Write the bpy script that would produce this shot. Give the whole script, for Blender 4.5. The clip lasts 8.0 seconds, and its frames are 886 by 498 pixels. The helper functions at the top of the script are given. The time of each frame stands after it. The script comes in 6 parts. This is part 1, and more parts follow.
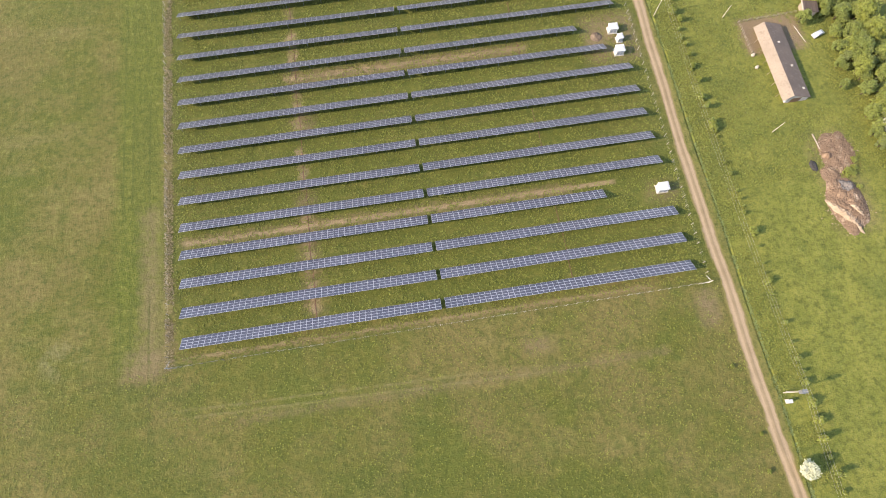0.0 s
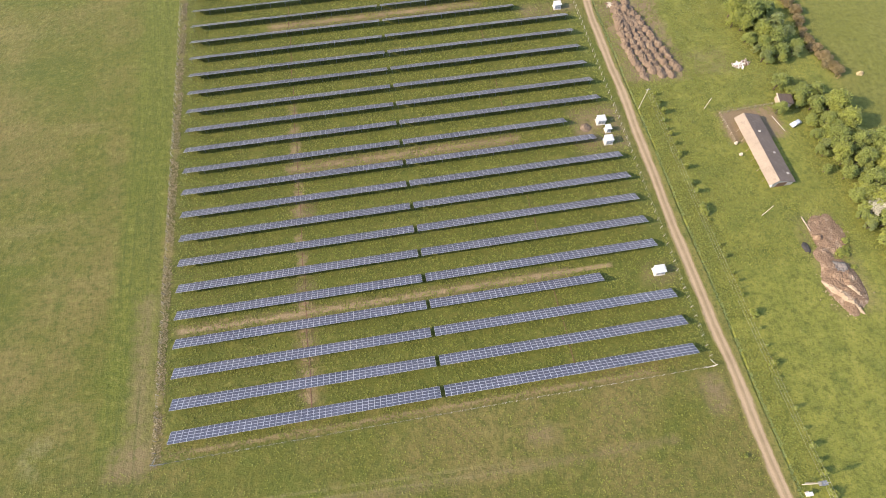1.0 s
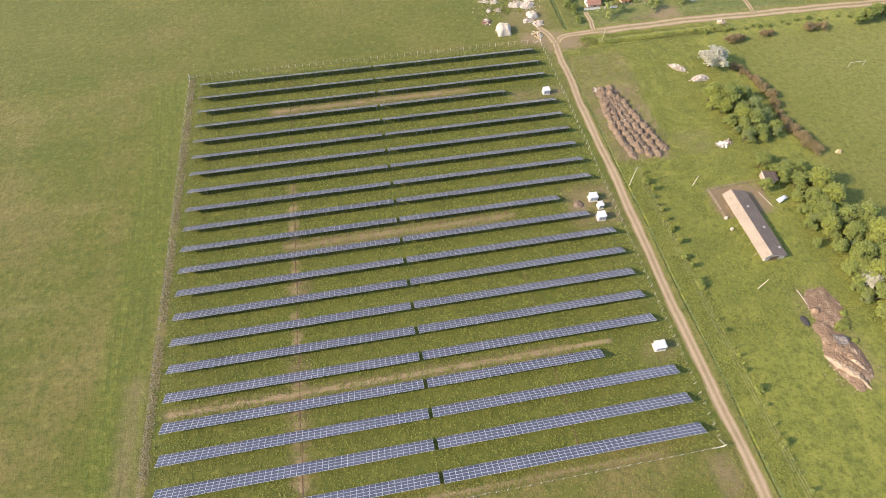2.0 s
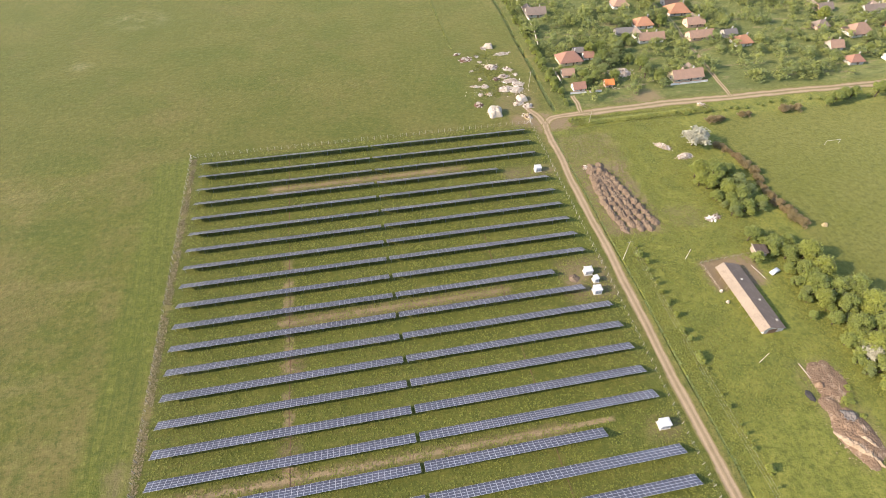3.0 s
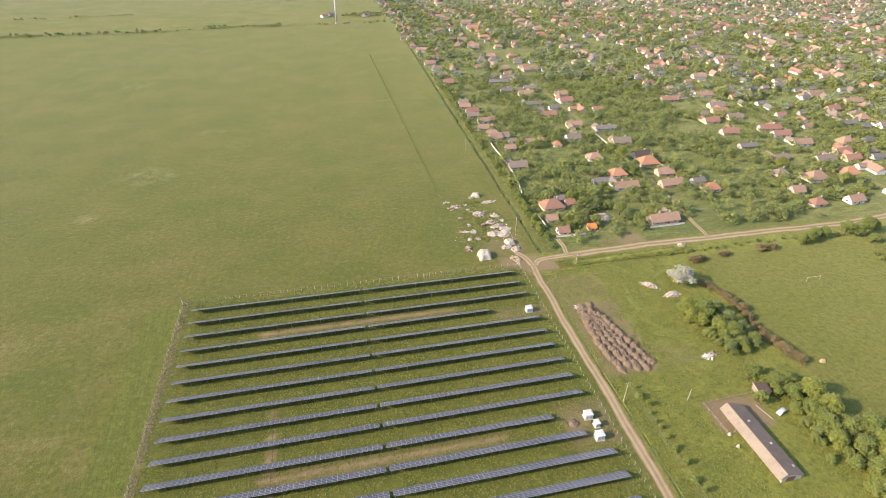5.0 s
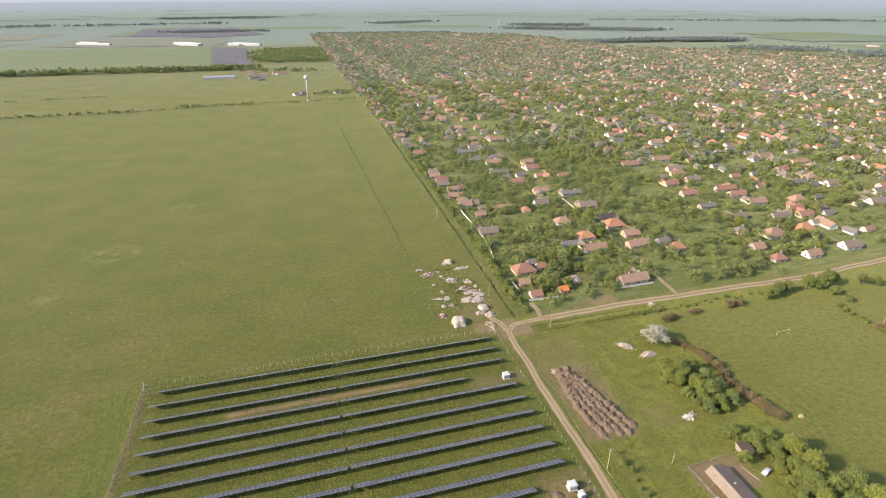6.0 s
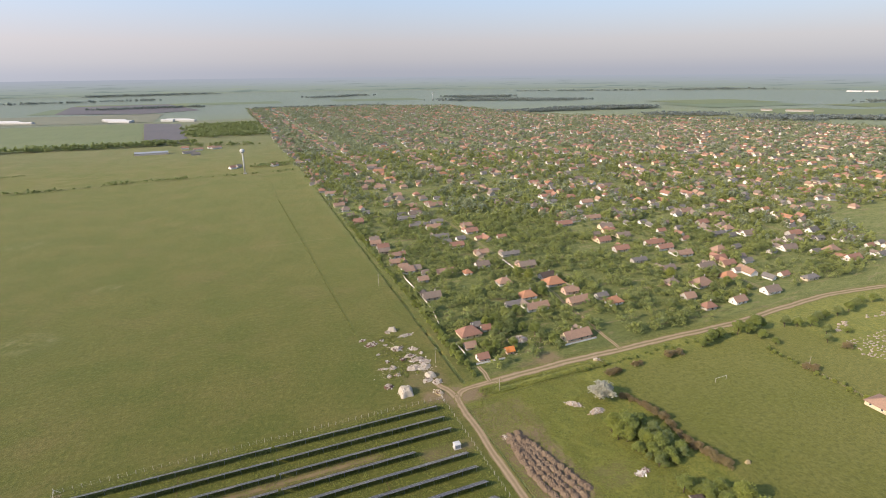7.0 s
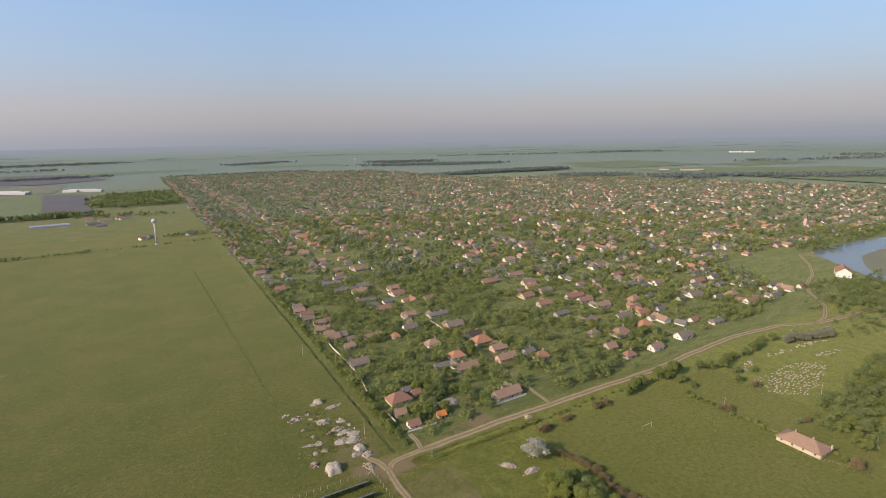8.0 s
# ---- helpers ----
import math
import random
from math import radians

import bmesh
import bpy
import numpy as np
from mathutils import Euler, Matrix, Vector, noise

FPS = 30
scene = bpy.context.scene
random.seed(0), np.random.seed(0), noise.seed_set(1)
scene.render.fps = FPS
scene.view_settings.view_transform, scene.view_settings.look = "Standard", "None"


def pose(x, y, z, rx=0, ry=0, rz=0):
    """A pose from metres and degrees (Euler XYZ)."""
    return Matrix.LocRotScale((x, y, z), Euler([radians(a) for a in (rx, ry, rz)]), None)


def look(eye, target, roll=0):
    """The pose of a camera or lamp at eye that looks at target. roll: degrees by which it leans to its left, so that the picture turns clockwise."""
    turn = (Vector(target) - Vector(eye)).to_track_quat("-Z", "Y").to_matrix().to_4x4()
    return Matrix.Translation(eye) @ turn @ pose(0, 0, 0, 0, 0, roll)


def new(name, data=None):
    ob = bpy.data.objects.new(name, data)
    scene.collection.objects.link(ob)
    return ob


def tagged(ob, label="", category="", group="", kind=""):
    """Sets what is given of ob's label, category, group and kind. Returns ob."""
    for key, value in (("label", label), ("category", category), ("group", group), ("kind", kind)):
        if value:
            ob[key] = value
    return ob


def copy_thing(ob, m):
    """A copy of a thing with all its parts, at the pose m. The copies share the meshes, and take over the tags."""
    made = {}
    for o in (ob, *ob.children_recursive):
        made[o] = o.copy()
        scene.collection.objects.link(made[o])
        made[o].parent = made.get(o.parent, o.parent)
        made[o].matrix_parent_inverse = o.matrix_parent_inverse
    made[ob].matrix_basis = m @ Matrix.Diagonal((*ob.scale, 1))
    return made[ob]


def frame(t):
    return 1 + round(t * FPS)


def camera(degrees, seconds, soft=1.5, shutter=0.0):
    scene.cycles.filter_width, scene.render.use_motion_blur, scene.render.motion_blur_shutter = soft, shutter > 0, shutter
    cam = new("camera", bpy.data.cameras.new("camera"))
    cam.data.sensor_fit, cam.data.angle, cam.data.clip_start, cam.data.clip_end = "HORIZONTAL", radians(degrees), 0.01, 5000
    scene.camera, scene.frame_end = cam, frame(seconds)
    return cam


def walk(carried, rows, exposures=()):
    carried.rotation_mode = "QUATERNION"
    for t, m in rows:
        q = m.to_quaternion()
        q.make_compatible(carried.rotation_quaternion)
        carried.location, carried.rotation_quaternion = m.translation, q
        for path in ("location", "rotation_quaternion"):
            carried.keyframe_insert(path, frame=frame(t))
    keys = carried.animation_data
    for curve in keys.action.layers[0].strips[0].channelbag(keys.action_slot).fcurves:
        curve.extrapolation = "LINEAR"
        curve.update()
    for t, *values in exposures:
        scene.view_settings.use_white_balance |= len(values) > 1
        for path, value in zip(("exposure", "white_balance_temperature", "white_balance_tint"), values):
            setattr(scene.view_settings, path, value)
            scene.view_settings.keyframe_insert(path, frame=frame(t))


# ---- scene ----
cam = camera(80.0, 8.0, soft=0.5)
PATH = [
    (0, look((-5.53, -27.73, 147.85), (4.24, 30.98, -43.09), 0.473)),
    (0.5, look((-5.63, -27.10, 147.99), (6.90, 45.94, -37.78), 0.469)),
    (1, look((-5.70, -26.51, 148.15), (9.64, 60.01, -31.51), 0.462)),
    (1.5, look((-5.79, -26.02, 148.25), (12.35, 72.59, -24.80), 0.532)),
    (3, look((-6.90, -24.68, 148.59), (20.61, 106.14, -0.17), 1.081)),
    (3.5, look((-7.19, -24.35, 148.65), (23.13, 115.98, 9.40), 1.047)),
    (4, look((-7.27, -24.10, 148.67), (25.52, 124.73, 19.17), 0.906)),
    (4.5, look((-7.05, -24.02, 148.72), (28.02, 132.58, 29.35), 0.886)),
    (5.8, look((-5.47, -23.62, 148.53), (39.27, 148.89, 57.76), 0.158)),
    (6, look((-5.12, -23.45, 148.52), (43.67, 150.18, 62.08), 0.073)),
    (6.5, look((-4.03, -22.83, 148.47), (55.85, 152.62, 73.44), -0.265)),
    (7, look((-2.85, -22.36, 148.39), (68.54, 153.21, 84.54), -0.546)),
    (7.5, look((-1.67, -22.15, 148.30), (82.09, 151.64, 95.54), -0.804)),
    (8, look((-0.51, -22.08, 148.23), (98.08, 146.86, 106.52), -1.023)),
]
walk(cam, PATH, exposures=[(0, 1.51), (3, 1.46), (4.5, 1.42), (5.8, 1.22), (6.5, 1.02), (7.2, 0.78), (8, 0.46)])

# ---- light ----
SUN_ELEVATION, SUN_AZIMUTH = radians(29), radians(263)   # clockwise from +y
world = bpy.data.worlds.new("world")
scene.world = world
world.use_nodes = True
wn = world.node_tree.nodes
wl = world.node_tree.links
sky = wn.new("ShaderNodeTexSky")
sky.sky_type = "NISHITA"
sky.sun_disc = False
sky.sun_elevation, sky.sun_rotation = SUN_ELEVATION, SUN_AZIMUTH
sky.air_density, sky.dust_density, sky.ozone_density, sky.altitude = 1.0, 2.5, 2.0, 100
# haze near the horizon, brighter towards the sun
direction = wn.new("ShaderNodeTexCoord")
split = wn.new("ShaderNodeSeparateXYZ")
wl.new(direction.outputs["Generated"], split.inputs[0])
height = wn.new("ShaderNodeMapRange")
height.inputs[1].default_value, height.inputs[2].default_value = -0.05, 0.25
wl.new(split.outputs[2], height.inputs[0])
bands = wn.new("ShaderNodeValToRGB")
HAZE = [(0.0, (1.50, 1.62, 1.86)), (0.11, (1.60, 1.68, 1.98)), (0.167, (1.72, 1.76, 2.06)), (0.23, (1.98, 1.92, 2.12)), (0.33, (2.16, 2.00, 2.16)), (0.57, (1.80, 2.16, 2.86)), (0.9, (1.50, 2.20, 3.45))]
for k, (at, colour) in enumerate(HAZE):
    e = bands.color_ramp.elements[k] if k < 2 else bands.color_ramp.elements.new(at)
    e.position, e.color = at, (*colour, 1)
wl.new(height.outputs[0], bands.inputs[0])
veil = wn.new("ShaderNodeMapRange")
veil.inputs[1].default_value, veil.inputs[2].default_value, veil.inputs[3].default_value, veil.inputs[4].default_value = 0.05, 0.45, 0.85, 0.20
wl.new(split.outputs[2], veil.inputs[0])
to_west = wn.new("ShaderNodeVectorMath")
to_west.operation = "DOT_PRODUCT"
to_west.inputs[1].default_value = (math.sin(SUN_AZIMUTH), math.cos(SUN_AZIMUTH), 0)
wl.new(direction.outputs["Generated"], to_west.inputs[0])
glare = wn.new("ShaderNodeMapRange")
glare.inputs[1].default_value, glare.inputs[2].default_value, glare.inputs[3].default_value, glare.inputs[4].default_value = -0.35, 1.0, 1.0, 1.55
wl.new(to_west.outputs["Value"], glare.inputs[0])
bright = wn.new("ShaderNodeVectorMath")
bright.operation = "SCALE"
wl.new(bands.outputs[0], bright.inputs[0])
wl.new(glare.outputs[0], bright.inputs["Scale"])
blend = wn.new("ShaderNodeMix")
blend.data_type = "RGBA"
wl.new(veil.outputs[0], blend.inputs[0])
wl.new(sky.outputs[0], blend.inputs[6])
wl.new(bright.outputs[0], blend.inputs[7])
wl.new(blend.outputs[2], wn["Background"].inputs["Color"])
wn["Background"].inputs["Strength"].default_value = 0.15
sun = new("sun", bpy.data.lights.new("sun", "SUN"))
sun.data.energy, sun.data.angle, sun.data.color = 2.95, radians(1.0), (1.0, 0.80, 0.60)
to_sun = Vector((math.sin(SUN_AZIMUTH) * math.cos(SUN_ELEVATION), math.cos(SUN_AZIMUTH) * math.cos(SUN_ELEVATION), math.sin(SUN_ELEVATION)))
sun.matrix_world = look((0, 0, 400), Vector((0, 0, 400)) - to_sun)

# ---- materials ----


class Nodes:
    """A short way to write node trees."""

    def __init__(self, name):
        self.mat = bpy.data.materials.new(name)
        self.mat.use_nodes = True
        self.tree = self.mat.node_tree
        self.bsdf = self.tree.nodes["Principled BSDF"]

    def node(self, kind, **values):
        n = self.tree.nodes.new(kind)
        for key, value in values.items():
            self.put(n.inputs[int(key[1:])], value)
        return n

    def put(self, socket, value):
        if isinstance(value, bpy.types.NodeSocket):
            self.tree.links.new(value, socket)
        elif isinstance(value, (tuple, list)) and len(value) == 3 and socket.type == "RGBA":
            socket.default_value = (*value, 1)
        else:
            socket.default_value = value

    def math(self, op, a, b=0.0):
        n = self.tree.nodes.new("ShaderNodeMath")
        n.operation = op
        self.put(n.inputs[0], a)
        self.put(n.inputs[1], b)
        return n.outputs[0]

    def position(self):
        return self.tree.nodes.new("ShaderNodeNewGeometry").outputs["Position"]

    def island(self):
        return self.tree.nodes.new("ShaderNodeNewGeometry").outputs["Random Per Island"]

    def object_random(self):
        return self.tree.nodes.new("ShaderNodeObjectInfo").outputs["Random"]

    def split(self, v):
        n = self.tree.nodes.new("ShaderNodeSeparateXYZ")
        self.put(n.inputs[0], v)
        return n.outputs

    def join(self, x, y, z=0.0):
        n = self.tree.nodes.new("ShaderNodeCombineXYZ")
        for i, v in enumerate((x, y, z)):
            self.put(n.inputs[i], v)
        return n.outputs[0]

    def noise(self, v, scale, detail=3.0, rough=0.55):
        n = self.tree.nodes.new("ShaderNodeTexNoise")
        self.put(n.inputs["Vector"], v)
        n.inputs["Scale"].default_value, n.inputs["Detail"].default_value, n.inputs["Roughness"].default_value = scale, detail, rough
        return n.outputs["Fac"]

    def ramp(self, x, lo, hi, a=0.0, b=1.0):
        n = self.tree.nodes.new("ShaderNodeMapRange")
        n.clamp = True
        for i, v in enumerate((x, lo, hi, a, b)):
            self.put(n.inputs[i], v)
        return n.outputs[0]

    def mix(self, f, a, b):
        n = self.tree.nodes.new("ShaderNodeMix")
        n.data_type = "RGBA"
        self.put(n.inputs[0], f)
        self.put(n.inputs[6], a)
        self.put(n.inputs[7], b)
        return n.outputs[2]

    def bump(self, height, strength=0.5, distance=0.1):
        n = self.tree.nodes.new("ShaderNodeBump")
        n.inputs["Strength"].default_value, n.inputs["Distance"].default_value = strength, distance
        self.put(n.inputs["Height"], height)
        self.put(self.bsdf.inputs["Normal"], n.outputs[0])

    def done(self, colour, rough=0.8, metal=0.0, spec=0.3):
        self.put(self.bsdf.inputs["Base Color"], colour)
        self.put(self.bsdf.inputs["Roughness"], rough)
        self.put(self.bsdf.inputs["Metallic"], metal)
        self.put(self.bsdf.inputs["Specular IOR Level"], spec)
        return self.mat


def surface(name, a, b, coarse, fine, rough=0.8, metal=0.0, spec=0.3, bump=0.3, depth=0.05, vary=0.0, wear=None):
    """Two tones in noise of two scales (per metre), with relief; vary: change from object to object."""
    g = Nodes(name)
    p = g.position()
    big, small = g.noise(p, coarse, 3), g.noise(p, fine, 4, 0.65)
    c = g.mix(g.ramp(big, 0.3, 0.7), a, b)
    dark = tuple(v * 0.62 for v in a)
    c = g.mix(g.ramp(small, 0.42, 0.75, 0, 0.6), c, dark)
    if wear:
        c = g.mix(g.ramp(g.noise(p, fine * 0.3, 5, 0.7), 0.55, 0.68), c, wear)
    if vary:
        c = g.mix(g.math("MULTIPLY", g.object_random(), vary), c, tuple(min(1, v * 1.9 + 0.02) for v in b))
    g.bump(small, bump, depth)
    return g.done(c, g.ramp(small, 0.3, 0.7, rough - 0.08, min(1, rough + 0.08)), metal, spec)


def ground_material():
    g = Nodes("grassland")
    p = g.position()
    s = g.split(p)
    warp = g.noise(p, 0.35, 4, 0.7)
    warp2 = g.noise(p, 0.9, 3, 0.6)
    wx = g.math("ADD", s[0], g.math("MULTIPLY", g.math("SUBTRACT", warp, 0.5), 7.0))
    wy = g.math("ADD", s[1], g.math("MULTIPLY", g.math("SUBTRACT", warp2, 0.5), 6.0))

    def box(x0, x1, y0, y1, soft=2.0):
        f = g.math("MULTIPLY", g.ramp(wx, x0 - soft / 2, x0 + soft / 2), g.ramp(wx, x1 + soft / 2, x1 - soft / 2))
        return g.math("MULTIPLY", f, g.math("MULTIPLY", g.ramp(wy, y0 - soft / 2, y0 + soft / 2), g.ramp(wy, y1 + soft / 2, y1 - soft / 2)))

    def over(c, colour, mask, amount=1.0):
        return g.mix(g.math("MULTIPLY", mask, amount), c, colour)

    huge, large, mid = g.noise(p, 0.006, 3, 0.6), g.noise(p, 0.03, 4, 0.6), g.noise(p, 0.16, 4, 0.65)
    tuft, fine = g.noise(p, 0.75, 4, 0.7), g.noise(p, 2.6, 3, 0.7)
    # meadow
    c = g.mix(g.ramp(huge, 0.35, 0.65), (0.118, 0.110, 0.023), (0.092, 0.099, 0.017))
    c = g.mix(g.ramp(large, 0.44, 0.62, 0, 0.8), c, (0.170, 0.132, 0.048))
    c = g.mix(g.ramp(large, 0.42, 0.30, 0, 0.7), c, (0.078, 0.100, 0.016))
    c = g.mix(g.ramp(mid, 0.48, 0.72, 0, 0.7), c, (0.085, 0.104, 0.018))
    # paler and darker drifts over the near meadow
    drift = g.noise(g.join(g.math("MULTIPLY", g.math("ADD", s[0], g.math("MULTIPLY", s[1], 0.3)), 0.016), g.math("MULTIPLY", s[1], 0.05)), 1.0, 5, 0.7)
    c = g.mix(g.ramp(drift, 0.54, 0.70, 0, 0.75), c, (0.182, 0.148, 0.056))
    c = g.mix(g.ramp(drift, 0.46, 0.34, 0, 0.6), c, (0.066, 0.084, 0.015))
    # the wide meadow beyond the park, smoother and greener
    wide = g.mix(g.ramp(large, 0.38, 0.66), (0.084, 0.094, 0.017), (0.120, 0.113, 0.026))
    c = over(c, wide, box(-3000, 92, 182, 836, 10), 0.85)
    # thin pale spots where the grass is dry
    for x0, y0, rx, ry in ((-125, 324, 22, 16), (-96, 399, 12, 10), (-147, 271, 9, 6), (-188, 549, 22, 15), (-106, 2, 8, 6)):
        off = g.math("ADD", g.math("POWER", g.math("ABSOLUTE", g.math("DIVIDE", g.math("SUBTRACT", wx, x0), rx)), 2.0), g.math("POWER", g.math("ABSOLUTE", g.math("DIVIDE", g.math("SUBTRACT", wy, y0), ry)), 2.0))
        c = over(c, (0.210, 0.185, 0.090), g.math("MULTIPLY", g.ramp(off, 1.0, 0.1), g.ramp(g.noise(p, 0.12, 5, 0.75), 0.44, 0.60)), 0.75)
    # worn brown and lusher green patches of the meadow
    patch = g.noise(p, 0.017, 5, 0.72)
    c = g.mix(g.ramp(patch, 0.53, 0.66, 0, 0.65), c, (0.148, 0.116, 0.040))
    c = g.mix(g.ramp(patch, 0.45, 0.36, 0, 0.60), c, (0.074, 0.094, 0.015))
    # lush weeds between the rows and east of the track
    lush = g.mix(g.ramp(mid, 0.38, 0.62), (0.108, 0.117, 0.020), (0.074, 0.088, 0.014))
    rake = g.noise(g.join(g.math("MULTIPLY", s[0], 0.035), g.math("MULTIPLY", s[1], 0.75)), 1.0, 4, 0.7)
    lush = g.mix(g.ramp(rake, 0.54, 0.72, 0, 0.65), lush, (0.165, 0.140, 0.048))
    lush = g.mix(g.ramp(rake, 0.46, 0.34, 0, 0.5), lush, (0.058, 0.072, 0.013))
    c = over(c, lush, box(-76, 79, 2, 177, 3), 0.85)
    east = g.mix(g.ramp(mid, 0.36, 0.66), (0.195, 0.193, 0.036), (0.128, 0.142, 0.024))
    c = over(c, east, box(84, 640, -400, 186, 4), 0.9)
    bent = g.noise(g.join(g.math("ADD", s[0], g.math("MULTIPLY", warp, 9.0)), g.math("ADD", g.math("MULTIPLY", s[1], 0.6), g.math("MULTIPLY", warp2, 9.0))), 0.16, 4, 0.7)
    east = g.mix(g.ramp(bent, 0.50, 0.64, 0, 0.75), east, (0.100, 0.124, 0.024))
    east = g.mix(g.ramp(bent, 0.46, 0.36, 0, 0.5), east, (0.232, 0.222, 0.050))
    c = over(c, east, box(84, 640, -400, 186, 4), 0.9)
    c = over(c, (0.175, 0.145, 0.052), box(83.0, 84.8, -150, 168, 0.8), 0.55)
    olive = g.mix(g.ramp(large, 0.36, 0.66), (0.112, 0.117, 0.020), (0.142, 0.135, 0.032))
    c = over(c, olive, box(162, 305, 40, 167, 6), 0.9)
    # mown strip outside the west fence
    swath = g.noise(g.join(g.math("MULTIPLY", g.math("ADD", s[0], g.math("MULTIPLY", s[1], 0.10)), 0.9), g.math("MULTIPLY", s[1], 0.02)), 1.0, 3, 0.7)
    mown = g.mix(g.ramp(swath, 0.38, 0.62), (0.112, 0.128, 0.020), (0.078, 0.096, 0.015))
    c = over(c, mown, box(-93, -78.5, -4, 178, 4), 0.8)
    # gardens of the village
    plots = g.noise(g.join(g.math("MULTIPLY", s[0], 0.018), g.math("MULTIPLY", s[1], 0.075)), 1.0, 3, 0.6)
    garden = g.mix(g.ramp(plots, 0.40, 0.60), (0.085, 0.108, 0.032), (0.132, 0.148, 0.046))
    garden = g.mix(g.ramp(plots, 0.63, 0.68), garden, (0.150, 0.112, 0.070))
    beds = g.noise(g.join(g.math("MULTIPLY", s[0], 0.055), g.math("MULTIPLY", s[1], 0.21)), 1.0, 2, 0.5)
    garden = g.mix(g.ramp(beds, 0.56, 0.60, 0, 0.8), garden, (0.060, 0.082, 0.022))
    garden = g.mix(g.ramp(beds, 0.40, 0.37, 0, 0.7), garden, (0.185, 0.155, 0.085))
    # crops of the plain, their green greyed a little for haze
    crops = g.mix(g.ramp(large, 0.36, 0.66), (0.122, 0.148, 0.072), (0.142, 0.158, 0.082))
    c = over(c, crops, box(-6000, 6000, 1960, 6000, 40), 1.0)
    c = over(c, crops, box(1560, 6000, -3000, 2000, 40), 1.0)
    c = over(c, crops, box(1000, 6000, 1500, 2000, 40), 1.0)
    for x0, x1, y1 in ((97, 1000, 2420), (900, 1120, 1560), (1000, 1360, 1300), (1200, 1570, 960), (1400, 1660, 640)):
        c = over(c, garden, box(x0, x1, 186, y1, 10), 0.95)
    # fine tufts everywhere
    clump = g.noise(p, 0.42, 5, 0.75)
    c = g.mix(g.ramp(clump, 0.51, 0.62, 0, 0.60), c, (0.058, 0.074, 0.014))
    c = g.mix(g.ramp(clump, 0.46, 0.34, 0, 0.45), c, (0.228, 0.210, 0.060))
    c = g.mix(g.ramp(tuft, 0.49, 0.64, 0, 0.52), c, (0.045, 0.062, 0.012))
    c = g.mix(g.ramp(fine, 0.53, 0.68, 0, 0.42), c, (0.230, 0.215, 0.075))
    # bare and trodden soil
    soil = g.mix(g.ramp(fine, 0.35, 0.65), (0.235, 0.165, 0.098), (0.165, 0.118, 0.070))
    ragged = g.ramp(g.noise(p, 0.28, 5, 0.75), 0.32, 0.50)
    for x0, x1, y0, y1, amount in ((-78.4, -76.4, -5, 178, 0.45), (-74, 45, 29.6, 32.3, 0.75), (-40, 40, 81.0, 84.6, 0.9), (-44, 40, 149.5, 153.5, 0.8), (-90, -79, -7, 1, 0.6),
                                   (-85, -80, -2, 44, 0.5), (71, 76, -16, -6, 0.8), (-39, -34, 4, 42, 0.6), (-38, -32, 62, 69, 0.8), (60, 78, 73, 92, 0.7),
                                   (66, 76, 22, 29, 0.45), (84, 112, 138, 166, 0.5), (113, 133, 69, 82, 1.6), (86, 109, 100, 142, 0.9), (55, 78, 140, 147, 0.6),
                                   (-74, 60, -3.2, -2.2, 0.6), (119, 133, 4, 37, 0.35), (138, 152, 181, 196, 0.9), (112, 128, 100, 112, 0.3), (20, 28, -16, -12, 0.5),
                                   (70, 90, 176, 186, 1.0), (80, 98, 171, 182, 1.3), (66, 86, 190, 208, 0.4), (-60, 60, -22, -20, 0.35), (690, 740, 270, 300, 0.9)):
        c = over(c, soil, g.math("MULTIPLY", box(x0, x1, y0, y1, min(4.0, 0.9 * min(x1 - x0, y1 - y0))), ragged), amount)
    # cable trenches filled in with pale earth, and bare spots where they cross the gaps
    pale = g.mix(g.ramp(fine, 0.35, 0.65), (0.300, 0.222, 0.125), (0.225, 0.168, 0.098))
    broken = g.ramp(g.noise(p, 0.20, 4, 0.7), 0.34, 0.46)
    sy = g.math("ADD", s[1], g.math("MULTIPLY", g.math("SUBTRACT", warp, 0.5), 1.6))
    for x0, x1, y0, y1, amount in ((-74, 58, 30.3, 31.6, 0.95), (-41, 42, 82.2, 83.6, 0.8), (-45, 40, 150.8, 152.4, 0.7), (-74, 60, -2.9, -2.2, 0.5)):
        across = g.math("MULTIPLY", g.ramp(sy, y0 - 0.3, y0 + 0.2), g.ramp(sy, y1 + 0.3, y1 - 0.2))
        c = over(c, pale, g.math("MULTIPLY", g.math("MULTIPLY", across, broken), g.math("MULTIPLY", g.ramp(s[0], x0, x0 + 2), g.ramp(s[0], x1, x1 - 2))), amount)
    spots = g.math("MULTIPLY", g.ramp(wx, -38.6, -37.4), g.ramp(wx, -34.6, -35.8))
    spots = g.math("MULTIPLY", g.math("MULTIPLY", spots, g.ramp(g.noise(g.join(0.0, s[1]), 0.14, 2, 0.5), 0.44, 0.52)), g.math("MULTIPLY", g.ramp(s[1], 0, 3), g.ramp(s[1], 112, 106)))
    c = over(c, pale, spots, 0.85)
    # faint pale wheel lines across the foreground meadow
    for shift in (0.0, 2.0):
        course = g.math("SUBTRACT", g.math("ADD", s[1], g.math("MULTIPLY", warp, 1.2)), g.math("ADD", g.math("MULTIPLY", s[0], -0.0326), -18.1 - shift))
        line = g.ramp(g.math("ABSOLUTE", course), 0.15, 0.55, 1, 0)
        c = over(c, (0.215, 0.185, 0.085), g.math("MULTIPLY", g.math("MULTIPLY", line, g.math("MULTIPLY", g.ramp(s[0], -82, -70), g.ramp(s[0], 30, 0))), g.ramp(tuft, 0.35, 0.6)), 0.55)
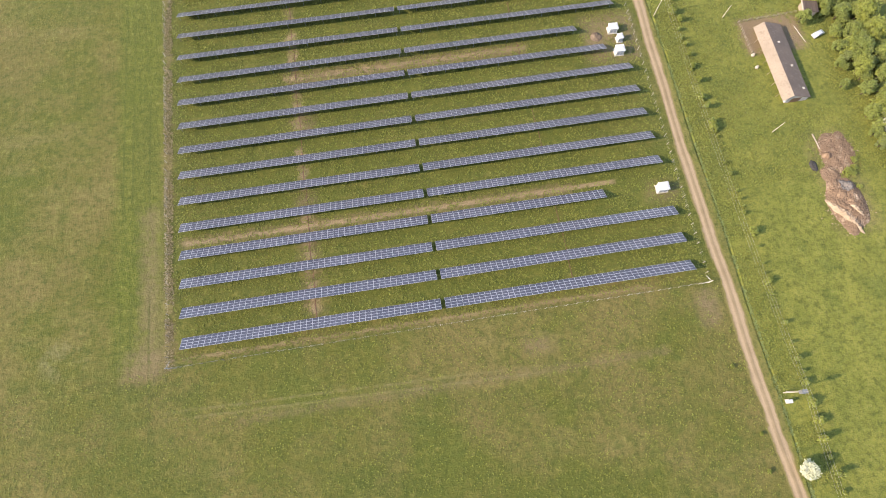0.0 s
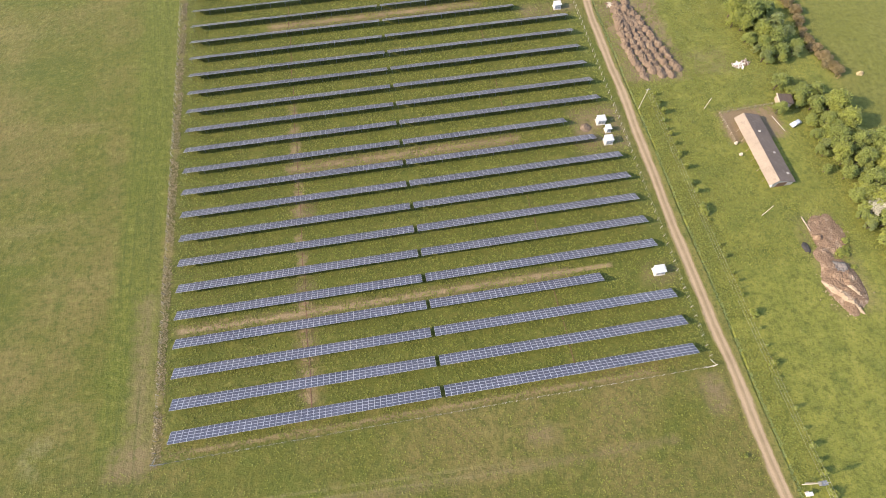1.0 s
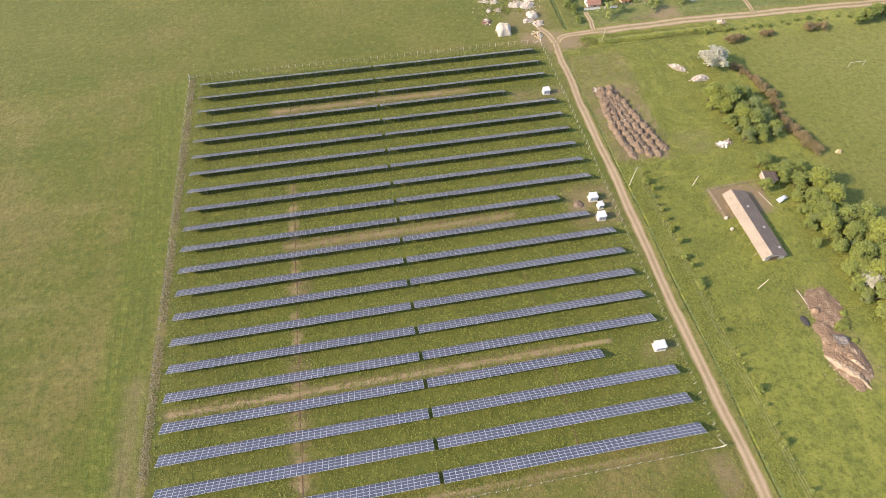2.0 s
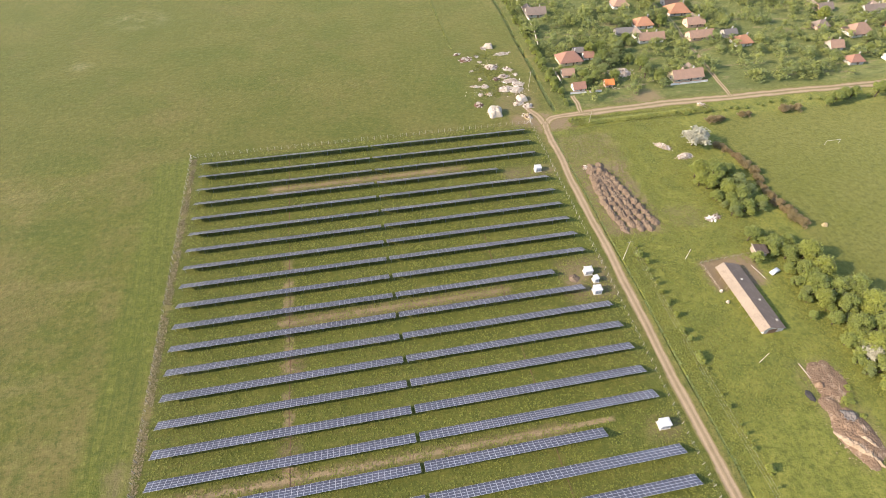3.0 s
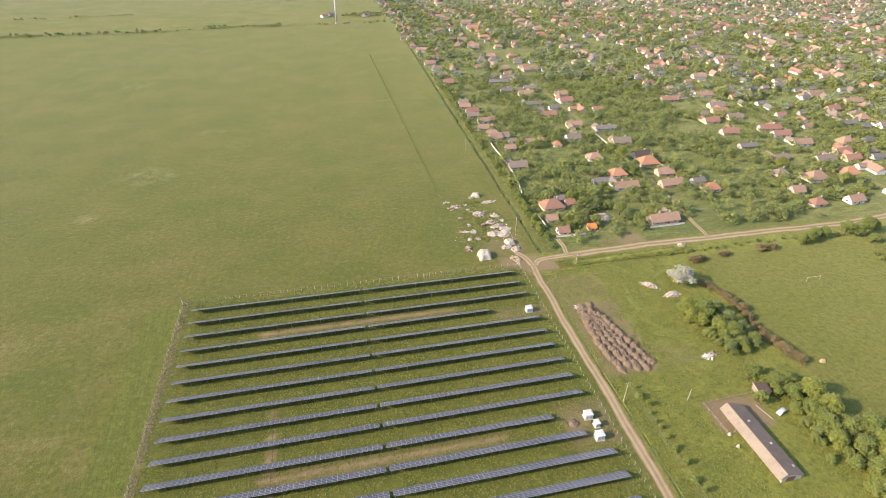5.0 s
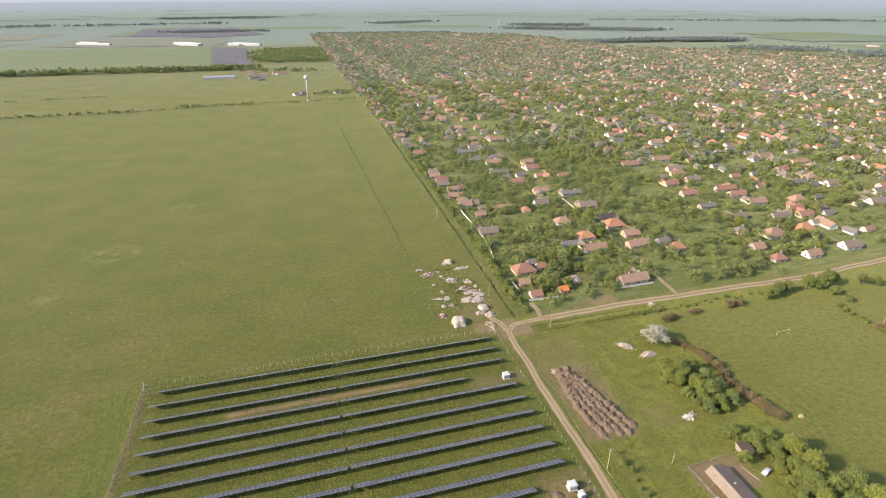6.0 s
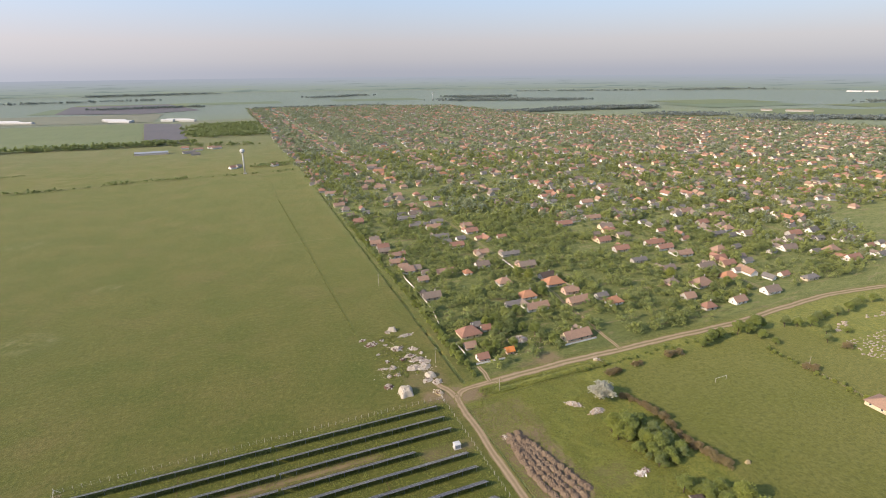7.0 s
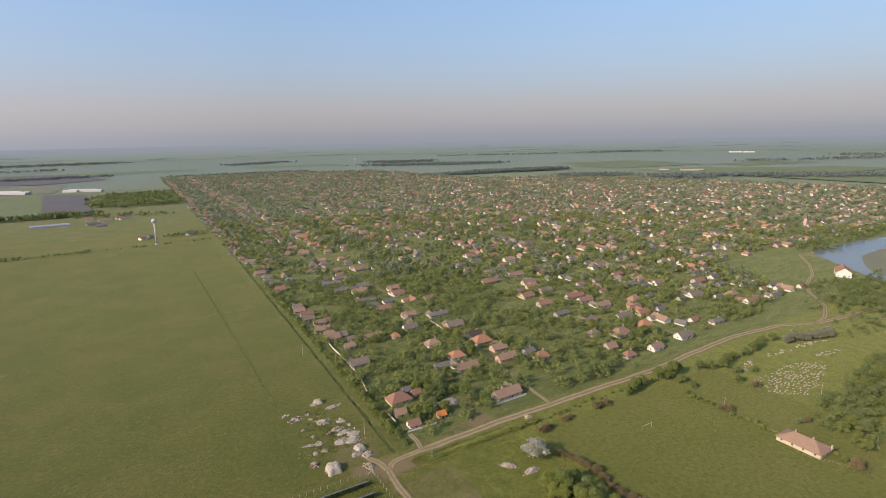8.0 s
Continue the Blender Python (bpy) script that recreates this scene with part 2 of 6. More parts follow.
    # wheel marks along the west fence
    for x in (-90.0, -87.2, -82.0):
        line = g.ramp(g.math("ABSOLUTE", g.math("SUBTRACT", g.math("ADD", s[0], g.math("MULTIPLY", large, 1.5)), x)), 0.12, 0.5, 1, 0)
        c = over(c, (0.060, 0.075, 0.018), g.math("MULTIPLY", g.math("MULTIPLY", line, g.ramp(large, 0.40, 0.60)), g.ramp(s[1], 178, 120)), 0.5)
    c = g.mix(0.11, c, (0.020, 0.024, 0.006))
    g.bump(g.math("ADD", g.math("MULTIPLY", tuft, 0.7), g.math("MULTIPLY", fine, 0.3)), 0.9, 0.55)
    # sheen paints haze on the ground: grows and turns blue with distance
    g.put(g.bsdf.inputs["Sheen Roughness"], 0.40)
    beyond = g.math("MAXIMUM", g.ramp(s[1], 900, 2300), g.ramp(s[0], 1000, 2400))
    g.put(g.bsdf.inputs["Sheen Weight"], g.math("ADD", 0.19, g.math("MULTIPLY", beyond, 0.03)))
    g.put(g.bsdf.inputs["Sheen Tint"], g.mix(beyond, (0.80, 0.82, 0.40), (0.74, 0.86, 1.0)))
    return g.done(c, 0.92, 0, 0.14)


def leaf_material(name, a, b, c3, haze_sheen=0.2, tint=(1.0, 1.0, 1.0)):
    g = Nodes(name)
    p = g.position()
    c = g.mix(g.ramp(g.noise(p, 0.13, 2), 0.36, 0.64), a, b)
    c = g.mix(g.math("MULTIPLY", g.island(), 0.4), c, c3)
    # pale sheen lightens the leaves as haze would; far leaves get more, blued
    g.put(g.bsdf.inputs["Sheen Weight"], haze_sheen)
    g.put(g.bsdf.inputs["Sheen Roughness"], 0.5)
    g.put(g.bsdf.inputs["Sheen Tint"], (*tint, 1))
    mat = g.done(c, 0.6, 0, 0.25)
    glow = g.tree.nodes.new("ShaderNodeBsdfTranslucent")
    g.put(glow.inputs[0], c)
    both = g.tree.nodes.new("ShaderNodeMixShader")
    both.inputs[0].default_value = 0.42
    g.tree.links.new(g.bsdf.outputs[0], both.inputs[1])
    g.tree.links.new(glow.outputs[0], both.inputs[2])
    g.tree.links.new(both.outputs[0], g.tree.nodes["Material Output"].inputs["Surface"])
    return mat


def roof_material(name, a, b):
    """Clay or cement tiles: courses across the slope, weathered in patches."""
    g = Nodes(name)
    p = g.position()
    s = g.split(p)
    course = g.math("FRACT", g.math("MULTIPLY", s[2], 4.2))
    c = g.mix(g.ramp(g.noise(p, 0.5, 4, 0.7), 0.35, 0.65), a, b)
    c = g.mix(g.math("MULTIPLY", g.object_random(), 0.30), c, tuple(v * 0.55 for v in a))
    c = g.mix(g.math("MULTIPLY", g.island(), 0.38), c, tuple(v * w for v, w in zip(b, (0.50, 0.54, 0.58))))
    c = g.mix(g.ramp(g.noise(p, 3.0, 3), 0.5, 0.75, 0, 0.5), c, tuple(v * 0.5 for v in b))
    c = g.mix(g.ramp(course, 0.0, 0.15, 0.35, 0.0), c, (0.03, 0.02, 0.02))
    g.bump(course, 0.5, 0.05)
    return g.done(c, 0.85, 0, 0.2)


def track_material(name, a, b, verge, ruts):
    """A beaten earth track; u runs across it."""
    g = Nodes(name)
    p = g.position()
    n = g.tree.nodes.new("ShaderNodeUVMap")
    u = g.split(n.outputs[0])[0]
    off = g.math("ABSOLUTE", g.math("SUBTRACT", u, 0.5))
    rag = g.math("ADD", off, g.math("MULTIPLY", g.math("SUBTRACT", g.noise(p, 0.6, 4, 0.7), 0.5), 0.28))
    c = g.mix(g.ramp(g.noise(p, 0.25, 4), 0.35, 0.65), a, b)
    wheel = g.ramp(g.math("ABSOLUTE", g.math("SUBTRACT", off, 0.22)), 0.05, 0.14, 1, 0)
    c = g.mix(g.math("MULTIPLY", wheel, 0.5), c, tuple(v * 1.35 for v in a))
    if ruts:
        c = g.mix(g.math("MULTIPLY", g.ramp(rag, 0.12, 0.04), ruts), c, verge)
    c = g.mix(g.ramp(rag, 0.34, 0.44), c, verge)
    fine = g.noise(p, 3.0, 4, 0.7)
    c = g.mix(g.ramp(fine, 0.5, 0.75, 0, 0.5), c, tuple(v * 0.6 for v in a))
    g.bump(fine, 0.5, 0.1)
    return g.done(c, 0.95, 0, 0.1)


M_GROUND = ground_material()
M_TRACK = track_material("beaten_track", (0.285, 0.212, 0.132), (0.228, 0.166, 0.100), (0.158, 0.138, 0.046), 0.2)
M_STREET = track_material("grassy_street", (0.205, 0.180, 0.095), (0.160, 0.155, 0.066), (0.125, 0.135, 0.034), 0.8)
M_LANE = track_material("village_lane", (0.295, 0.222, 0.142), (0.225, 0.166, 0.105), (0.145, 0.142, 0.040), 0.6)
M_PATH = surface("trodden_grass", (0.096, 0.112, 0.022), (0.112, 0.116, 0.030), 0.1, 1.2, 0.95, wear=(0.15, 0.125, 0.06))
M_FRAME = surface("brushed_aluminium", (0.57, 0.56, 0.57), (0.50, 0.49, 0.50), 0.4, 6, 0.45, 0.1, 0.5, 0.05)
M_STEEL = surface("galvanised_steel", (0.33, 0.34, 0.35), (0.25, 0.26, 0.27), 0.6, 5, 0.5, 0.7, 0.4, 0.1)


def cell_material():
    g = Nodes("solar_cells")
    p = g.position()
    c = g.mix(g.object_random(), (0.050, 0.053, 0.074), (0.064, 0.066, 0.088))
    c = g.mix(g.ramp(g.noise(p, 0.5, 3), 0.35, 0.65, 0, 0.5), c, (0.078, 0.078, 0.108))
    c = g.mix(g.ramp(g.noise(p, 0.09, 2), 0.45, 0.7, 0, 0.35), c, (0.12, 0.115, 0.145))
    g.put(g.bsdf.inputs["Coat Weight"], 0.15)
    g.put(g.bsdf.inputs["Coat Roughness"], 0.12)
    return g.done(c, 0.30, 0, 0.5)


M_CELL = cell_material()
M_BACK = surface("panel_backsheet", (0.30, 0.295, 0.285), (0.25, 0.245, 0.24), 0.5, 4, 0.6)
M_CONCRETE = surface("pale_concrete", (0.50, 0.47, 0.41), (0.42, 0.39, 0.34), 0.8, 7, 0.9, wear=(0.40, 0.37, 0.33))
M_POSTS = surface("limewashed_concrete", (0.38, 0.35, 0.29), (0.31, 0.28, 0.235), 0.8, 7, 0.9)
M_GRAVE = surface("worn_stone", (0.34, 0.285, 0.225), (0.22, 0.180, 0.145), 0.3, 3, 0.9, wear=(0.20, 0.15, 0.11), vary=0.25)
M_HEADSTONE = surface("pale_headstone", (0.40, 0.35, 0.29), (0.30, 0.24, 0.20), 0.5, 4, 0.9, vary=0.3)
M_KIOSK = surface("white_kiosk_paint", (0.55, 0.54, 0.515), (0.50, 0.485, 0.46), 0.6, 5, 0.6, wear=(0.44, 0.42, 0.39))
M_GREY = surface("grey_louvre_paint", (0.42, 0.44, 0.46), (0.36, 0.38, 0.40), 0.8, 5, 0.5)
M_WOOD = surface("weathered_wood", (0.34, 0.28, 0.21), (0.26, 0.21, 0.16), 0.9, 9, 0.9)
M_POLEWOOD = surface("pale_pole", (0.46, 0.41, 0.33), (0.38, 0.34, 0.27), 0.9, 9, 0.85)
M_WIRE = surface("bright_wire", (0.50, 0.48, 0.40), (0.42, 0.40, 0.34), 0.5, 4, 0.5, 0.4)
M_SOIL = surface("heaped_soil", (0.185, 0.135, 0.093), (0.145, 0.105, 0.073), 0.25, 1.6, 0.97, 0, 0.1, 0.9, 0.3, wear=(0.205, 0.158, 0.108))
M_RUBBLE = surface("rubble_and_clay", (0.225, 0.150, 0.095), (0.145, 0.098, 0.064), 0.3, 1.3, 0.97, 0, 0.1, 0.9, 0.4, wear=(0.33, 0.245, 0.170))
# near-black colour that stands for shade in a hollow
M_HOLLOW_SHADE = surface("hollow_shade", (0.050, 0.045, 0.042), (0.034, 0.032, 0.030), 0.6, 3, 0.95)
M_ASH_GREY = surface("grey_ash", (0.165, 0.145, 0.130), (0.120, 0.105, 0.094), 0.5, 2, 0.95, wear=(0.22, 0.18, 0.14))
M_CREAM = surface("pale_plaster_rubble", (0.36, 0.275, 0.19), (0.27, 0.20, 0.135), 0.4, 1.5, 0.95, 0, 0.1, 0.9, 0.4)
M_SHEET = surface("white_plastic_sheet", (0.52, 0.455, 0.365), (0.40, 0.340, 0.265), 0.6, 2.2, 0.7, 0, 0.2, 0.9, 0.3, wear=(0.25, 0.19, 0.135))
M_WHITE = surface("bright_white_scrap", (0.62, 0.58, 0.52), (0.50, 0.46, 0.40), 0.6, 2.5, 0.5, 0, 0.3, 0.6, 0.2)
M_JUNK = surface("mixed_scrap", (0.36, 0.30, 0.24), (0.24, 0.20, 0.17), 0.5, 2.2, 0.85, 0, 0.2, 0.8, 0.2, wear=(0.50, 0.47, 0.42))
M_RUST = surface("rusty_boards", (0.165, 0.085, 0.055), (0.12, 0.07, 0.05), 0.6, 3, 0.9)
M_STRAW = surface("old_straw", (0.40, 0.32, 0.18), (0.33, 0.26, 0.14), 0.5, 3, 0.95, 0, 0.1, 0.8, 0.2)
M_BARK = surface("bark", (0.115, 0.085, 0.06), (0.085, 0.065, 0.045), 1.5, 8, 0.95)
M_LEAF = leaf_material("broad_leaves", (0.212, 0.250, 0.058), (0.168, 0.208, 0.050), (0.270, 0.290, 0.066))
M_LEAF_LIGHT = leaf_material("young_leaves", (0.250, 0.278, 0.054), (0.205, 0.238, 0.048), (0.300, 0.312, 0.060))
M_LEAF_DARK = leaf_material("dark_leaves", (0.200, 0.235, 0.075), (0.165, 0.205, 0.068), (0.245, 0.270, 0.085))
M_LEAF_GREY = leaf_material("silver_leaves", (0.235, 0.240, 0.150), (0.275, 0.270, 0.185), (0.360, 0.345, 0.255))
M_LEAF_RED = leaf_material("reddish_leaves", (0.245, 0.182, 0.085), (0.190, 0.160, 0.070), (0.300, 0.215, 0.110))
M_WEED = leaf_material("low_weeds", (0.200, 0.212, 0.038), (0.165, 0.188, 0.034), (0.245, 0.240, 0.052))
M_STRAW_LEAF = leaf_material("dry_stalks", (0.30, 0.235, 0.13), (0.24, 0.20, 0.10), (0.34, 0.27, 0.16))
M_BLOSSOM = leaf_material("white_blossom", (0.46, 0.44, 0.34), (0.34, 0.34, 0.25), (0.55, 0.52, 0.43))
M_ELDER = leaf_material("elder_blossom", (0.66, 0.66, 0.50), (0.48, 0.50, 0.34), (0.76, 0.74, 0.60))
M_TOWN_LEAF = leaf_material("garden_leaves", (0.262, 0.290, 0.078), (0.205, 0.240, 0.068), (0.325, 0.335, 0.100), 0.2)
# next two: leaves with distance haze in base colour and blue sheen
M_VILLAGE_LEAF = leaf_material("hazed_village_leaves", (0.235, 0.262, 0.128), (0.195, 0.226, 0.115), (0.290, 0.305, 0.150), 0.6, (0.84, 0.92, 1.0))
M_FAR_LEAF = leaf_material("hazed_woods", (0.170, 0.195, 0.165), (0.155, 0.180, 0.155), (0.185, 0.205, 0.165), 0.7, (0.75, 0.88, 1.0))
ROOFS = {
    "red": roof_material("red_tiles", (0.390, 0.205, 0.142), (0.320, 0.180, 0.128)),
    "orange": roof_material("new_orange_tiles", (0.50, 0.248, 0.140), (0.43, 0.222, 0.132)),
    "brown": roof_material("faded_tiles", (0.415, 0.262, 0.178), (0.335, 0.218, 0.155)),
    "greybrown": roof_material("old_lichened_tiles", (0.290, 0.222, 0.172), (0.235, 0.185, 0.148)),
    "grey": roof_material("grey_cement_sheets", (0.225, 0.200, 0.178), (0.185, 0.168, 0.152)),
    "tarp": surface("orange_tarpaulin", (0.62, 0.22, 0.06), (0.52, 0.19, 0.055), 0.6, 3, 0.6),
    "dark": roof_material("dark_bitumen", (0.135, 0.100, 0.080), (0.11, 0.085, 0.07)),
}
M_TAN = surface("tan_sheet_roof", (0.275, 0.222, 0.168), (0.225, 0.180, 0.138), 0.25, 2.5, 0.85, wear=(0.175, 0.135, 0.102))
# darker brown for the barn slope turned from the sun, shade included
M_SHADED_ROOF = surface("brown_shaded_roof", (0.215, 0.155, 0.112), (0.165, 0.122, 0.090), 0.25, 2.5, 0.9, wear=(0.25, 0.19, 0.145))
WALLS = [
    surface("white_plaster", (0.76, 0.73, 0.68), (0.68, 0.65, 0.60), 0.4, 3, 0.9, wear=(0.46, 0.42, 0.37)),
    surface("cream_plaster", (0.62, 0.52, 0.36), (0.56, 0.46, 0.32), 0.4, 3, 0.9, wear=(0.48, 0.40, 0.30)),
    surface("grey_plaster", (0.46, 0.43, 0.39), (0.40, 0.37, 0.34), 0.4, 3, 0.9, wear=(0.34, 0.30, 0.27)),
    surface("pink_plaster", (0.60, 0.42, 0.33), (0.54, 0.38, 0.30), 0.4, 3, 0.9, wear=(0.46, 0.33, 0.27)),
]
M_PANE = surface("window_pane", (0.035, 0.04, 0.048), (0.05, 0.055, 0.06), 0.6, 3, 0.15, 0, 0.6, 0.0)
M_DOOR = surface("brown_door", (0.17, 0.10, 0.06), (0.13, 0.08, 0.05), 0.8, 6, 0.7)
M_CAR = surface("silver_car_paint", (0.62, 0.63, 0.65), (0.55, 0.56, 0.58), 0.6, 5, 0.3, 0.3, 0.5, 0.05)
M_TYRE = surface("black_rubber", (0.02, 0.02, 0.02), (0.03, 0.03, 0.03), 2, 9, 0.9)


def water_material():
    g = Nodes("lake_water")
    p = g.position()
    g.bump(g.noise(p, 0.5, 3), 0.03, 0.1)
    return g.done(g.mix(g.ramp(g.noise(p, 0.01, 3), 0.4, 0.6), (0.150, 0.160, 0.150), (0.170, 0.175, 0.155)), 0.22, 0, 0.4)


M_WATER = water_material()


def field_material(name, a, b, lines=0.0):
    g = Nodes(name)
    p = g.position()
    s = g.split(p)
    c = g.mix(g.ramp(g.noise(p, 0.012, 4), 0.35, 0.65), a, b)
    c = g.mix(g.ramp(g.noise(g.join(g.math("MULTIPLY", s[0], 0.2), g.math("MULTIPLY", s[1], 0.01)), 1.0, 3), 0.5, 0.7, 0, 0.4), c, tuple(v * 0.7 for v in a))
    # faint blue sheen paints distance haze over the field
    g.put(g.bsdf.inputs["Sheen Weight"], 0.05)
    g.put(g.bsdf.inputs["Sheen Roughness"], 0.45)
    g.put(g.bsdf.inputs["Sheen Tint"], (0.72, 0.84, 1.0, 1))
    return g.done(c, 0.85, 0, 0.22)


# crop tones of their own, greyed somewhat to carry haze
FIELDS = [field_material("young_wheat", (0.128, 0.160, 0.074), (0.142, 0.170, 0.082)), field_material("ploughed_soil", (0.120, 0.102, 0.094), (0.104, 0.092, 0.086)),
          field_material("clover", (0.132, 0.155, 0.052), (0.150, 0.166, 0.060)), field_material("stubble", (0.178, 0.170, 0.100), (0.160, 0.158, 0.092)), field_material("rough_pasture", (0.130, 0.140, 0.040), (0.150, 0.148, 0.050))]

# ---- building blocks ----


class Geo:
    """Collects vertices and faces for one mesh."""

    def __init__(self):
        self.v, self.f, self.m = [], [], []

    def add(self, verts, faces, mat=0):
        n = len(self.v)
        self.v += [tuple(p) for p in verts]
        self.f += [tuple(i + n for i in q) for q in faces]
        self.m += [mat] * len(faces)
        return self

    def box(self, x0, x1, y0, y1, z0, z1, mat=0):
        v = [(x, y, z) for z in (z0, z1) for x, y in ((x0, y0), (x1, y0), (x1, y1), (x0, y1))]
        return self.add(v, [(3, 2, 1, 0), (4, 5, 6, 7), (0, 1, 5, 4), (1, 2, 6, 5), (2, 3, 7, 6), (3, 0, 4, 7)], mat)

    def tube(self, a, b, r0, r1=None, n=6, mat=0):
        a, b = Vector(a), Vector(b)
        r1 = r0 if r1 is None else r1
        u = (b - a).orthogonal().normalized()
        w = (b - a).normalized().cross(u)
        v = [p + (u * math.cos(k * math.tau / n) + w * math.sin(k * math.tau / n)) * r for p, r in ((a, r0), (b, r1)) for k in range(n)]
        f = [(k, (k + 1) % n, n + (k + 1) % n, n + k) for k in range(n)] + [tuple(range(n - 1, -1, -1)), tuple(range(n, 2 * n))]
        return self.add(v, f, mat)

    def path(self, points, r, n=3):
        """One unbroken thin tube along a line of points."""
        rings = []
        for i, p in enumerate(points):
            d = (points[min(i + 1, len(points) - 1)] - points[max(i - 1, 0)]).normalized()
            u = d.cross(Vector((0, 0, 1))).normalized()
            w = d.cross(u)
            rings += [p + (u * math.cos(k * math.tau / n) + w * math.sin(k * math.tau / n)) * r for k in range(n)]
        f = [(i * n + k, i * n + (k + 1) % n, (i + 1) * n + (k + 1) % n, (i + 1) * n + k) for i in range(len(points) - 1) for k in range(n)]
        return self.add(rings, f)

    def sphere(self, c, rx, ry, rz, rings=6, n=10, rough=0.0, rng=None, mat=0):
        v, f = [], []
        for i in range(rings + 1):
            a = math.pi * i / rings
            for k in range(n):
                b = math.tau * k / n
                s = 1 + (rng.uniform(-rough, rough) if rng and 0 < i < rings else 0)
                v.append((c[0] + rx * s * math.sin(a) * math.cos(b), c[1] + ry * s * math.sin(a) * math.sin(b), c[2] + rz * s * math.cos(a)))
        for i in range(rings):
            for k in range(n):
                f.append((i * n + k, (i + 1) * n + k, (i + 1) * n + (k + 1) % n, i * n + (k + 1) % n))
        return self.add(v, f, mat)

    def mesh(self, name, *mats, smooth=False):
        me = bpy.data.meshes.new(name)
        me.from_pydata(self.v, [], self.f)
        for m in mats:
            me.materials.append(m)
        me.polygons.foreach_set("material_index", self.m)
        if smooth:
            me.polygons.foreach_set("use_smooth", [True] * len(self.f))
        me.update()
        return me


def array_mesh(name, verts, faces, mat):
    """A mesh from arrays: verts n x 3, faces m x 3 or m x 4."""
    me = bpy.data.meshes.new(name)
    k = faces.shape[1]
    me.vertices.add(len(verts))
    me.vertices.foreach_set("co", np.ascontiguousarray(verts, dtype=np.float32).ravel())
    me.loops.add(faces.size)
    me.loops.foreach_set("vertex_index", np.ascontiguousarray(faces, dtype=np.int32).ravel())
    me.polygons.add(len(faces))
    me.polygons.foreach_set("loop_start", np.arange(0, faces.size, k, dtype=np.int32))
    me.update(calc_edges=True)
    me.validate()
    me.materials.append(mat)
    return me


def part(name, mesh, parent, label="", kind="", at=None):
    ob = new(name, mesh)
    ob.parent = parent
    if at is not None:
        ob.matrix_basis = at
    return tagged(ob, label, "", "", kind)


def thing(name, label, category, at=None, group="", kind="", mesh=None):
    ob = new(name, mesh)
    if at is not None:
        ob.matrix_basis = at
    return tagged(ob, label, category, group, kind)


def ribbon(points, width, z, rng, step=3.0, rag=0.25):
    """A strip along a line of (x, y) points, with ragged edges and u across it."""
    pts = [Vector((*p, 0)) for p in points]
    line = []
    for a, b in zip(pts, pts[1:]):
        n = max(1, int((b - a).length / step))
        line += [a.lerp(b, k / n) for k in range(n)]
    line.append(pts[-1])
    v, f, uv = [], [], []
    for i, p in enumerate(line):
        d = (line[min(i + 1, len(line) - 1)] - line[max(i - 1, 0)]).normalized()
        side = Vector((d.y, -d.x, 0))
        wob = 0.25 * math.sin(i * 0.35) + 0.15 * math.sin(i * 0.9)
        for k, u in enumerate((0, 0.25, 0.5, 0.75, 1)):
            e = rng.uniform(-rag, rag) if k in (0, 4) else 0
            q = p + side * ((u - 0.5) * width + wob + e)
            v.append((q.x, q.y, z + (0.0 if k in (0, 4) else (-0.03 if k in (1, 3) else 0.02))))
        if i:
            f += [(5 * i - 5 + k, 5 * i + k, 5 * i + k + 1, 5 * i - 4 + k) for k in range(4)]
    me = bpy.data.meshes.new("strip")
    me.from_pydata(v, [], [tuple(reversed(q)) for q in f])
    layer = me.uv_layers.new(name="across")
    for loop in me.loops:
        layer.data[loop.index].uv = ((loop.vertex_index % 5) / 4, 0)
    me.update()
    return me


def smooth_line(points, n=6):
    out = []
    for i in range(len(points) - 1):
        p0, p1, p2, p3 = (Vector(points[min(max(j, 0), len(points) - 1)]) for j in (i - 1, i, i + 1, i + 2))
        for k in range(n):
            t = k / n
            out.append(tuple(0.5 * ((2 * p1) + (p2 - p0) * t + (2 * p0 - 5 * p1 + 4 * p2 - p3) * t * t + (3 * p1 - p0 - 3 * p2 + p3) * t ** 3)))
    return out + [tuple(points[-1])]


def heap(name, radius_x, radius_y, height, seed, mat, label, category, at, step=0.35, lumps=1.0, flat=0.0, group=""):
    """A lumpy pile with an uneven foot."""
    n = int(max(12, 2 * max(radius_x, radius_y) / step))
    n = min(n, 70)
    g = Geo()
    for j in range(n + 1):
        for i in range(n + 1):
            u, w = 2 * i / n - 1, 2 * j / n - 1
            a = math.atan2(w, u)
            edge = 0.80 + 0.22 * noise.noise((math.cos(a) * 1.3 + seed, math.sin(a) * 1.3, seed))
            blunt = 2 if flat < 1 else 5
            d = min(1.25, (abs(u) ** blunt + abs(w) ** blunt) ** (1 / blunt) / edge)
            base = max(0.0, 1 - d ** (1.7 + 2 * flat))
            big = noise.noise((u * radius_x * 0.5 + seed * 7, w * radius_y * 0.5, 3.0))
            small = noise.noise((u * radius_x * 1.7, w * radius_y * 1.7 + seed * 3, 9.0))
            z = height * min(1.0, 1.12 * base) * (1 + lumps * (0.45 * big + 0.26 * small)) - (0.12 if base <= 0 else 0)
            z += 0.16 * min(1.0, 3 * base) * lumps * noise.noise((u * radius_x * 3.6 + seed, w * radius_y * 3.6, 4.0))
            g.v.append((u * radius_x, w * radius_y, z))
    for j in range(n):
        for i in range(n):
            k = j * (n + 1) + i
            quad = (k, k + 1, k + n + 2, k + n + 1)
            if max(g.v[q][2] for q in quad) > -0.11:
                g.f.append(quad)
                g.m.append(0)
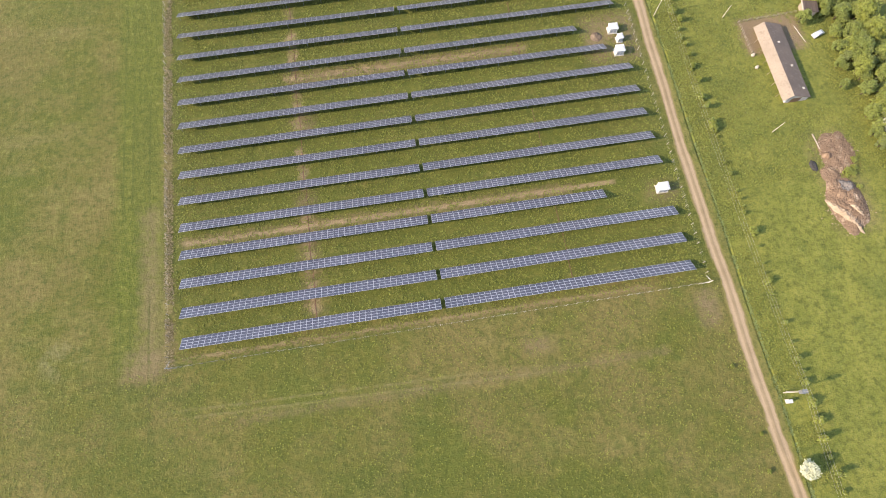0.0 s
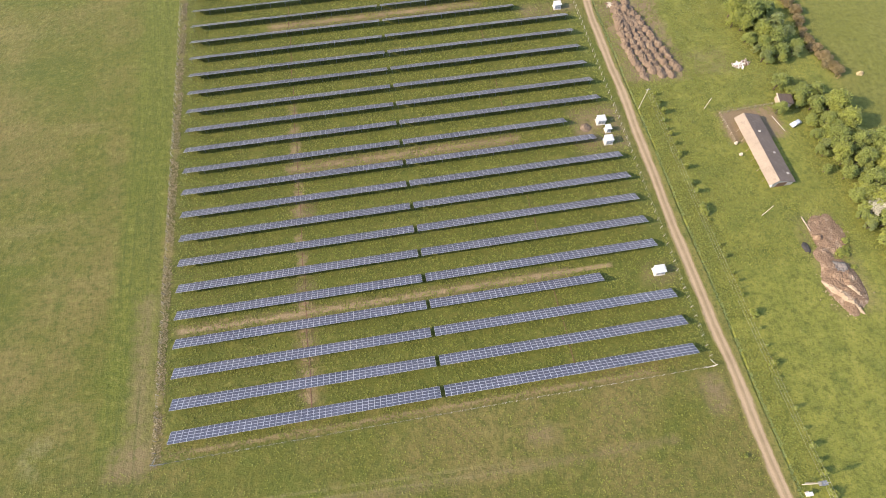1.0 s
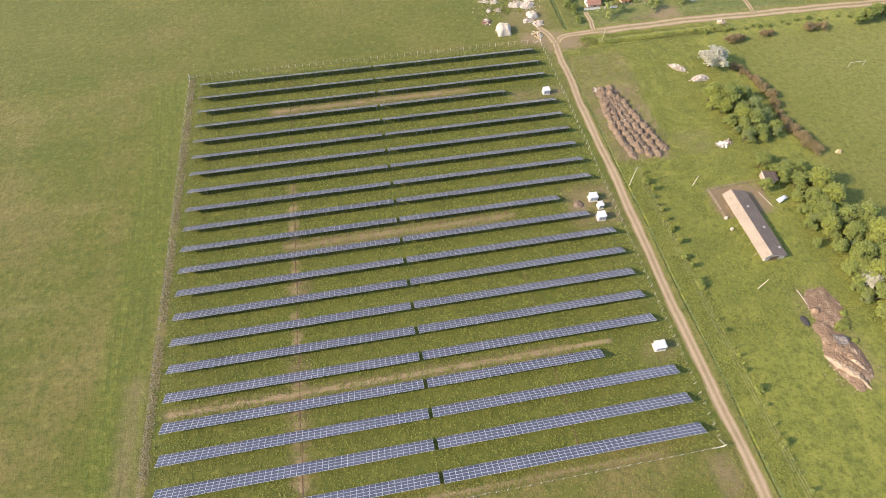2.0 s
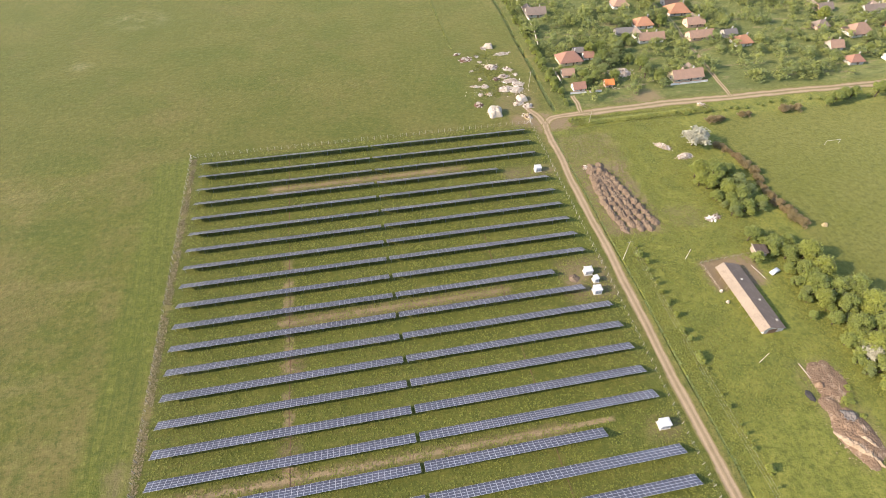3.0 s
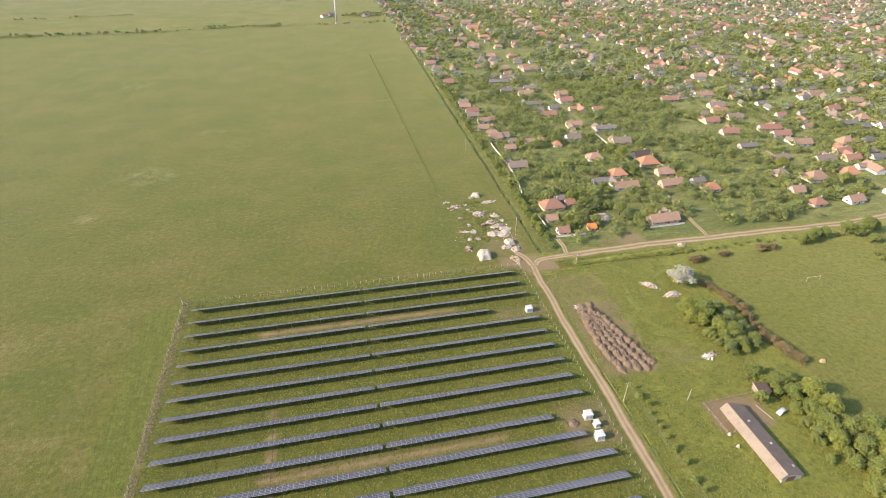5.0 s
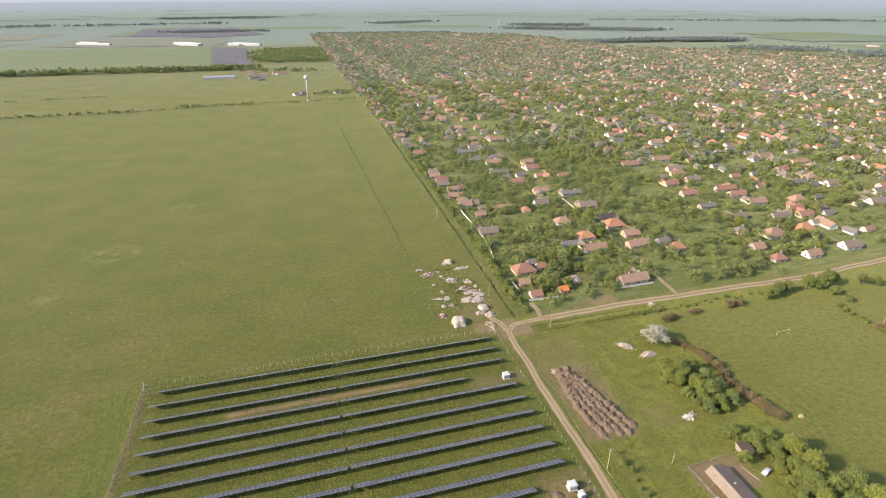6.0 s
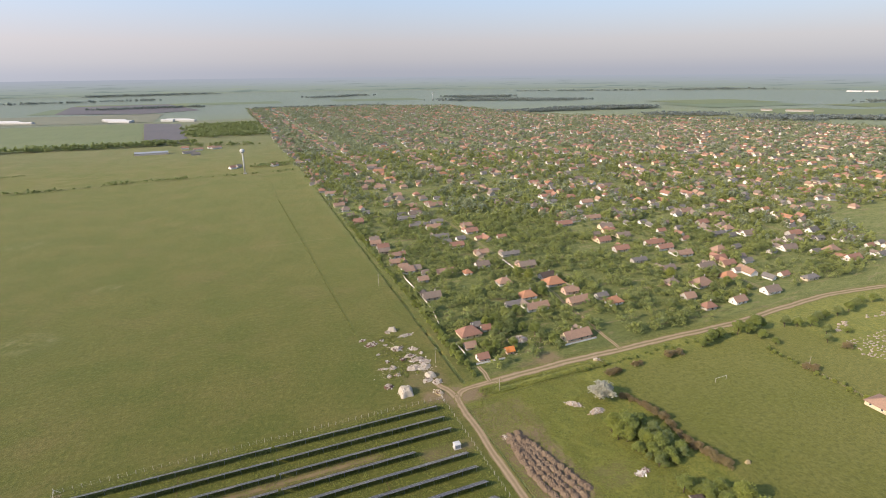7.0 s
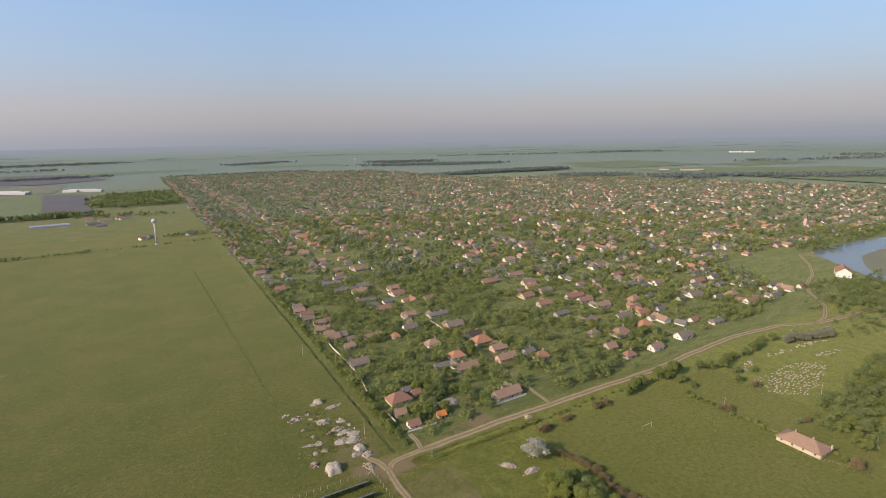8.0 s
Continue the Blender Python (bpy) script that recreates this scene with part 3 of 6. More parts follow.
    return thing(name, label, category, at, group, mesh=g.mesh(name, mat))


def leaf_cloud(rng, blobs, count, size, hearts=12, loose=0.28):
    """Small leaf quads over the outside of a set of lobes (x, y, z, r, squash): arrays of vertices and faces."""
    blobs = np.array(blobs)
    weight = blobs[:, 3] ** 2
    pick = rng.choice(len(blobs), count, p=weight / weight.sum())
    d = rng.normal(size=(count, 3))
    d /= np.linalg.norm(d, axis=1)[:, None]
    d[:, 2] = np.where(d[:, 2] < -0.35, -d[:, 2], d[:, 2])
    r = blobs[pick, 3] * rng.uniform(0.74, 1.24, count)
    c = blobs[pick, :3] + d * np.stack([r, r, r * blobs[pick, 4]], 1) + rng.normal(scale=loose, size=(count, 3)) * blobs[pick, 3:4]
    n = d + np.array((0, 0, 0.25)) + rng.normal(scale=0.65, size=(count, 3))
    n /= np.linalg.norm(n, axis=1)[:, None]
    u = np.cross(n, rng.normal(size=(count, 3)))
    u /= np.linalg.norm(u, axis=1)[:, None]
    w = np.cross(n, u)
    s = size * rng.uniform(0.55, 1.35, count)[:, None]
    u, w = u * s, w * s * 0.8
    v = np.stack([c - u, c - w * 0.9, c + u, c + w], 1).reshape(-1, 3)
    heart = []
    for x, y, z, r, q in blobs[:hearts]:
        ring = [[(x + 0.62 * r * math.sin(a) * math.cos(b), y + 0.62 * r * math.sin(a) * math.sin(b), z + 0.62 * r * q * math.cos(a)) for b in np.arange(6) * math.tau / 6] for a in np.linspace(0.15, 2.6, 4)]
        heart += [(ring[i][k], ring[i + 1][k], ring[i + 1][(k + 1) % 6], ring[i][(k + 1) % 6]) for i in range(3) for k in range(6)]
    if heart:
        v = np.concatenate([v, np.array(heart).reshape(-1, 3)])
    return v, np.arange(len(v)).reshape(-1, 4)


def crown_blobs(rng, radius, height, base, n, lobes=16):
    """Big lobes round a lopsided crown, then small clumps on their outer sides."""
    deep = height - base
    lean = rng.uniform(0, math.tau)
    blobs = [(0.12 * radius * math.cos(lean), 0.12 * radius * math.sin(lean), base + deep * 0.70, radius * 0.46, min(1.3, 0.30 * deep / (radius * 0.46)))]
    for k in range(lobes):
        a = math.tau * k / lobes + rng.uniform(-0.4, 0.4)
        far = radius * rng.uniform(0.30, 0.78) * (1.0 + 0.20 * math.cos(a - lean))
        blobs.append((far * math.cos(a), far * math.sin(a), base + deep * rng.uniform(0.20, 0.80) * (1.1 - 0.35 * far / radius), radius * rng.uniform(0.18, 0.32), rng.uniform(0.75, 1.1)))
    for k in range(n):
        x, y, z, r, q = blobs[rng.integers(lobes + 1)]
        d = rng.normal(size=3)
        d[2] = abs(d[2]) * 0.9
        d /= np.linalg.norm(d)
        blobs.append((x + d[0] * r * 0.95, y + d[1] * r * 0.95, z + d[2] * r * q * 0.95, r * rng.uniform(0.28, 0.52), rng.uniform(0.7, 1.0)))
    return blobs


def tree_proto(name, seed, radius, height, base, leaf, count, size, mat, label, category="tree", group=""):
    rng = np.random.default_rng(seed)
    blobs = crown_blobs(rng, radius, height, base, 34)
    root = thing(name, label, category, pose(0, 0, 0), group)
    g = Geo()
    r = 0.03 * height + 0.04
    g.tube((0, 0, -0.2), (0.05, 0.03, base + 0.4), r, r * 0.75, 8)
    g.tube((0.05, 0.03, base + 0.4), (0, 0.1, height * 0.75), r * 0.75, r * 0.2, 6)
    for b in blobs[1:8]:
        g.tube((0.03, 0.03, base * 0.8 + 0.25 * (b[2] - base)), (b[0] * 0.9, b[1] * 0.9, b[2]), r * 0.4, r * 0.12, 5)
    part("trunk", g.mesh("trunk", M_BARK, smooth=True), root)
    v, f = leaf_cloud(rng, blobs, count, size)
    part("crown", array_mesh("crown", v, f, mat), root)
    return root


def place(proto, x, y, scale=1.0, turn=0.0, z=0.0, tall=1.0):
    return copy_thing(proto, Matrix.Translation((x, y, z)) @ Matrix.Rotation(turn, 4, "Z") @ Matrix.Diagonal((scale, scale, scale * tall, 1)))


def drop(proto):
    for o in (*proto.children_recursive, proto):
        bpy.data.objects.remove(o)


rnd = random.Random(4)

# ---- the ground and its roads ----
DITCHES = ((85.4, 0.0, -140, 172, 0.5, 0.32), (93.0, 0.022, 187, 760, 1.3, 1.4))   # x, drift per metre of y, from, to, half width, depth


def ground():
    ys = sorted({-5600, -1500, -400, *range(-140, 200, 4), *range(200, 780, 20), 900, 1200, 2000, 3500, 6000, 186, 188, -141, 173, 761})
    columns = [(x, None, 0) for x in (-5600, -1500, -300, -80, 40, 82.6)]
    for n, (x, drift, y0, y1, half, depth) in enumerate(DITCHES):
        for k in (-1.0, -0.45, 0.0, 0.45, 1.0):
            columns.append((x + k * half, n, 1 - min(1, abs(k)) ** 1.5))
    columns += [(x, None, 0) for x in (130, 300, 700, 1500, 3000, 5600)]
    v = []
    for y in ys:
        for x, n, deep in columns:
            z = 0.0
            if n is not None:
                _, drift, y0, y1, half, depth = DITCHES[n]
                x = x + drift * (min(max(y, y0), y1) - y0) + 0.25 * math.sin(y * 0.11 + n)
                if y0 <= y <= y1:
                    z = -depth * deep * (0.85 + 0.2 * math.sin(y * 0.4))
            v.append((x, y, z))
    w = len(columns)
    f = [(j * w + i, j * w + i + 1, (j + 1) * w + i + 1, (j + 1) * w + i) for j in range(len(ys) - 1) for i in range(w - 1)]
    me = bpy.data.meshes.new("ground")
    me.from_pydata(v, [], f)
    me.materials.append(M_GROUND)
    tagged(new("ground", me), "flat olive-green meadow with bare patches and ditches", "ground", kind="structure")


ground()


def road(name, points, width, z, mat, label, rag=0.25):
    me = ribbon(smooth_line(points), width, z, rnd, rag=rag)
    me.materials.append(mat)
    tagged(new(name, me), label, "road", kind="structure")


road("road", [(83, -200), (82, -63), (81.5, -40), (81, -10), (80.9, 16), (81.3, 50), (81.5, 79), (82.3, 105), (82.6, 130), (83.2, 152), (83.6, 168), (85.4, 176.5), (91.5, 181.6), (112, 182.9)],
     4.1, 0.05, M_TRACK, "pale beaten-earth farm track along the solar park fence", 0.35)
road("road", [(84.2, 172), (83.6, 181), (81.4, 188), (79.6, 193)], 4.2, 0.055, M_TRACK, "short earth spur to the dumped heaps")
road("road", [(104, 182.4), (146, 183.3), (188, 183.0), (236, 182.2), (285, 182.0), (318, 185), (370, 187), (421, 181), (447, 170), (520, 160), (640, 146)],
     6.2, 0.045, M_LANE, "pale rutted dirt lane with grassy middle", 0.5)
road("road", [(187.5, 183), (190, 208), (194, 240), (196, 256)], 3.0, 0.06, M_LANE, "narrow dirt lane into the village", 0.4)
road("road", [(196, 256), (198, 274), (198, 330), (200, 450), (198, 570), (199, 900), (201, 1500)], 4.0, 0.058, M_STREET, "narrow dirt street between gardens", 0.4)
for k in range(1, 9):
    x = 198 + 142 * k
    far = 1750 - 0.62 * (x - 200)
    near = (205, 205, 215, 330, 330, 340, 360, 380, 400)[k]
    road("road", [(x + (0 if k > 2 else -2), near), (x + 2, near + 120), (x - 2, near + 300), (x, far)], 4.4, 0.06, M_STREET, "straight village street with grass verges")
for y in (620, 1010):
    road("road", [(110, y), (400, y + 6), (900, y - 4), (1450 - y * 0.3, y)], 4.4, 0.065, M_STREET, "cross street of the village")
road("road", [(440, 172), (462, 171), (494, 183), (512, 196), (530, 212), (552, 225), (575, 235), (606, 246), (645, 268), (690, 300)], 4.2, 0.05, M_LANE, "winding earth track towards the lake", 0.4)
road("road", [(480, 170), (520, 130), (560, 90), (640, 30)], 3.2, 0.052, M_LANE, "faint earth track over the pasture", 0.4)
road("road", [(-900, 833), (-161, 828), (0, 832), (85, 838), (110, 850)], 4.0, 0.06, M_STREET, "dirt road along the end of the meadow", 0.3)
road("road", [(106.5, 198), (106.5, 190), (105, 183)], 3.0, 0.075, M_LANE, "short worn driveway to the lane", 0.05)
road("road", [(55.4, 258), (54.6, 347), (53.5, 448), (51.6, 536), (50.2, 650), (52.0, 765)], 0.7, 0.03, M_PATH, "narrow trodden footpath through the meadow", 0.2)
road("road", [(20.4, 457.5), (36, 456.6), (51.7, 457.2), (70, 457.9), (83.1, 459.2)], 1.3, 0.034, M_STREET, "faint pale cross track in the meadow", 0.5)



def bank(x0, y0, x1, y1):
    """A low grassy ridge between the lane and the pasture."""
    rng = random.Random(31)
    profile = ((-3.2, -0.05), (-2.2, 0.55), (-0.9, 0.95), (0.6, 0.75), (1.9, 0.30), (3.0, -0.05))
    n, v = 60, []
    for i in range(n + 1):
        t = i / n
        taper = min(1, 6 * t, 6 * (1 - t))
        for d, z in profile:
            v.append((x0 + (x1 - x0) * t, y0 + (y1 - y0) * t + d + rng.uniform(-0.15, 0.15), z * taper * rng.uniform(0.8, 1.15) if z > 0 else z))
    w = len(profile)
    me = bpy.data.meshes.new("bank")
    me.from_pydata(v, [], [(i * w + k, (i + 1) * w + k, (i + 1) * w + k + 1, i * w + k + 1) for i in range(n) for k in range(w - 1)])
    me.materials.append(M_GROUND)
    tagged(new("bank", me), "low grassy earth bank beside the lane", "bank", kind="structure")


bank(96, 174.3, 172, 176.2)
road("road", [(95.5, 169.6), (110, 170.2), (128.6, 171.0), (160, 171.8), (182, 173.5)], 0.7, 0.03, M_PATH, "narrow trodden path under the grassy bank", 0.15)

# ---- the solar park ----
PITCH_Y, FIRST_Y, HIGH_Z, TILT = 8.52, -0.33, 2.9, radians(30)
MODULE_W, MODULE_H, TIERS = 1.64, 1.0, 4
ROWS = 21
SHORT = {3: 32, 9: 40, 10: 35, 17: 32}
EAST_X, WEST_X = 0.05, -73.3
NEAR_ROWS = 9


def module_mesh():
    """One framed module lying in its own plane, x across and y down the slope."""
    g = Geo()
    w, h, e = MODULE_W - 0.02, MODULE_H - 0.02, 0.05
    g.box(0, w, -h, 0, -0.04, 0, 0)
    g.add([(e, -h + e, 0.004), (w - e, -h + e, 0.004), (w - e, -e, 0.004), (e, -e, 0.004)], [(0, 1, 2, 3)], 1)
    g.add([(e, -h + e, -0.044), (w - e, -h + e, -0.044), (w - e, -e, -0.044), (e, -e, -0.044)], [(3, 2, 1, 0)], 2)
    return g


MODULE = module_mesh()
MODULE_MESH = MODULE.mesh("module", M_FRAME, M_CELL, M_BACK)
SLOPE = TIERS * MODULE_H


def solar_table(i, x0, columns, single):
    """A row of modules on steel posts, its high edge towards -y."""
    y0 = FIRST_Y + PITCH_Y * i
    root = thing("solar_table", "long tilted table of blue solar modules on steel posts in grass", "solar panels", pose(x0, y0, 0), "rows of the solar park")
    plane = Matrix.Translation((0, 0, HIGH_Z)) @ Matrix.Rotation(-TILT, 4, "X") @ Matrix.Rotation(math.pi, 4, "Z") @ Matrix.Translation((-columns * MODULE_W, 0, 0))
    local = random.Random(i * 7 + int(x0))
    if single:
        for c in range(columns):
            for r in range(TIERS):
                tip = Matrix.Rotation(local.uniform(-0.004, 0.004), 4, "X") @ Matrix.Rotation(local.uniform(-0.003, 0.003), 4, "Y")
                part("module", MODULE_MESH, root, at=plane @ Matrix.Translation((c * MODULE_W, -r * MODULE_H, local.uniform(0, 0.006))) @ tip)
    else:
        g = Geo()
        base = [Vector(p) for p in MODULE.v]
        for c in range(columns):
            for r in range(TIERS):
                m = plane @ Matrix.Translation((c * MODULE_W, -r * MODULE_H, local.uniform(0, 0.01)))
                n = len(g.v)
                g.v += [tuple(m @ p) for p in base]
                g.f += [tuple(k + n for k in q) for q in MODULE.f]
                g.m += MODULE.m
        part("module_array", g.mesh("module_array", M_FRAME, M_CELL, M_BACK), root, "four tiers of framed blue modules", "stuff")
    length = columns * MODULE_W
    for s in (0.6, 3.2):
        g = Geo()
        z = HIGH_Z - s * math.sin(TILT) - 0.10
        y = s * math.cos(TILT)
        g.box(0.1, length - 0.1, y - 0.04, y + 0.04, z - 0.06, z + 0.04)
        part("rail", g.mesh("rail", M_STEEL), root)
    count = max(3, round(length / 6.0))
    for k in range(count + 1):
        x = 0.5 + (length - 1.0) * k / count
        g = Geo()
        g.tube((x, 1.0, -0.2), (x, 1.0, HIGH_Z - 0.22 - math.tan(TILT)), 0.07, n=6)
        g.tube((x, 2.7, -0.2), (x, 2.7, HIGH_Z - 0.22 - 2.7 * math.tan(TILT)), 0.06, n=6)
        g.tube((x, 0.3, HIGH_Z - 0.26), (x, 3.3, HIGH_Z - 0.26 - 3.0 * math.tan(TILT)), 0.05, n=5)
        part("post", g.mesh("post", M_STEEL), root)
    return root


SINGLES = []
for i in range(ROWS):
    for x0, columns in ((WEST_X, 44), (EAST_X, SHORT.get(i, 44))):
        if i < NEAR_ROWS:
            SINGLES.append((i, x0, columns))
        else:
            solar_table(i, x0, columns, False)


def cable_trench(x, i):
    g = Geo()
    y0, y1 = FIRST_Y + PITCH_Y * i + 3.0, FIRST_Y + PITCH_Y * (i + 1) + 0.6
    g.box(x - 0.11, x + 0.11, y0, y1, 0.0, 0.08)
    thing("cable_duct", "dark cable duct lying between two panel rows", "cable duct", None, "cable ducts", mesh=g.mesh("cable_duct", M_RUST))


for i in range(ROWS - 1):
    cable_trench(-36.3 + 0.2 * math.sin(i * 2.1), i)
    if i in (0, 1, 2, 5, 6, 9, 11, 12, 15):
        cable_trench(37.6 + 0.2 * math.sin(i * 1.7), i)

# fence
FENCE = [(-77.3, -4.6), (76.0, -4.2), (77.4, 130), (77.6, 178.5), (-78.6, 179.0)]


def fence(a, b, seed):
    rng = random.Random(seed)
    a, b = Vector((*a, 0)), Vector((*b, 0))
    n = round((b - a).length / 3.0)
    root = thing("fence", "wire fence on pale concrete posts round the solar park", "fence", None, "sides of the fence")
    tops = []
    for k in range(n + 1):
        p = a.lerp(b, k / n)
        lean = Vector((rng.uniform(-0.06, 0.06), rng.uniform(-0.06, 0.06), 0))
        g = Geo()
        h = rng.uniform(1.85, 2.05)
        g.tube((0, 0, -0.2), lean + Vector((0, 0, h)), 0.09, 0.075, 6)
        part("post", g.mesh("post", M_POSTS), root, at=Matrix.Translation(p))
        tops.append(p + lean)
    for h in (0.5, 1.1, 1.75):
        g = Geo()
        g.path([p + Vector((0, 0, h)) for p in tops], 0.008)
        part("wire", g.mesh("wire", M_WIRE), root)


for k in range(5):
    fence(FENCE[k], FENCE[(k + 1) % 5], k)


def corner_brace(x, y, dx, dy):
    root = thing("corner_post", "pale braced corner post of the wire fence", "fence post", pose(x, y, 0), "corner posts")
    part("post", Geo().tube((0, 0, -0.2), (0, 0, 2.6), 0.12, 0.11, 8).mesh("post", M_CONCRETE), root)
    part("brace", Geo().tube((2.1 * dx, 0, 0), (0, 0, 1.9), 0.09, n=6).mesh("brace", M_CONCRETE), root)
    part("brace", Geo().tube((0, 2.1 * dy, 0), (0, 0, 1.9), 0.09, n=6).mesh("brace", M_CONCRETE), root)


for (x, y), dx, dy in zip((FENCE[0], FENCE[1], FENCE[3], FENCE[4]), (1, -1, -1, 1), (1, 1, -1, -1)):
    corner_brace(x, y, dx, dy)


def kiosk(x, y, sx, sy, h, label):
    """A transformer kiosk: plinth, walls, shallow roof, doors and louvres."""
    root = thing("transformer_kiosk", label, "kiosk", pose(x, y, 0, 0, 0, rnd.uniform(-3, 3)), "transformer kiosks")
    part("plinth", Geo().box(-sx / 2 - 0.25, sx / 2 + 0.25, -sy / 2 - 0.25, sy / 2 + 0.25, -0.1, 0.22).mesh("plinth", M_CONCRETE), root)
    part("wall", Geo().box(-sx / 2, sx / 2, -sy / 2, sy / 2, 0.22, h).mesh("wall", M_KIOSK), root)
    g = Geo()
    e = 0.16
    g.add([(-sx / 2 - e, -sy / 2 - e, h), (sx / 2 + e, -sy / 2 - e, h), (sx / 2 + e, sy / 2 + e, h), (-sx / 2 - e, sy / 2 + e, h),
           (-sx / 2 - e, -sy / 2 - e, h + 0.14), (sx / 2 + e, -sy / 2 - e, h + 0.14), (sx / 2 + e, sy / 2 + e, h + 0.14), (-sx / 2 - e, sy / 2 + e, h + 0.14),
           (-sx * 0.3, 0, h + 0.34), (sx * 0.3, 0, h + 0.34)],
          [(3, 2, 1, 0), (0, 1, 5, 4), (1, 2, 6, 5), (2, 3, 7, 6), (3, 0, 4, 7), (4, 5, 9, 8), (5, 6, 9), (6, 7, 8, 9), (7, 4, 8)])
    part("roof", g.mesh("roof", M_KIOSK), root, "white shallow hipped roof")
    for k in (-1, 1):
        cx = k * sx * 0.22
        d = part("door", Geo().box(cx - sx * 0.17, cx + sx * 0.17, -sy / 2 - 0.035, -sy / 2 - 0.003, 0.32, h - 0.25).mesh("door", M_GREY), root, "grey louvred steel door")
        g = Geo()
        for j in range(5):
            z = 0.6 + j * 0.16
            g.box(cx - sx * 0.12, cx + sx * 0.12, -sy / 2 - 0.06, -sy / 2 - 0.038, z, z + 0.07)
        part("louvre", g.mesh("louvre", M_STEEL), d)


kiosk(70.6, 26.3, 3.0, 2.3, 2.2, "white transformer kiosk with grey doors beside the fence")
kiosk(70.2, 85.0, 2.7, 2.3, 2.2, "white transformer kiosk beside two others near the track")
kiosk(71.6, 81.0, 1.6, 1.9, 2.0, "small white switch cabinet between two kiosks")
kiosk(70.2, 76.2, 2.6, 2.4, 2.3, "white transformer kiosk with a grey front near the track")
kiosk(70.2, 144.0, 2.6, 2.3, 2.1, "white transformer kiosk at the far end of the park")
heap("soil_heap", 2.6, 2.2, 0.7, 5, M_SOIL, "low heap of bare brown soil by the kiosks", "soil heap", pose(64.4, 83.4, 0))

# ---- poles and wires ----


def pole(x, y, h, lean=(0, 0), arm=True, mat=None, label="pale wooden power pole with a crossarm", lamp=False):
    root = thing("power_pole", label, "pole", pose(x, y, 0), "power poles")
    top = Vector((lean[0], lean[1], h))
    part("shaft", Geo().tube((0, 0, -0.3), top, 0.14, 0.10, 8).mesh("shaft", mat or M_POLEWOOD), root)
    if arm:
        a = part("crossarm", Geo().box(top.x - 0.9, top.x + 0.9, top.y - 0.06, top.y + 0.06, h - 0.55, h - 0.42).mesh("crossarm", M_STEEL), root)
        for k in (-0.8, 0, 0.8):
            part("insulator", Geo().tube((top.x + k, top.y, h - 0.42), (top.x + k, top.y, h - 0.2), 0.05, 0.03, 6).mesh("insulator", M_KIOSK), a)
    return root


LINE = [(86.8, -150, 10.2), (86.7, -36.9, 10.2), (85.8, 88.7, 10.0), (86.6, 210.0, 9.0), (88.0, 326.4, 9.0)]
for x, y, h in LINE:
    p = pole(x, y, h)
    if y == -36.9:
        part("transformer", Geo().box(-0.75, 0.75, -0.5, 0.5, h - 2.6, h - 1.2).mesh("transformer", M_STEEL), p, "grey pole-top transformer")
        part("stay", Geo().tube((0.9, 0.2, -0.2), (0.05, 0, h - 0.4), 0.13, 0.10, 8).mesh("stay", M_POLEWOOD), p, "second leaning leg of the pole")
for (xa, ya, ha), (xb, yb, hb) in zip(LINE[:3], LINE[1:3]):
    for k in (-0.8, 0.0, 0.8):
        g = Geo()
        pts = [Vector((xa + (xb - xa) * t + k, ya + (yb - ya) * t, ha - 0.2 + (hb - ha) * t - 1.6 * 4 * t * (1 - t))) for t in [j / 14 for j in range(15)]]
        g.path(pts, 0.02)
        thing("power_line", "bright overhead power wire slung between poles", "wire", None, "overhead wires", mesh=g.mesh("power_line", M_WIRE))
pole(108.9, 84.5, 5.4, (0.3, 0.2), False, None, "leaning pale wooden pole in the pasture")
pole(110.6, 39.7, 5.2, (1.1, 0.3), False, None, "leaning pale wooden pole in the pasture")
pole(105.5, 173.2, 7.2, (0.1, 0), False, None, "plain wooden pole on the verge of the lane")
pole(262, 128, 7.5, (0.2, 0), False, None, "plain wooden pole on the edge of the pasture")
pole(322, 108, 8.5, (0.2, 0), False, None, "plain wooden pole beside the graveyard")
root = thing("meter_cabinet", "small white meter cabinet on a plinth under a power pole", "cabinet", pose(87.0, -39.2, 0))
part("plinth", Geo().box(-0.6, 0.6, -0.6, 0.6, -0.1, 0.15).mesh("plinth", M_CONCRETE), root)
part("body", Geo().box(-0.45, 0.45, -0.4, 0.4, 0.15, 1.5).mesh("body", M_KIOSK), root)
part("lid", Geo().box(-0.52, 0.52, -0.47, 0.47, 1.5, 1.6).mesh("lid", M_KIOSK), root)

# ---- buildings ----


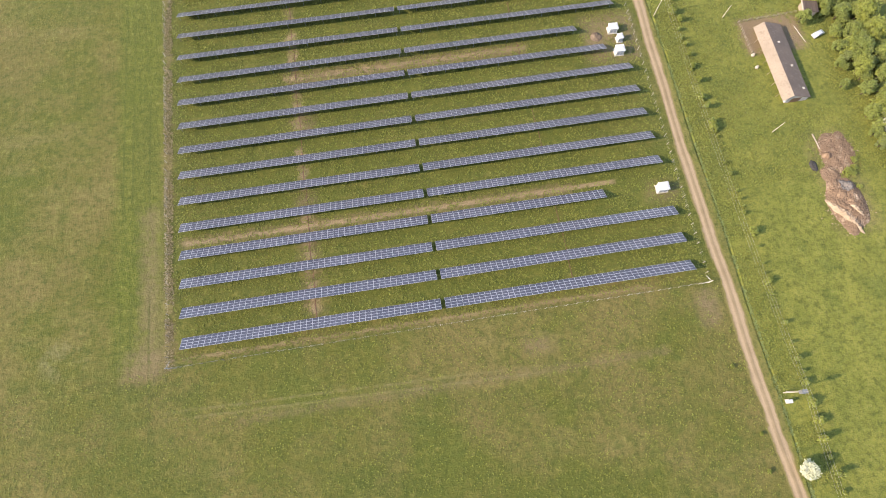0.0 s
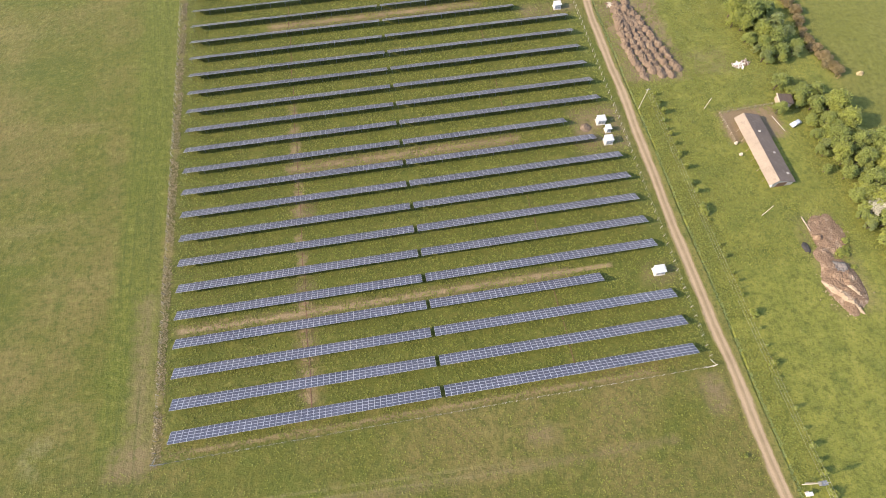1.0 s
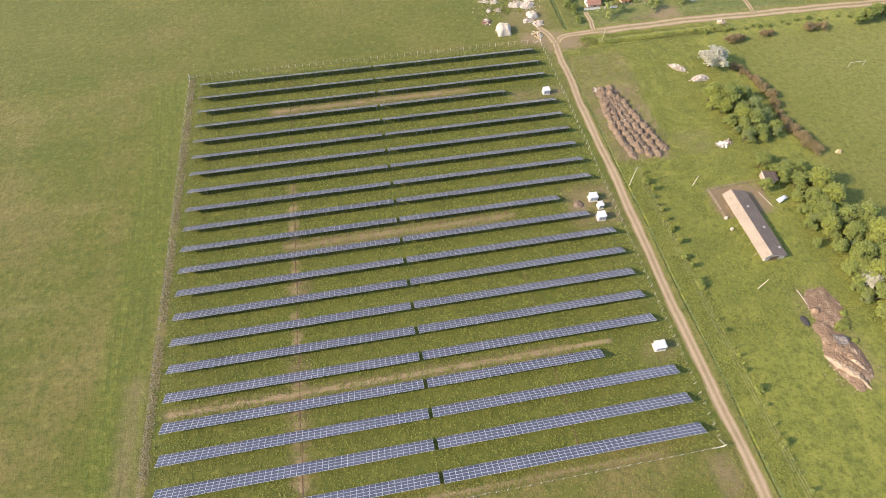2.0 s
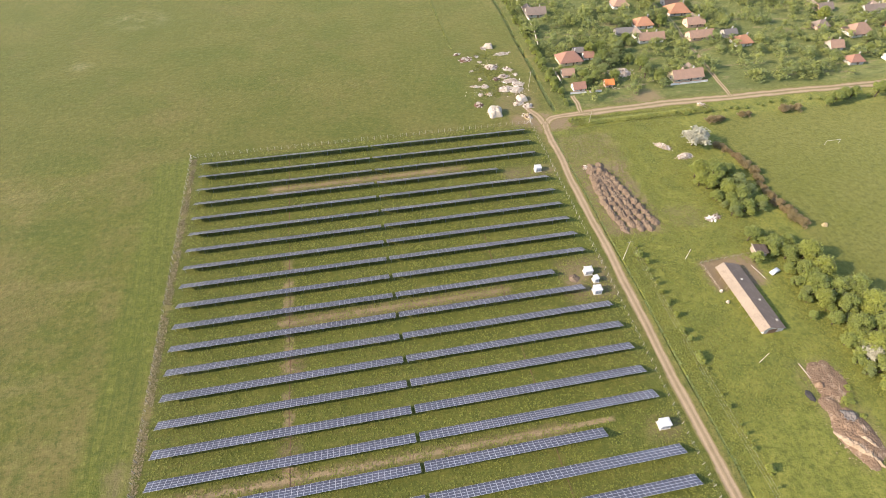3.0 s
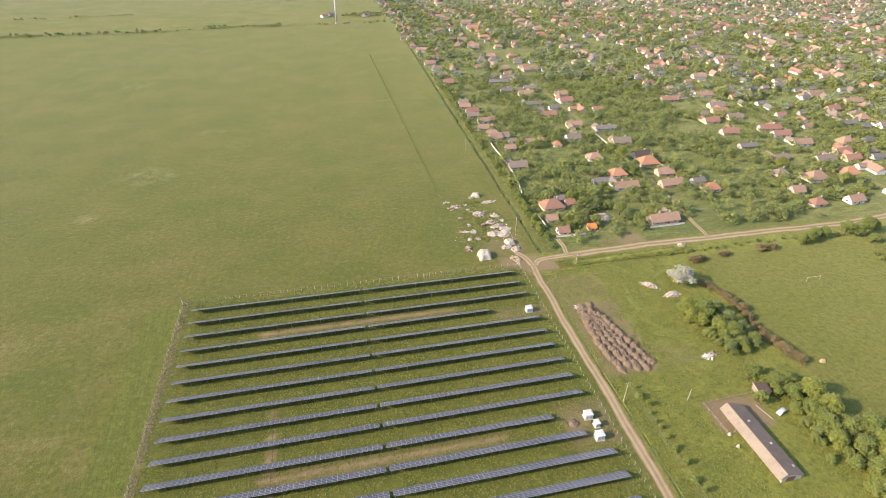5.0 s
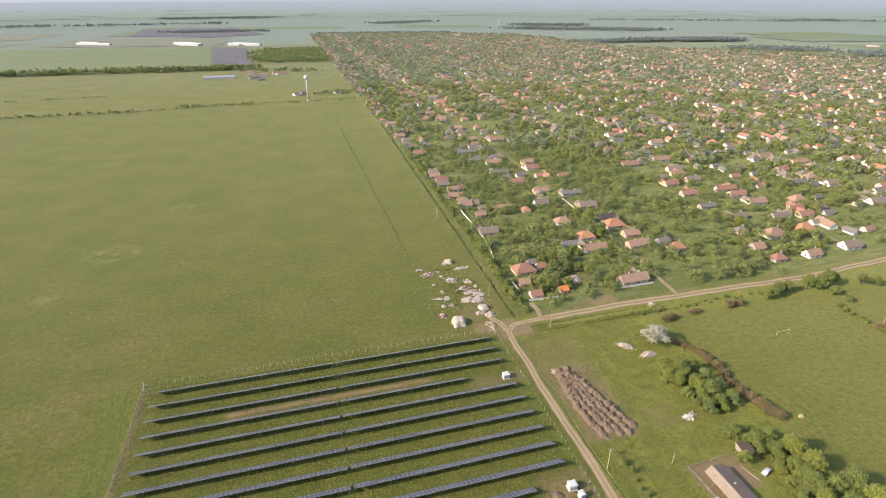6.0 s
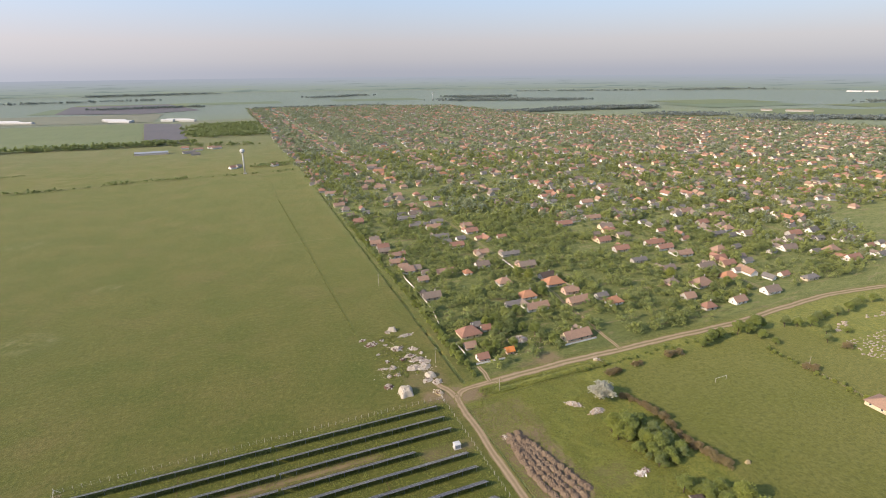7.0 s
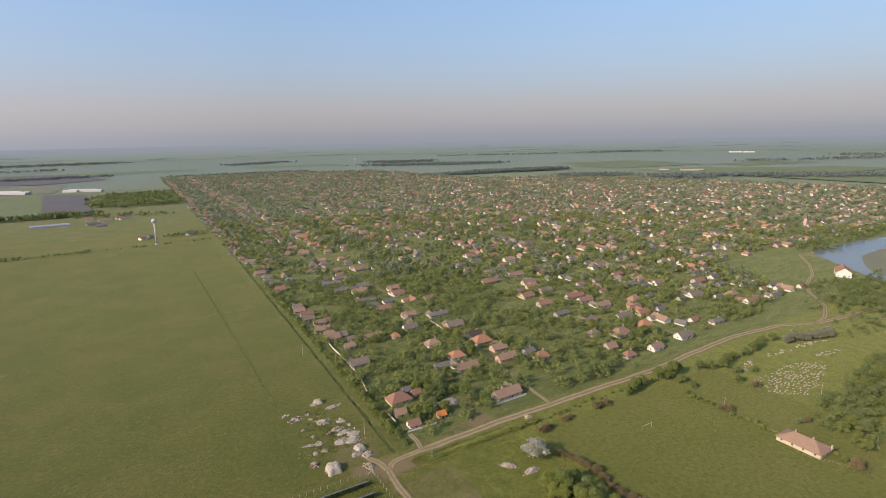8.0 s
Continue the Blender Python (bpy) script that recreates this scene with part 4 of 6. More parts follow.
def roof_shape(kind, lx, ly, z0, rise, over=0.65, thick=0.16):
    """Gable or hipped roof; the ridge runs along the longer side."""
    g = Geo()
    hx, hy = lx / 2 + over, ly / 2 + over
    drop_z = over * rise / (min(lx, ly) / 2)
    a = z0 - drop_z
    top = z0 + rise
    if lx >= ly:
        inset = min(hx * 0.95, hy * 0.95) if kind == "hip" else 0.0
        ridge = [(-hx + inset, 0, top), (hx - inset, 0, top)]
        corners = [(-hx, -hy, a), (hx, -hy, a), (hx, hy, a), (-hx, hy, a)]
        faces = [(0, 1, 5, 4), (2, 3, 4, 5), (1, 2, 5), (3, 0, 4)]
    else:
        inset = min(hx * 0.95, hy * 0.95) if kind == "hip" else 0.0
        ridge = [(0, -hy + inset, top), (0, hy - inset, top)]
        corners = [(-hx, -hy, a), (hx, -hy, a), (hx, hy, a), (-hx, hy, a)]
        faces = [(1, 2, 5, 4), (3, 0, 4, 5), (0, 1, 4), (2, 3, 5)]
    v = corners + ridge
    low = [(x, y, z - thick) for x, y, z in v]
    if kind == "gab":
        slopes = faces[:2]
    else:
        slopes = faces
    g.add(v, slopes)
    g.add(low, [tuple(reversed(q)) for q in slopes])
    both = v + low
    rim = [(0, 1), (1, 2), (2, 3), (3, 0)] if kind == "hip" else ([(0, 1), (2, 3), (1, 5), (5, 2), (3, 4), (4, 0)] if lx >= ly else [(1, 2), (3, 0), (0, 4), (4, 1), (2, 5), (5, 3)])
    g.add(both, [(p + 6, q + 6, q, p) for p, q in rim])
    return g


def wall_shape(kind, lx, ly, h, rise):
    g = Geo()
    hx, hy = lx / 2, ly / 2
    g.box(-hx, hx, -hy, hy, -0.2, h)
    if kind == "gab":
        t = h + rise * 0.97
        if lx >= ly:
            for s in (-1, 1):
                q = [(s * hx, -hy, h), (s * hx, hy, h), (s * hx, 0, t), (s * (hx - 0.25), -hy, h), (s * (hx - 0.25), hy, h), (s * (hx - 0.25), 0, t)]
                g.add(q, [(0, 1, 2), (5, 4, 3), (0, 2, 5, 3), (1, 4, 5, 2)])
        else:
            for s in (-1, 1):
                q = [(-hx, s * hy, h), (hx, s * hy, h), (0, s * hy, t), (-hx, s * (hy - 0.25), h), (hx, s * (hy - 0.25), h), (0, s * (hy - 0.25), t)]
                g.add(q, [(0, 1, 2), (5, 4, 3), (0, 2, 5, 3), (1, 4, 5, 2)])
    return g


def opening(root, name, x, y, nx, ny, z0, z1, w, mat, pane):
    """A window or door on a wall that faces (nx, ny)."""
    g = Geo()
    tx, ty = abs(ny), abs(nx)

    def slab(wide, z_lo, z_hi, out0, out1):
        xs = sorted((x - tx * wide / 2 + nx * out0, x + tx * wide / 2 + nx * out1))
        yz = sorted((y - ty * wide / 2 + ny * out0, y + ty * wide / 2 + ny * out1))
        return Geo().box(xs[0], xs[1], yz[0], yz[1], z_lo, z_hi)

    ob = part(name, slab(w, z0, z1, 0.003, 0.05).mesh(name, mat), root)
    if pane:
        part("pane", slab(w - 0.2, z0 + 0.1, z1 - 0.1, 0.052, 0.065).mesh("pane", M_PANE), ob)
    return ob


ROOF_WORDS = {"red": "red tiled", "orange": "bright orange tiled", "brown": "faded brown tiled", "greybrown": "old lichened", "grey": "grey cement", "dark": "dark brown", "tarp": "orange tarpaulin covered"}
WALL_WORDS = ["white", "cream", "grey", "pinkish"]


def house(kind, x, y, lx, ly, roof, wall, h=3.0, rise=2.4, turn=0.0, detail=True, chimneys=1, name="house", extra="", wing=0.0):
    shape = "hipped" if kind == "hip" else "gabled"
    label = f"{WALL_WORDS[wall]} plastered {name} with {ROOF_WORDS[roof]} {shape} roof{extra}"
    root = thing(name, label, name, pose(x, y, 0, 0, 0, turn), "houses of the village")
    part("wall", wall_shape(kind, lx, ly, h, rise).mesh("wall", WALLS[wall]), root)
    r = part("roof", roof_shape(kind, lx, ly, h, rise).mesh("roof", ROOFS[roof]), root)
    if wing and lx >= ly:
        wide, end = min(5.2, lx * 0.42), 1 if rise * 10 % 2 < 1 else -1
        deep, h2 = wing + ly / 2, h - 0.25
        at = pose(end * (lx / 2 - wide / 2 - 0.05), deep / 2 + 0.02, 0)
        w = part("wing", wall_shape("gab", wide, deep, h2, wide * 0.34).mesh("wing", WALLS[wall]), root, at=at)
        part("roof", roof_shape("gab", wide, deep, h2, wide * 0.34, 0.4).mesh("roof", ROOFS["greybrown" if roof in ("grey", "brown") else roof]), w)
    for k in range(chimneys):
        cx, cy = (lx * (0.22 - 0.4 * k), 0.5) if lx >= ly else (0.5, ly * (0.22 - 0.4 * k))
        g = Geo()
        g.box(cx - 0.28, cx + 0.28, cy - 0.28, cy + 0.28, h + rise * 0.55, h + rise + 0.7)
        g.box(cx - 0.36, cx + 0.36, cy - 0.36, cy + 0.36, h + rise + 0.7, h + rise + 0.82)
        part("chimney", g.mesh("chimney", WALLS[3 if k else 2]), r, "short masonry chimney")
    if detail:
        n = max(1, int(lx / 4.5))
        for k in range(n):
            cx = -lx / 2 + lx * (k + 0.5) / n
            opening(root, "window", cx, -ly / 2, 0, -1, 0.8, 2.0, 1.2, WALLS[0], True)
        m = max(1, int(ly / 4.0))
        for k in range(m):
            opening(root, "window", -lx / 2, -ly / 2 + ly * (k + 0.5) / m, -1, 0, 0.8, 2.0, 1.1, WALLS[0], True)
        opening(root, "door", lx * 0.1, -ly / 2, 0, -1, 0.0, 2.0, 0.9, M_DOOR, False)
    return root


def barn():
    root = thing("barn", "long low barn, roof tan on its sunlit slope, shaded brown behind", "barn", pose(0, 0, 0))
    x0, x1, xr, y0, y1 = 116.2, 125.6, 118.6, 48.9, 77.4
    g = Geo()
    g.box(x0 + 1.7, x1 - 0.4, y0 + 0.3, y1 - 0.3, -0.2, 1.95)
    for y in (y0 + 0.3, y1 - 0.55):
        q = [(x0 + 1.7, y, 1.95), (x1 - 0.4, y, 1.95), (xr, y, 4.2), (x0 + 1.7, y + 0.25, 1.95), (x1 - 0.4, y + 0.25, 1.95), (xr, y + 0.25, 4.2)]
        g.add(q, [(0, 1, 2), (5, 4, 3), (0, 2, 5, 3), (1, 4, 5, 2)])
    part("wall", g.mesh("wall", WALLS[2]), root, "grey weathered plaster wall")

    def slope(name, xa, za, mat, label):
        g = Geo()
        q = [(xa, y0, za), (xa, y1, za), (xr, y1, 4.4), (xr, y0, 4.4)]
        low = [(x, y, z - 0.14) for x, y, z in q]
        g.add(q + low, [(0, 1, 2, 3), (7, 6, 5, 4), (0, 4, 5, 1), (1, 5, 6, 2), (2, 6, 7, 3), (3, 7, 4, 0)] if xa > xr else
              [(3, 2, 1, 0), (4, 5, 6, 7), (1, 5, 4, 0), (2, 6, 5, 1), (3, 7, 6, 2), (0, 4, 7, 3)])
        return part(name, g.mesh(name, mat), root, label)

    # the two slope colours hold sun and shade: west lighter, east darker
    slope("roof", x0, 2.2, M_TAN, "tan sheet roof slope, coloured lighter as the sunlit side")
    east = slope("roof", x1, 2.0, M_SHADED_ROOF, "brown roof slope, coloured darker as the shaded side")
    for px, py in ((121.3, 69.6), (122.8, 60.6), (123.9, 52.2)):
        z = 4.4 - (px - 118.6) * 2.4 / 7.0
        part("skylight", Geo().box(px - 0.45, px + 0.45, py - 0.35, py + 0.35, z - 0.05, z + 0.14).mesh("skylight", M_SHEET), east, "small pale roof hatch")
    for k in range(6):
        y = y0 + 3 + k * 4.2
        part("prop", Geo().tube((x0 - 0.05, y, -0.1), (x0 + 0.2, y, 2.15), 0.06, n=6).mesh("prop", M_WOOD), root, "slanting timber prop")
    opening(root, "door", x0 + 1.7, 60, -1, 0, 0, 2.0, 1.6, M_DOOR, False)
    opening(root, "door", 121, y0 + 0.3, 0, -1, 0, 2.3, 3.2, M_DOOR, False)


barn()


def hut(x, y, turn):
    root = thing("hut", "small timber hut with a flat brown roof under trees", "hut", pose(x, y, 0, 0, 0, turn))
    part("wall", Geo().box(-2.3, 2.3, -1.9, 1.9, -0.1, 2.2).mesh("wall", M_WOOD), root)
    for k in range(6):
        z = 2.2 + 0.03 * (k % 2)
        part("roof_sheet", Geo().box(-2.6 + k * 0.87, -2.6 + k * 0.87 + 0.84, -2.2, 2.2, z, z + 0.16).mesh("roof_sheet", ROOFS["dark"]), root)
    part("parapet", Geo().box(-2.65, -2.35, -2.25, 2.25, 2.2, 2.5).mesh("parapet", M_SHEET), root, "pale board along the roof edge")


hut(137.8, 82.6, -12)


def car(x, y, turn):
    root = thing("car", "silver parked car under the trees", "car", pose(x, y, 0, 0, 0, turn))
    body = Geo()
    prof = [(-2.1, 0.35), (-2.15, 0.75), (-1.5, 0.9), (-0.8, 1.42), (0.9, 1.45), (1.7, 0.95), (2.15, 0.85), (2.1, 0.35)]
    v = [(x_, s * (0.85 if z < 1.1 else 0.68), z) for s in (-1, 1) for x_, z in prof]
    n = len(prof)
    body.add(v, [tuple(range(n)), tuple(range(2 * n - 1, n - 1, -1))] + [(k, k + n, (k + 1) % n + n, (k + 1) % n) for k in range(n)])
    part("body", body.mesh("body", M_CAR), root)
    for s in (-1, 1):
        part("side_window", Geo().box(-0.8, 0.85, s * 0.79 - 0.03, s * 0.79 + 0.03, 0.98, 1.32).mesh("side_window", M_PANE), root)
        for wx in (-1.35, 1.35):
            part("wheel", Geo().tube((wx, s * 0.92, 0.32), (wx, s * 0.70, 0.32), 0.32, n=12).mesh("wheel", M_TYRE), root)


car(138.0, 72.6, 20)
for x, y in ((114.0, 68.2), (113.7, 63.4)):
    heap("hay_bale", 0.75, 0.7, 1.0, x + y, M_SHEET, "small pale wrapped bale on the grass", "bale", pose(x, y, 0), 0.2, 0.25, 0.8, "bales by the barn")
thing("log", "long pale timber log leaning on the ground behind the barn", "log", mesh=Geo().tube((131.6, 77.4, 0.11), (133.2, 70.6, 0.10), 0.12, 0.10, 8).mesh("log", M_POLEWOOD))
thing("log", "thick grey-brown log lying beside the rubble heap", "log", mesh=Geo().tube((122.8, 37.0, 0.2), (123.2, 31.6, 0.25), 0.22, 0.17, 8).mesh("log", M_WOOD))
heap("boulder", 1.6, 1.2, 1.2, 31, M_STRAW, "pale weathered boulder-like heap on the playing field", "heap", pose(173.0, 91.0, 0), 0.25, 0.7, 0.5)

NEAR_HOUSES = [
    ("hip", 116.5, 229.5, 15, "red"), ("gab", 124.5, 238.5, 6, "grey"), ("gab", 128.5, 232.5, 6, "red"), ("gab", 110.5, 216.5, 7, "brown"), ("gab", 111.5, 202.5, 7, "red"),
    ("gab", 128.5, 203.5, 5, "tarp"), ("gab", 172.5, 202.5, 20, "brown"), ("gab", 172.5, 245.5, 18, "brown"), ("hip", 176.5, 263.5, 13, "orange"), ("gab", 161.5, 256.5, 14, "grey"),
    ("hip", 206.5, 276.5, 16, "orange"), ("gab", 208.5, 289.5, 13, "dark"), ("gab", 208.5, 259.5, 13, "brown"), ("gab", 203.5, 243.5, 18, "brown"), ("hip", 224.5, 232.5, 12, "orange"),
    ("hip", 157.5, 321, 7, "orange"), ("gab", 142.5, 330, 16, "brown"), ("gab", 174.5, 330, 13, "greybrown"), ("hip", 173.5, 291.5, 12, "brown"), ("gab", 115.5, 288.5, 14, "greybrown"),
    ("gab", 114.5, 496.5, 11, "red"), ("gab", 168.5, 459.5, 25, "grey"), ("gab", 164.5, 489.5, 22, "grey"), ("gab", 206.5, 418.5, 14, "red"), ("gab", 172.5, 415.5, 20, "grey"),
    ("gab", 176.5, 384.5, 14, "red"), ("gab", 208.5, 345.5, 19, "grey"), ("gab", 207, 316, 16, "greybrown"), ("gab", 340, 320, 22, "red"), ("gab", 339, 306, 17, "red"),
    ("gab", 341, 287, 17, "brown"), ("gab", 334, 258, 18, "greybrown"), ("hip", 302.5, 232, 17, "brown"), ("hip", 331, 234, 15, "orange"), ("gab", 275.5, 218.5, 9, "brown"),
    ("hip", 275.5, 202, 10, "red"), ("gab", 301, 201, 12, "brown"), ("hip", 285, 243.5, 10, "greybrown"), ("gab", 304, 344, 15, "red"), ("gab", 330, 349, 15, "greybrown"),
    ("gab", 302, 318, 16, "red"), ("gab", 296, 290, 15, "grey"), ("gab", 415, 318, 18, "grey"), ("hip", 437, 326, 12, "brown"), ("gab", 432, 352, 14, "red"), ("gab", 469, 367, 21, "brown"),
    ("gab", 334, 379, 16, "greybrown"), ("gab", 343, 411, 20, "brown"), ("gab", 339, 437, 20, "grey"), ("gab", 312, 456, 12, "red"), ("gab", 344, 490, 16, "grey"),
    ("gab", 303, 404, 19, "red"), ("gab", 336, 204, 14, "greybrown"), ("hip", 385, 210, 15, "grey"), ("gab", 457, 224, 16, "red"), ("gab", 492, 222, 18, "grey"),
    ("gab", 478, 289, 16, "red"), ("gab", 486, 271, 10, "grey"), ("gab", 222.5, 243.5, 9, "grey"), ("gab", 303, 265, 12, "greybrown"),
]
SHED_LIKE = {(124.5, 238.5), (128.5, 232.5), (128.5, 203.5), (161.5, 256.5), (142.5, 330)}
taken = [(141, 215, 7, 5)]
for n, (kind, x, y, lx, roof) in enumerate(NEAR_HOUSES):
    r = random.Random(n)
    small = (x, y) in SHED_LIKE or lx < 9
    lx = lx * 0.84
    ly = r.uniform(4.8, 6.0) if roof == "grey" or small else (lx * 0.72 if kind == "hip" else r.uniform(6.0, 7.4))
    ly = min(ly, lx * 0.95)
    wall = 1 if (x, y) == (172.5, 202.5) else 0 if 334 < x < 345 else 2 if roof == "grey" and r.random() < 0.6 else r.choice((0, 0, 0, 1, 2, 3))
    house(kind, x, y + ly * 0.25, lx, ly, roof, wall, 2.1 if small else 2.6, 1.7 if roof == "grey" else ly * 0.40, r.uniform(-3, 3), True, 0 if small else (2 if lx > 15 else 1), wing=r.uniform(3.5, 7.0) if kind == "gab" and not small and r.random() < 0.65 else 0.0)
    taken.append((x, y, lx / 2 + 0.5, ly / 2 + 0.5))
# a row of joined farm sheds, roof against roof, along the deep ditch
for k, (x, y, lx, ly, roof) in enumerate(((118, 317.5, 7, 5.5, "brown"), (124.2, 330, 5, 4.5, "greybrown"), (113.5, 340, 9, 7.5, "brown"), (121, 341.5, 6.5, 6.5, "greybrown"), (113, 349.5, 7, 5.0, "brown"), (110.5, 361.5, 9, 6, "brown"), (117.6, 360.5, 4, 4.5, "red"),
                                          (114.8, 377.5, 9, 5.5, "brown"), (121.8, 379.5, 5, 4.5, "red"), (110, 392, 9, 6, "greybrown"), (112, 404, 10, 6, "red"), (109, 417, 9, 6, "brown"), (111, 429, 8, 5, "greybrown"))):
    x, y = x + 2.6, y + 4.0
    house("gab", x, y, lx, ly, roof, (2, 2, 0, 2, 1)[k % 5], 2.6, ly * 0.38, rnd.uniform(-5, 5), True, 1 if k % 2 == 0 else 0, "shed")
    taken.append((x, y, lx / 2 + 0.5, ly / 2 + 0.5))


def garden_wall(x0, y0, x1, y1, h=1.5):
    d = Vector((x1 - x0, y1 - y0, 0))
    side = Vector((-d.y, d.x, 0)).normalized() * 0.12
    a, b = Vector((x0, y0, -0.1)), Vector((x1, y1, -0.1))
    g = Geo().add([a - side, b - side, b + side, a + side] + [p + Vector((0, 0, h)) for p in (a - side, b - side, b + side, a + side)],
                  [(3, 2, 1, 0), (4, 5, 6, 7), (0, 1, 5, 4), (1, 2, 6, 5), (2, 3, 7, 6), (3, 0, 4, 7)])
    root = thing("garden_wall", "low pale plastered garden wall along a plot", "wall", None, "garden walls", mesh=g.mesh("garden_wall", WALLS[0]))
    top = [p + Vector((0, 0, h)) for p in (a - side * 1.6, b - side * 1.6, b + side * 1.6, a + side * 1.6)]
    part("coping", Geo().add(top + [p + Vector((0, 0, 0.08)) for p in top], [(3, 2, 1, 0), (4, 5, 6, 7), (0, 1, 5, 4), (1, 2, 6, 5), (2, 3, 7, 6), (3, 0, 4, 7)]).mesh("coping", ROOFS["brown"]), root)


for w in ((103.5, 250, 107.4, 271), (107.4, 271.3, 108.4, 297), (108.4, 299, 108.0, 327), (108.0, 328, 110, 345), (105, 432, 106, 470), (103, 208, 103.2, 222), (159.5, 196, 181, 196.4), (194, 300, 195, 336), (104, 197.2, 121, 196.6)):
    garden_wall(w[0] + 2.0, w[1] + 2.5, w[2] + 2.0, w[3] + 2.5, 1.3)
# long low house and the lakeside villa
house("hip", 262.0, 88.0, 11.0, 19.5, "brown", 1, 2.6, 2.8, 0, True, 3, "house", "")
house("gab", 624.0, 226.0, 22.0, 13.0, "orange", 0, 5.5, 4.5, 28, True, 1, "villa", "")

# the rest of the village: houses on both sides of straight streets, the gable or eave to the street


EDGE_X = (100, 608, 960, 1030, 1075, 1204, 1352, 1534, 1594, 1662, 1720)
EDGE_Y = (2450, 2410, 2250, 1760, 1567, 1443, 1274, 982, 796, 581, 200)


def inside_village(x, y):
    if x < 100 or y < (193 if x < 158 else 190 if 196 < x < 268 else 205) or (x < 110 and y < 203):
        return False
    if 440 < x <= 560 and y < 200 + (x - 440) * 0.33 + max(0, x - 521) * 1.7 or x > 1000 and y < 255 + (x - 430) * 0.12:
        return False
    if 560 < x < 1000 and y < 330:
        return False
    return y < np.interp(x, EDGE_X, EDGE_Y)


STREETS = [98] + [198 + 142 * k for k in range(11)]
plots = []
for s, sx in enumerate(STREETS):
    for side in ((1,) if s == 0 else (-1, 1)):
        y = 200.0 + rnd.uniform(0, 8)
        while y < 2460:
            y += rnd.uniform(13, 27) if sx < 250 else rnd.uniform(11, 20)
            lx = rnd.choice((8, 10, 10, 12, 14, 16))
            x = sx + side * (5 + lx / 2 + rnd.uniform(0, 9 if sx < 250 else 36))
            if not inside_village(x, y) or rnd.random() < 0.08:
                continue
            if any(abs(x - a) < w + lx / 2 + 2 and abs(y - b) < h + 7 for a, b, w, h in taken):
                continue
            if x < 352 and y < 350 or x < 250 and y < 500 and rnd.random() < 0.5:
                continue
            if any(abs(y - c) < 8 for c in (620, 1010)):
                continue
            plots.append((x, y, lx, math.hypot(x, y)))
            if rnd.random() < (0.55 if sx < 250 else 0.9):
                bx = x + side * rnd.uniform(14, 24)
                plots.append((bx, y + rnd.uniform(-5, 5), rnd.choice((6, 7, 8)), math.hypot(bx, y)))
RS = ("red", "greybrown", "brown", "greybrown", "brown", "grey", "greybrown", "red", "orange")
PROTO = []
for k in range(14):
    r = random.Random(100 + k)
    lx = (8, 10, 12, 14, 16, 12, 10, 12, 6, 7, 8, 14, 10, 12)[k]
    kind = "hip" if k in (1, 6, 12, 13) else "gab"
    ly = lx * 0.75 if kind == "hip" else r.uniform(5.6, 7.0) if lx > 8 else 4.8
    roof = RS[k % len(RS)] if lx > 8 else ("grey", "red", "greybrown")[k % 3]
    PROTO.append((lx, house(kind, 0, 0, lx, ly, roof, (0, 0, 1, 0, 2, 0, 0, 1, 2, 2, 0, 0, 0, 3)[k], 2.5 if lx > 8 else 2.1, ly * 0.42, 0, False, 1 if lx > 8 else 0, wing=r.uniform(4.0, 8.0) if kind == "gab" and lx > 8 else 0.0)))
far_plots = []
for x, y, lx, d in plots:
    if d > 620:
        far_plots.append((x, y, lx, d))
        continue
    match = [p for l, p in PROTO if abs(l - lx) <= 2] or [PROTO[2][1]]
    copy_thing(rnd.choice(match), pose(x, y, 0, 0, 0, rnd.choice((0, 0, 0, 90, 180)) + rnd.uniform(-6, 6)))
for _, p in PROTO:
    drop(p)


def far_houses():
    """The houses beyond the middle of the village, too small to pick apart."""
    root = thing("far_houses", "many small distant houses with reddish and grey roofs", "houses", None, kind="stuff")
    rng = random.Random(77)
    walls = {k: Geo() for k in range(4)}
    roofs = {k: Geo() for k in ("red", "brown", "greybrown", "orange", "grey")}
    for x, y, lx, d in far_plots:
        ly = rng.uniform(5.5, 7.5)
        kind = "hip" if rng.random() < 0.3 else "gab"
        turn = rng.choice((0, 0, math.pi / 2)) + rng.uniform(-0.08, 0.08)
        m = Matrix.Translation((x, y, 0)) @ Matrix.Rotation(turn, 4, "Z")
        rise = ly * 0.36
        for src, dst in ((wall_shape(kind, lx, ly, 3.0, rise), walls[rng.choice((0, 0, 1, 1, 2, 2, 2, 3))]), (roof_shape(kind, lx, ly, 3.0, rise), roofs[rng.choice(("red", "red", "brown", "brown", "brown", "greybrown", "greybrown", "orange", "grey"))])):
            dst.add([m @ Vector(p) for p in src.v], src.f)
        if lx > 8 and rng.random() < 0.6:
            wide, deep = rng.uniform(3.8, 5.2), rng.uniform(7.0, 11.0)
            m = m @ Matrix.Translation((rng.choice((-1, 1)) * (lx / 2 - wide / 2), deep / 2, 0))
            walls[rng.choice((0, 1, 2))].add([m @ Vector(p) for p in wall_shape("gab", wide, deep, 2.7, wide * 0.34).v], wall_shape("gab", wide, deep, 2.7, wide * 0.34).f)
            roofs[rng.choice(("brown", "greybrown", "grey"))].add([m @ Vector(p) for p in roof_shape("gab", wide, deep, 2.7, wide * 0.34, 0.4).v], roof_shape("gab", wide, deep, 2.7, wide * 0.34, 0.4).f)
    for k, g in walls.items():
        part("walls", g.mesh("walls", WALLS[k]), root, kind="stuff")
    for k, g in roofs.items():
        part("roofs", g.mesh("roofs", ROOFS[k]), root, kind="stuff")


far_houses()


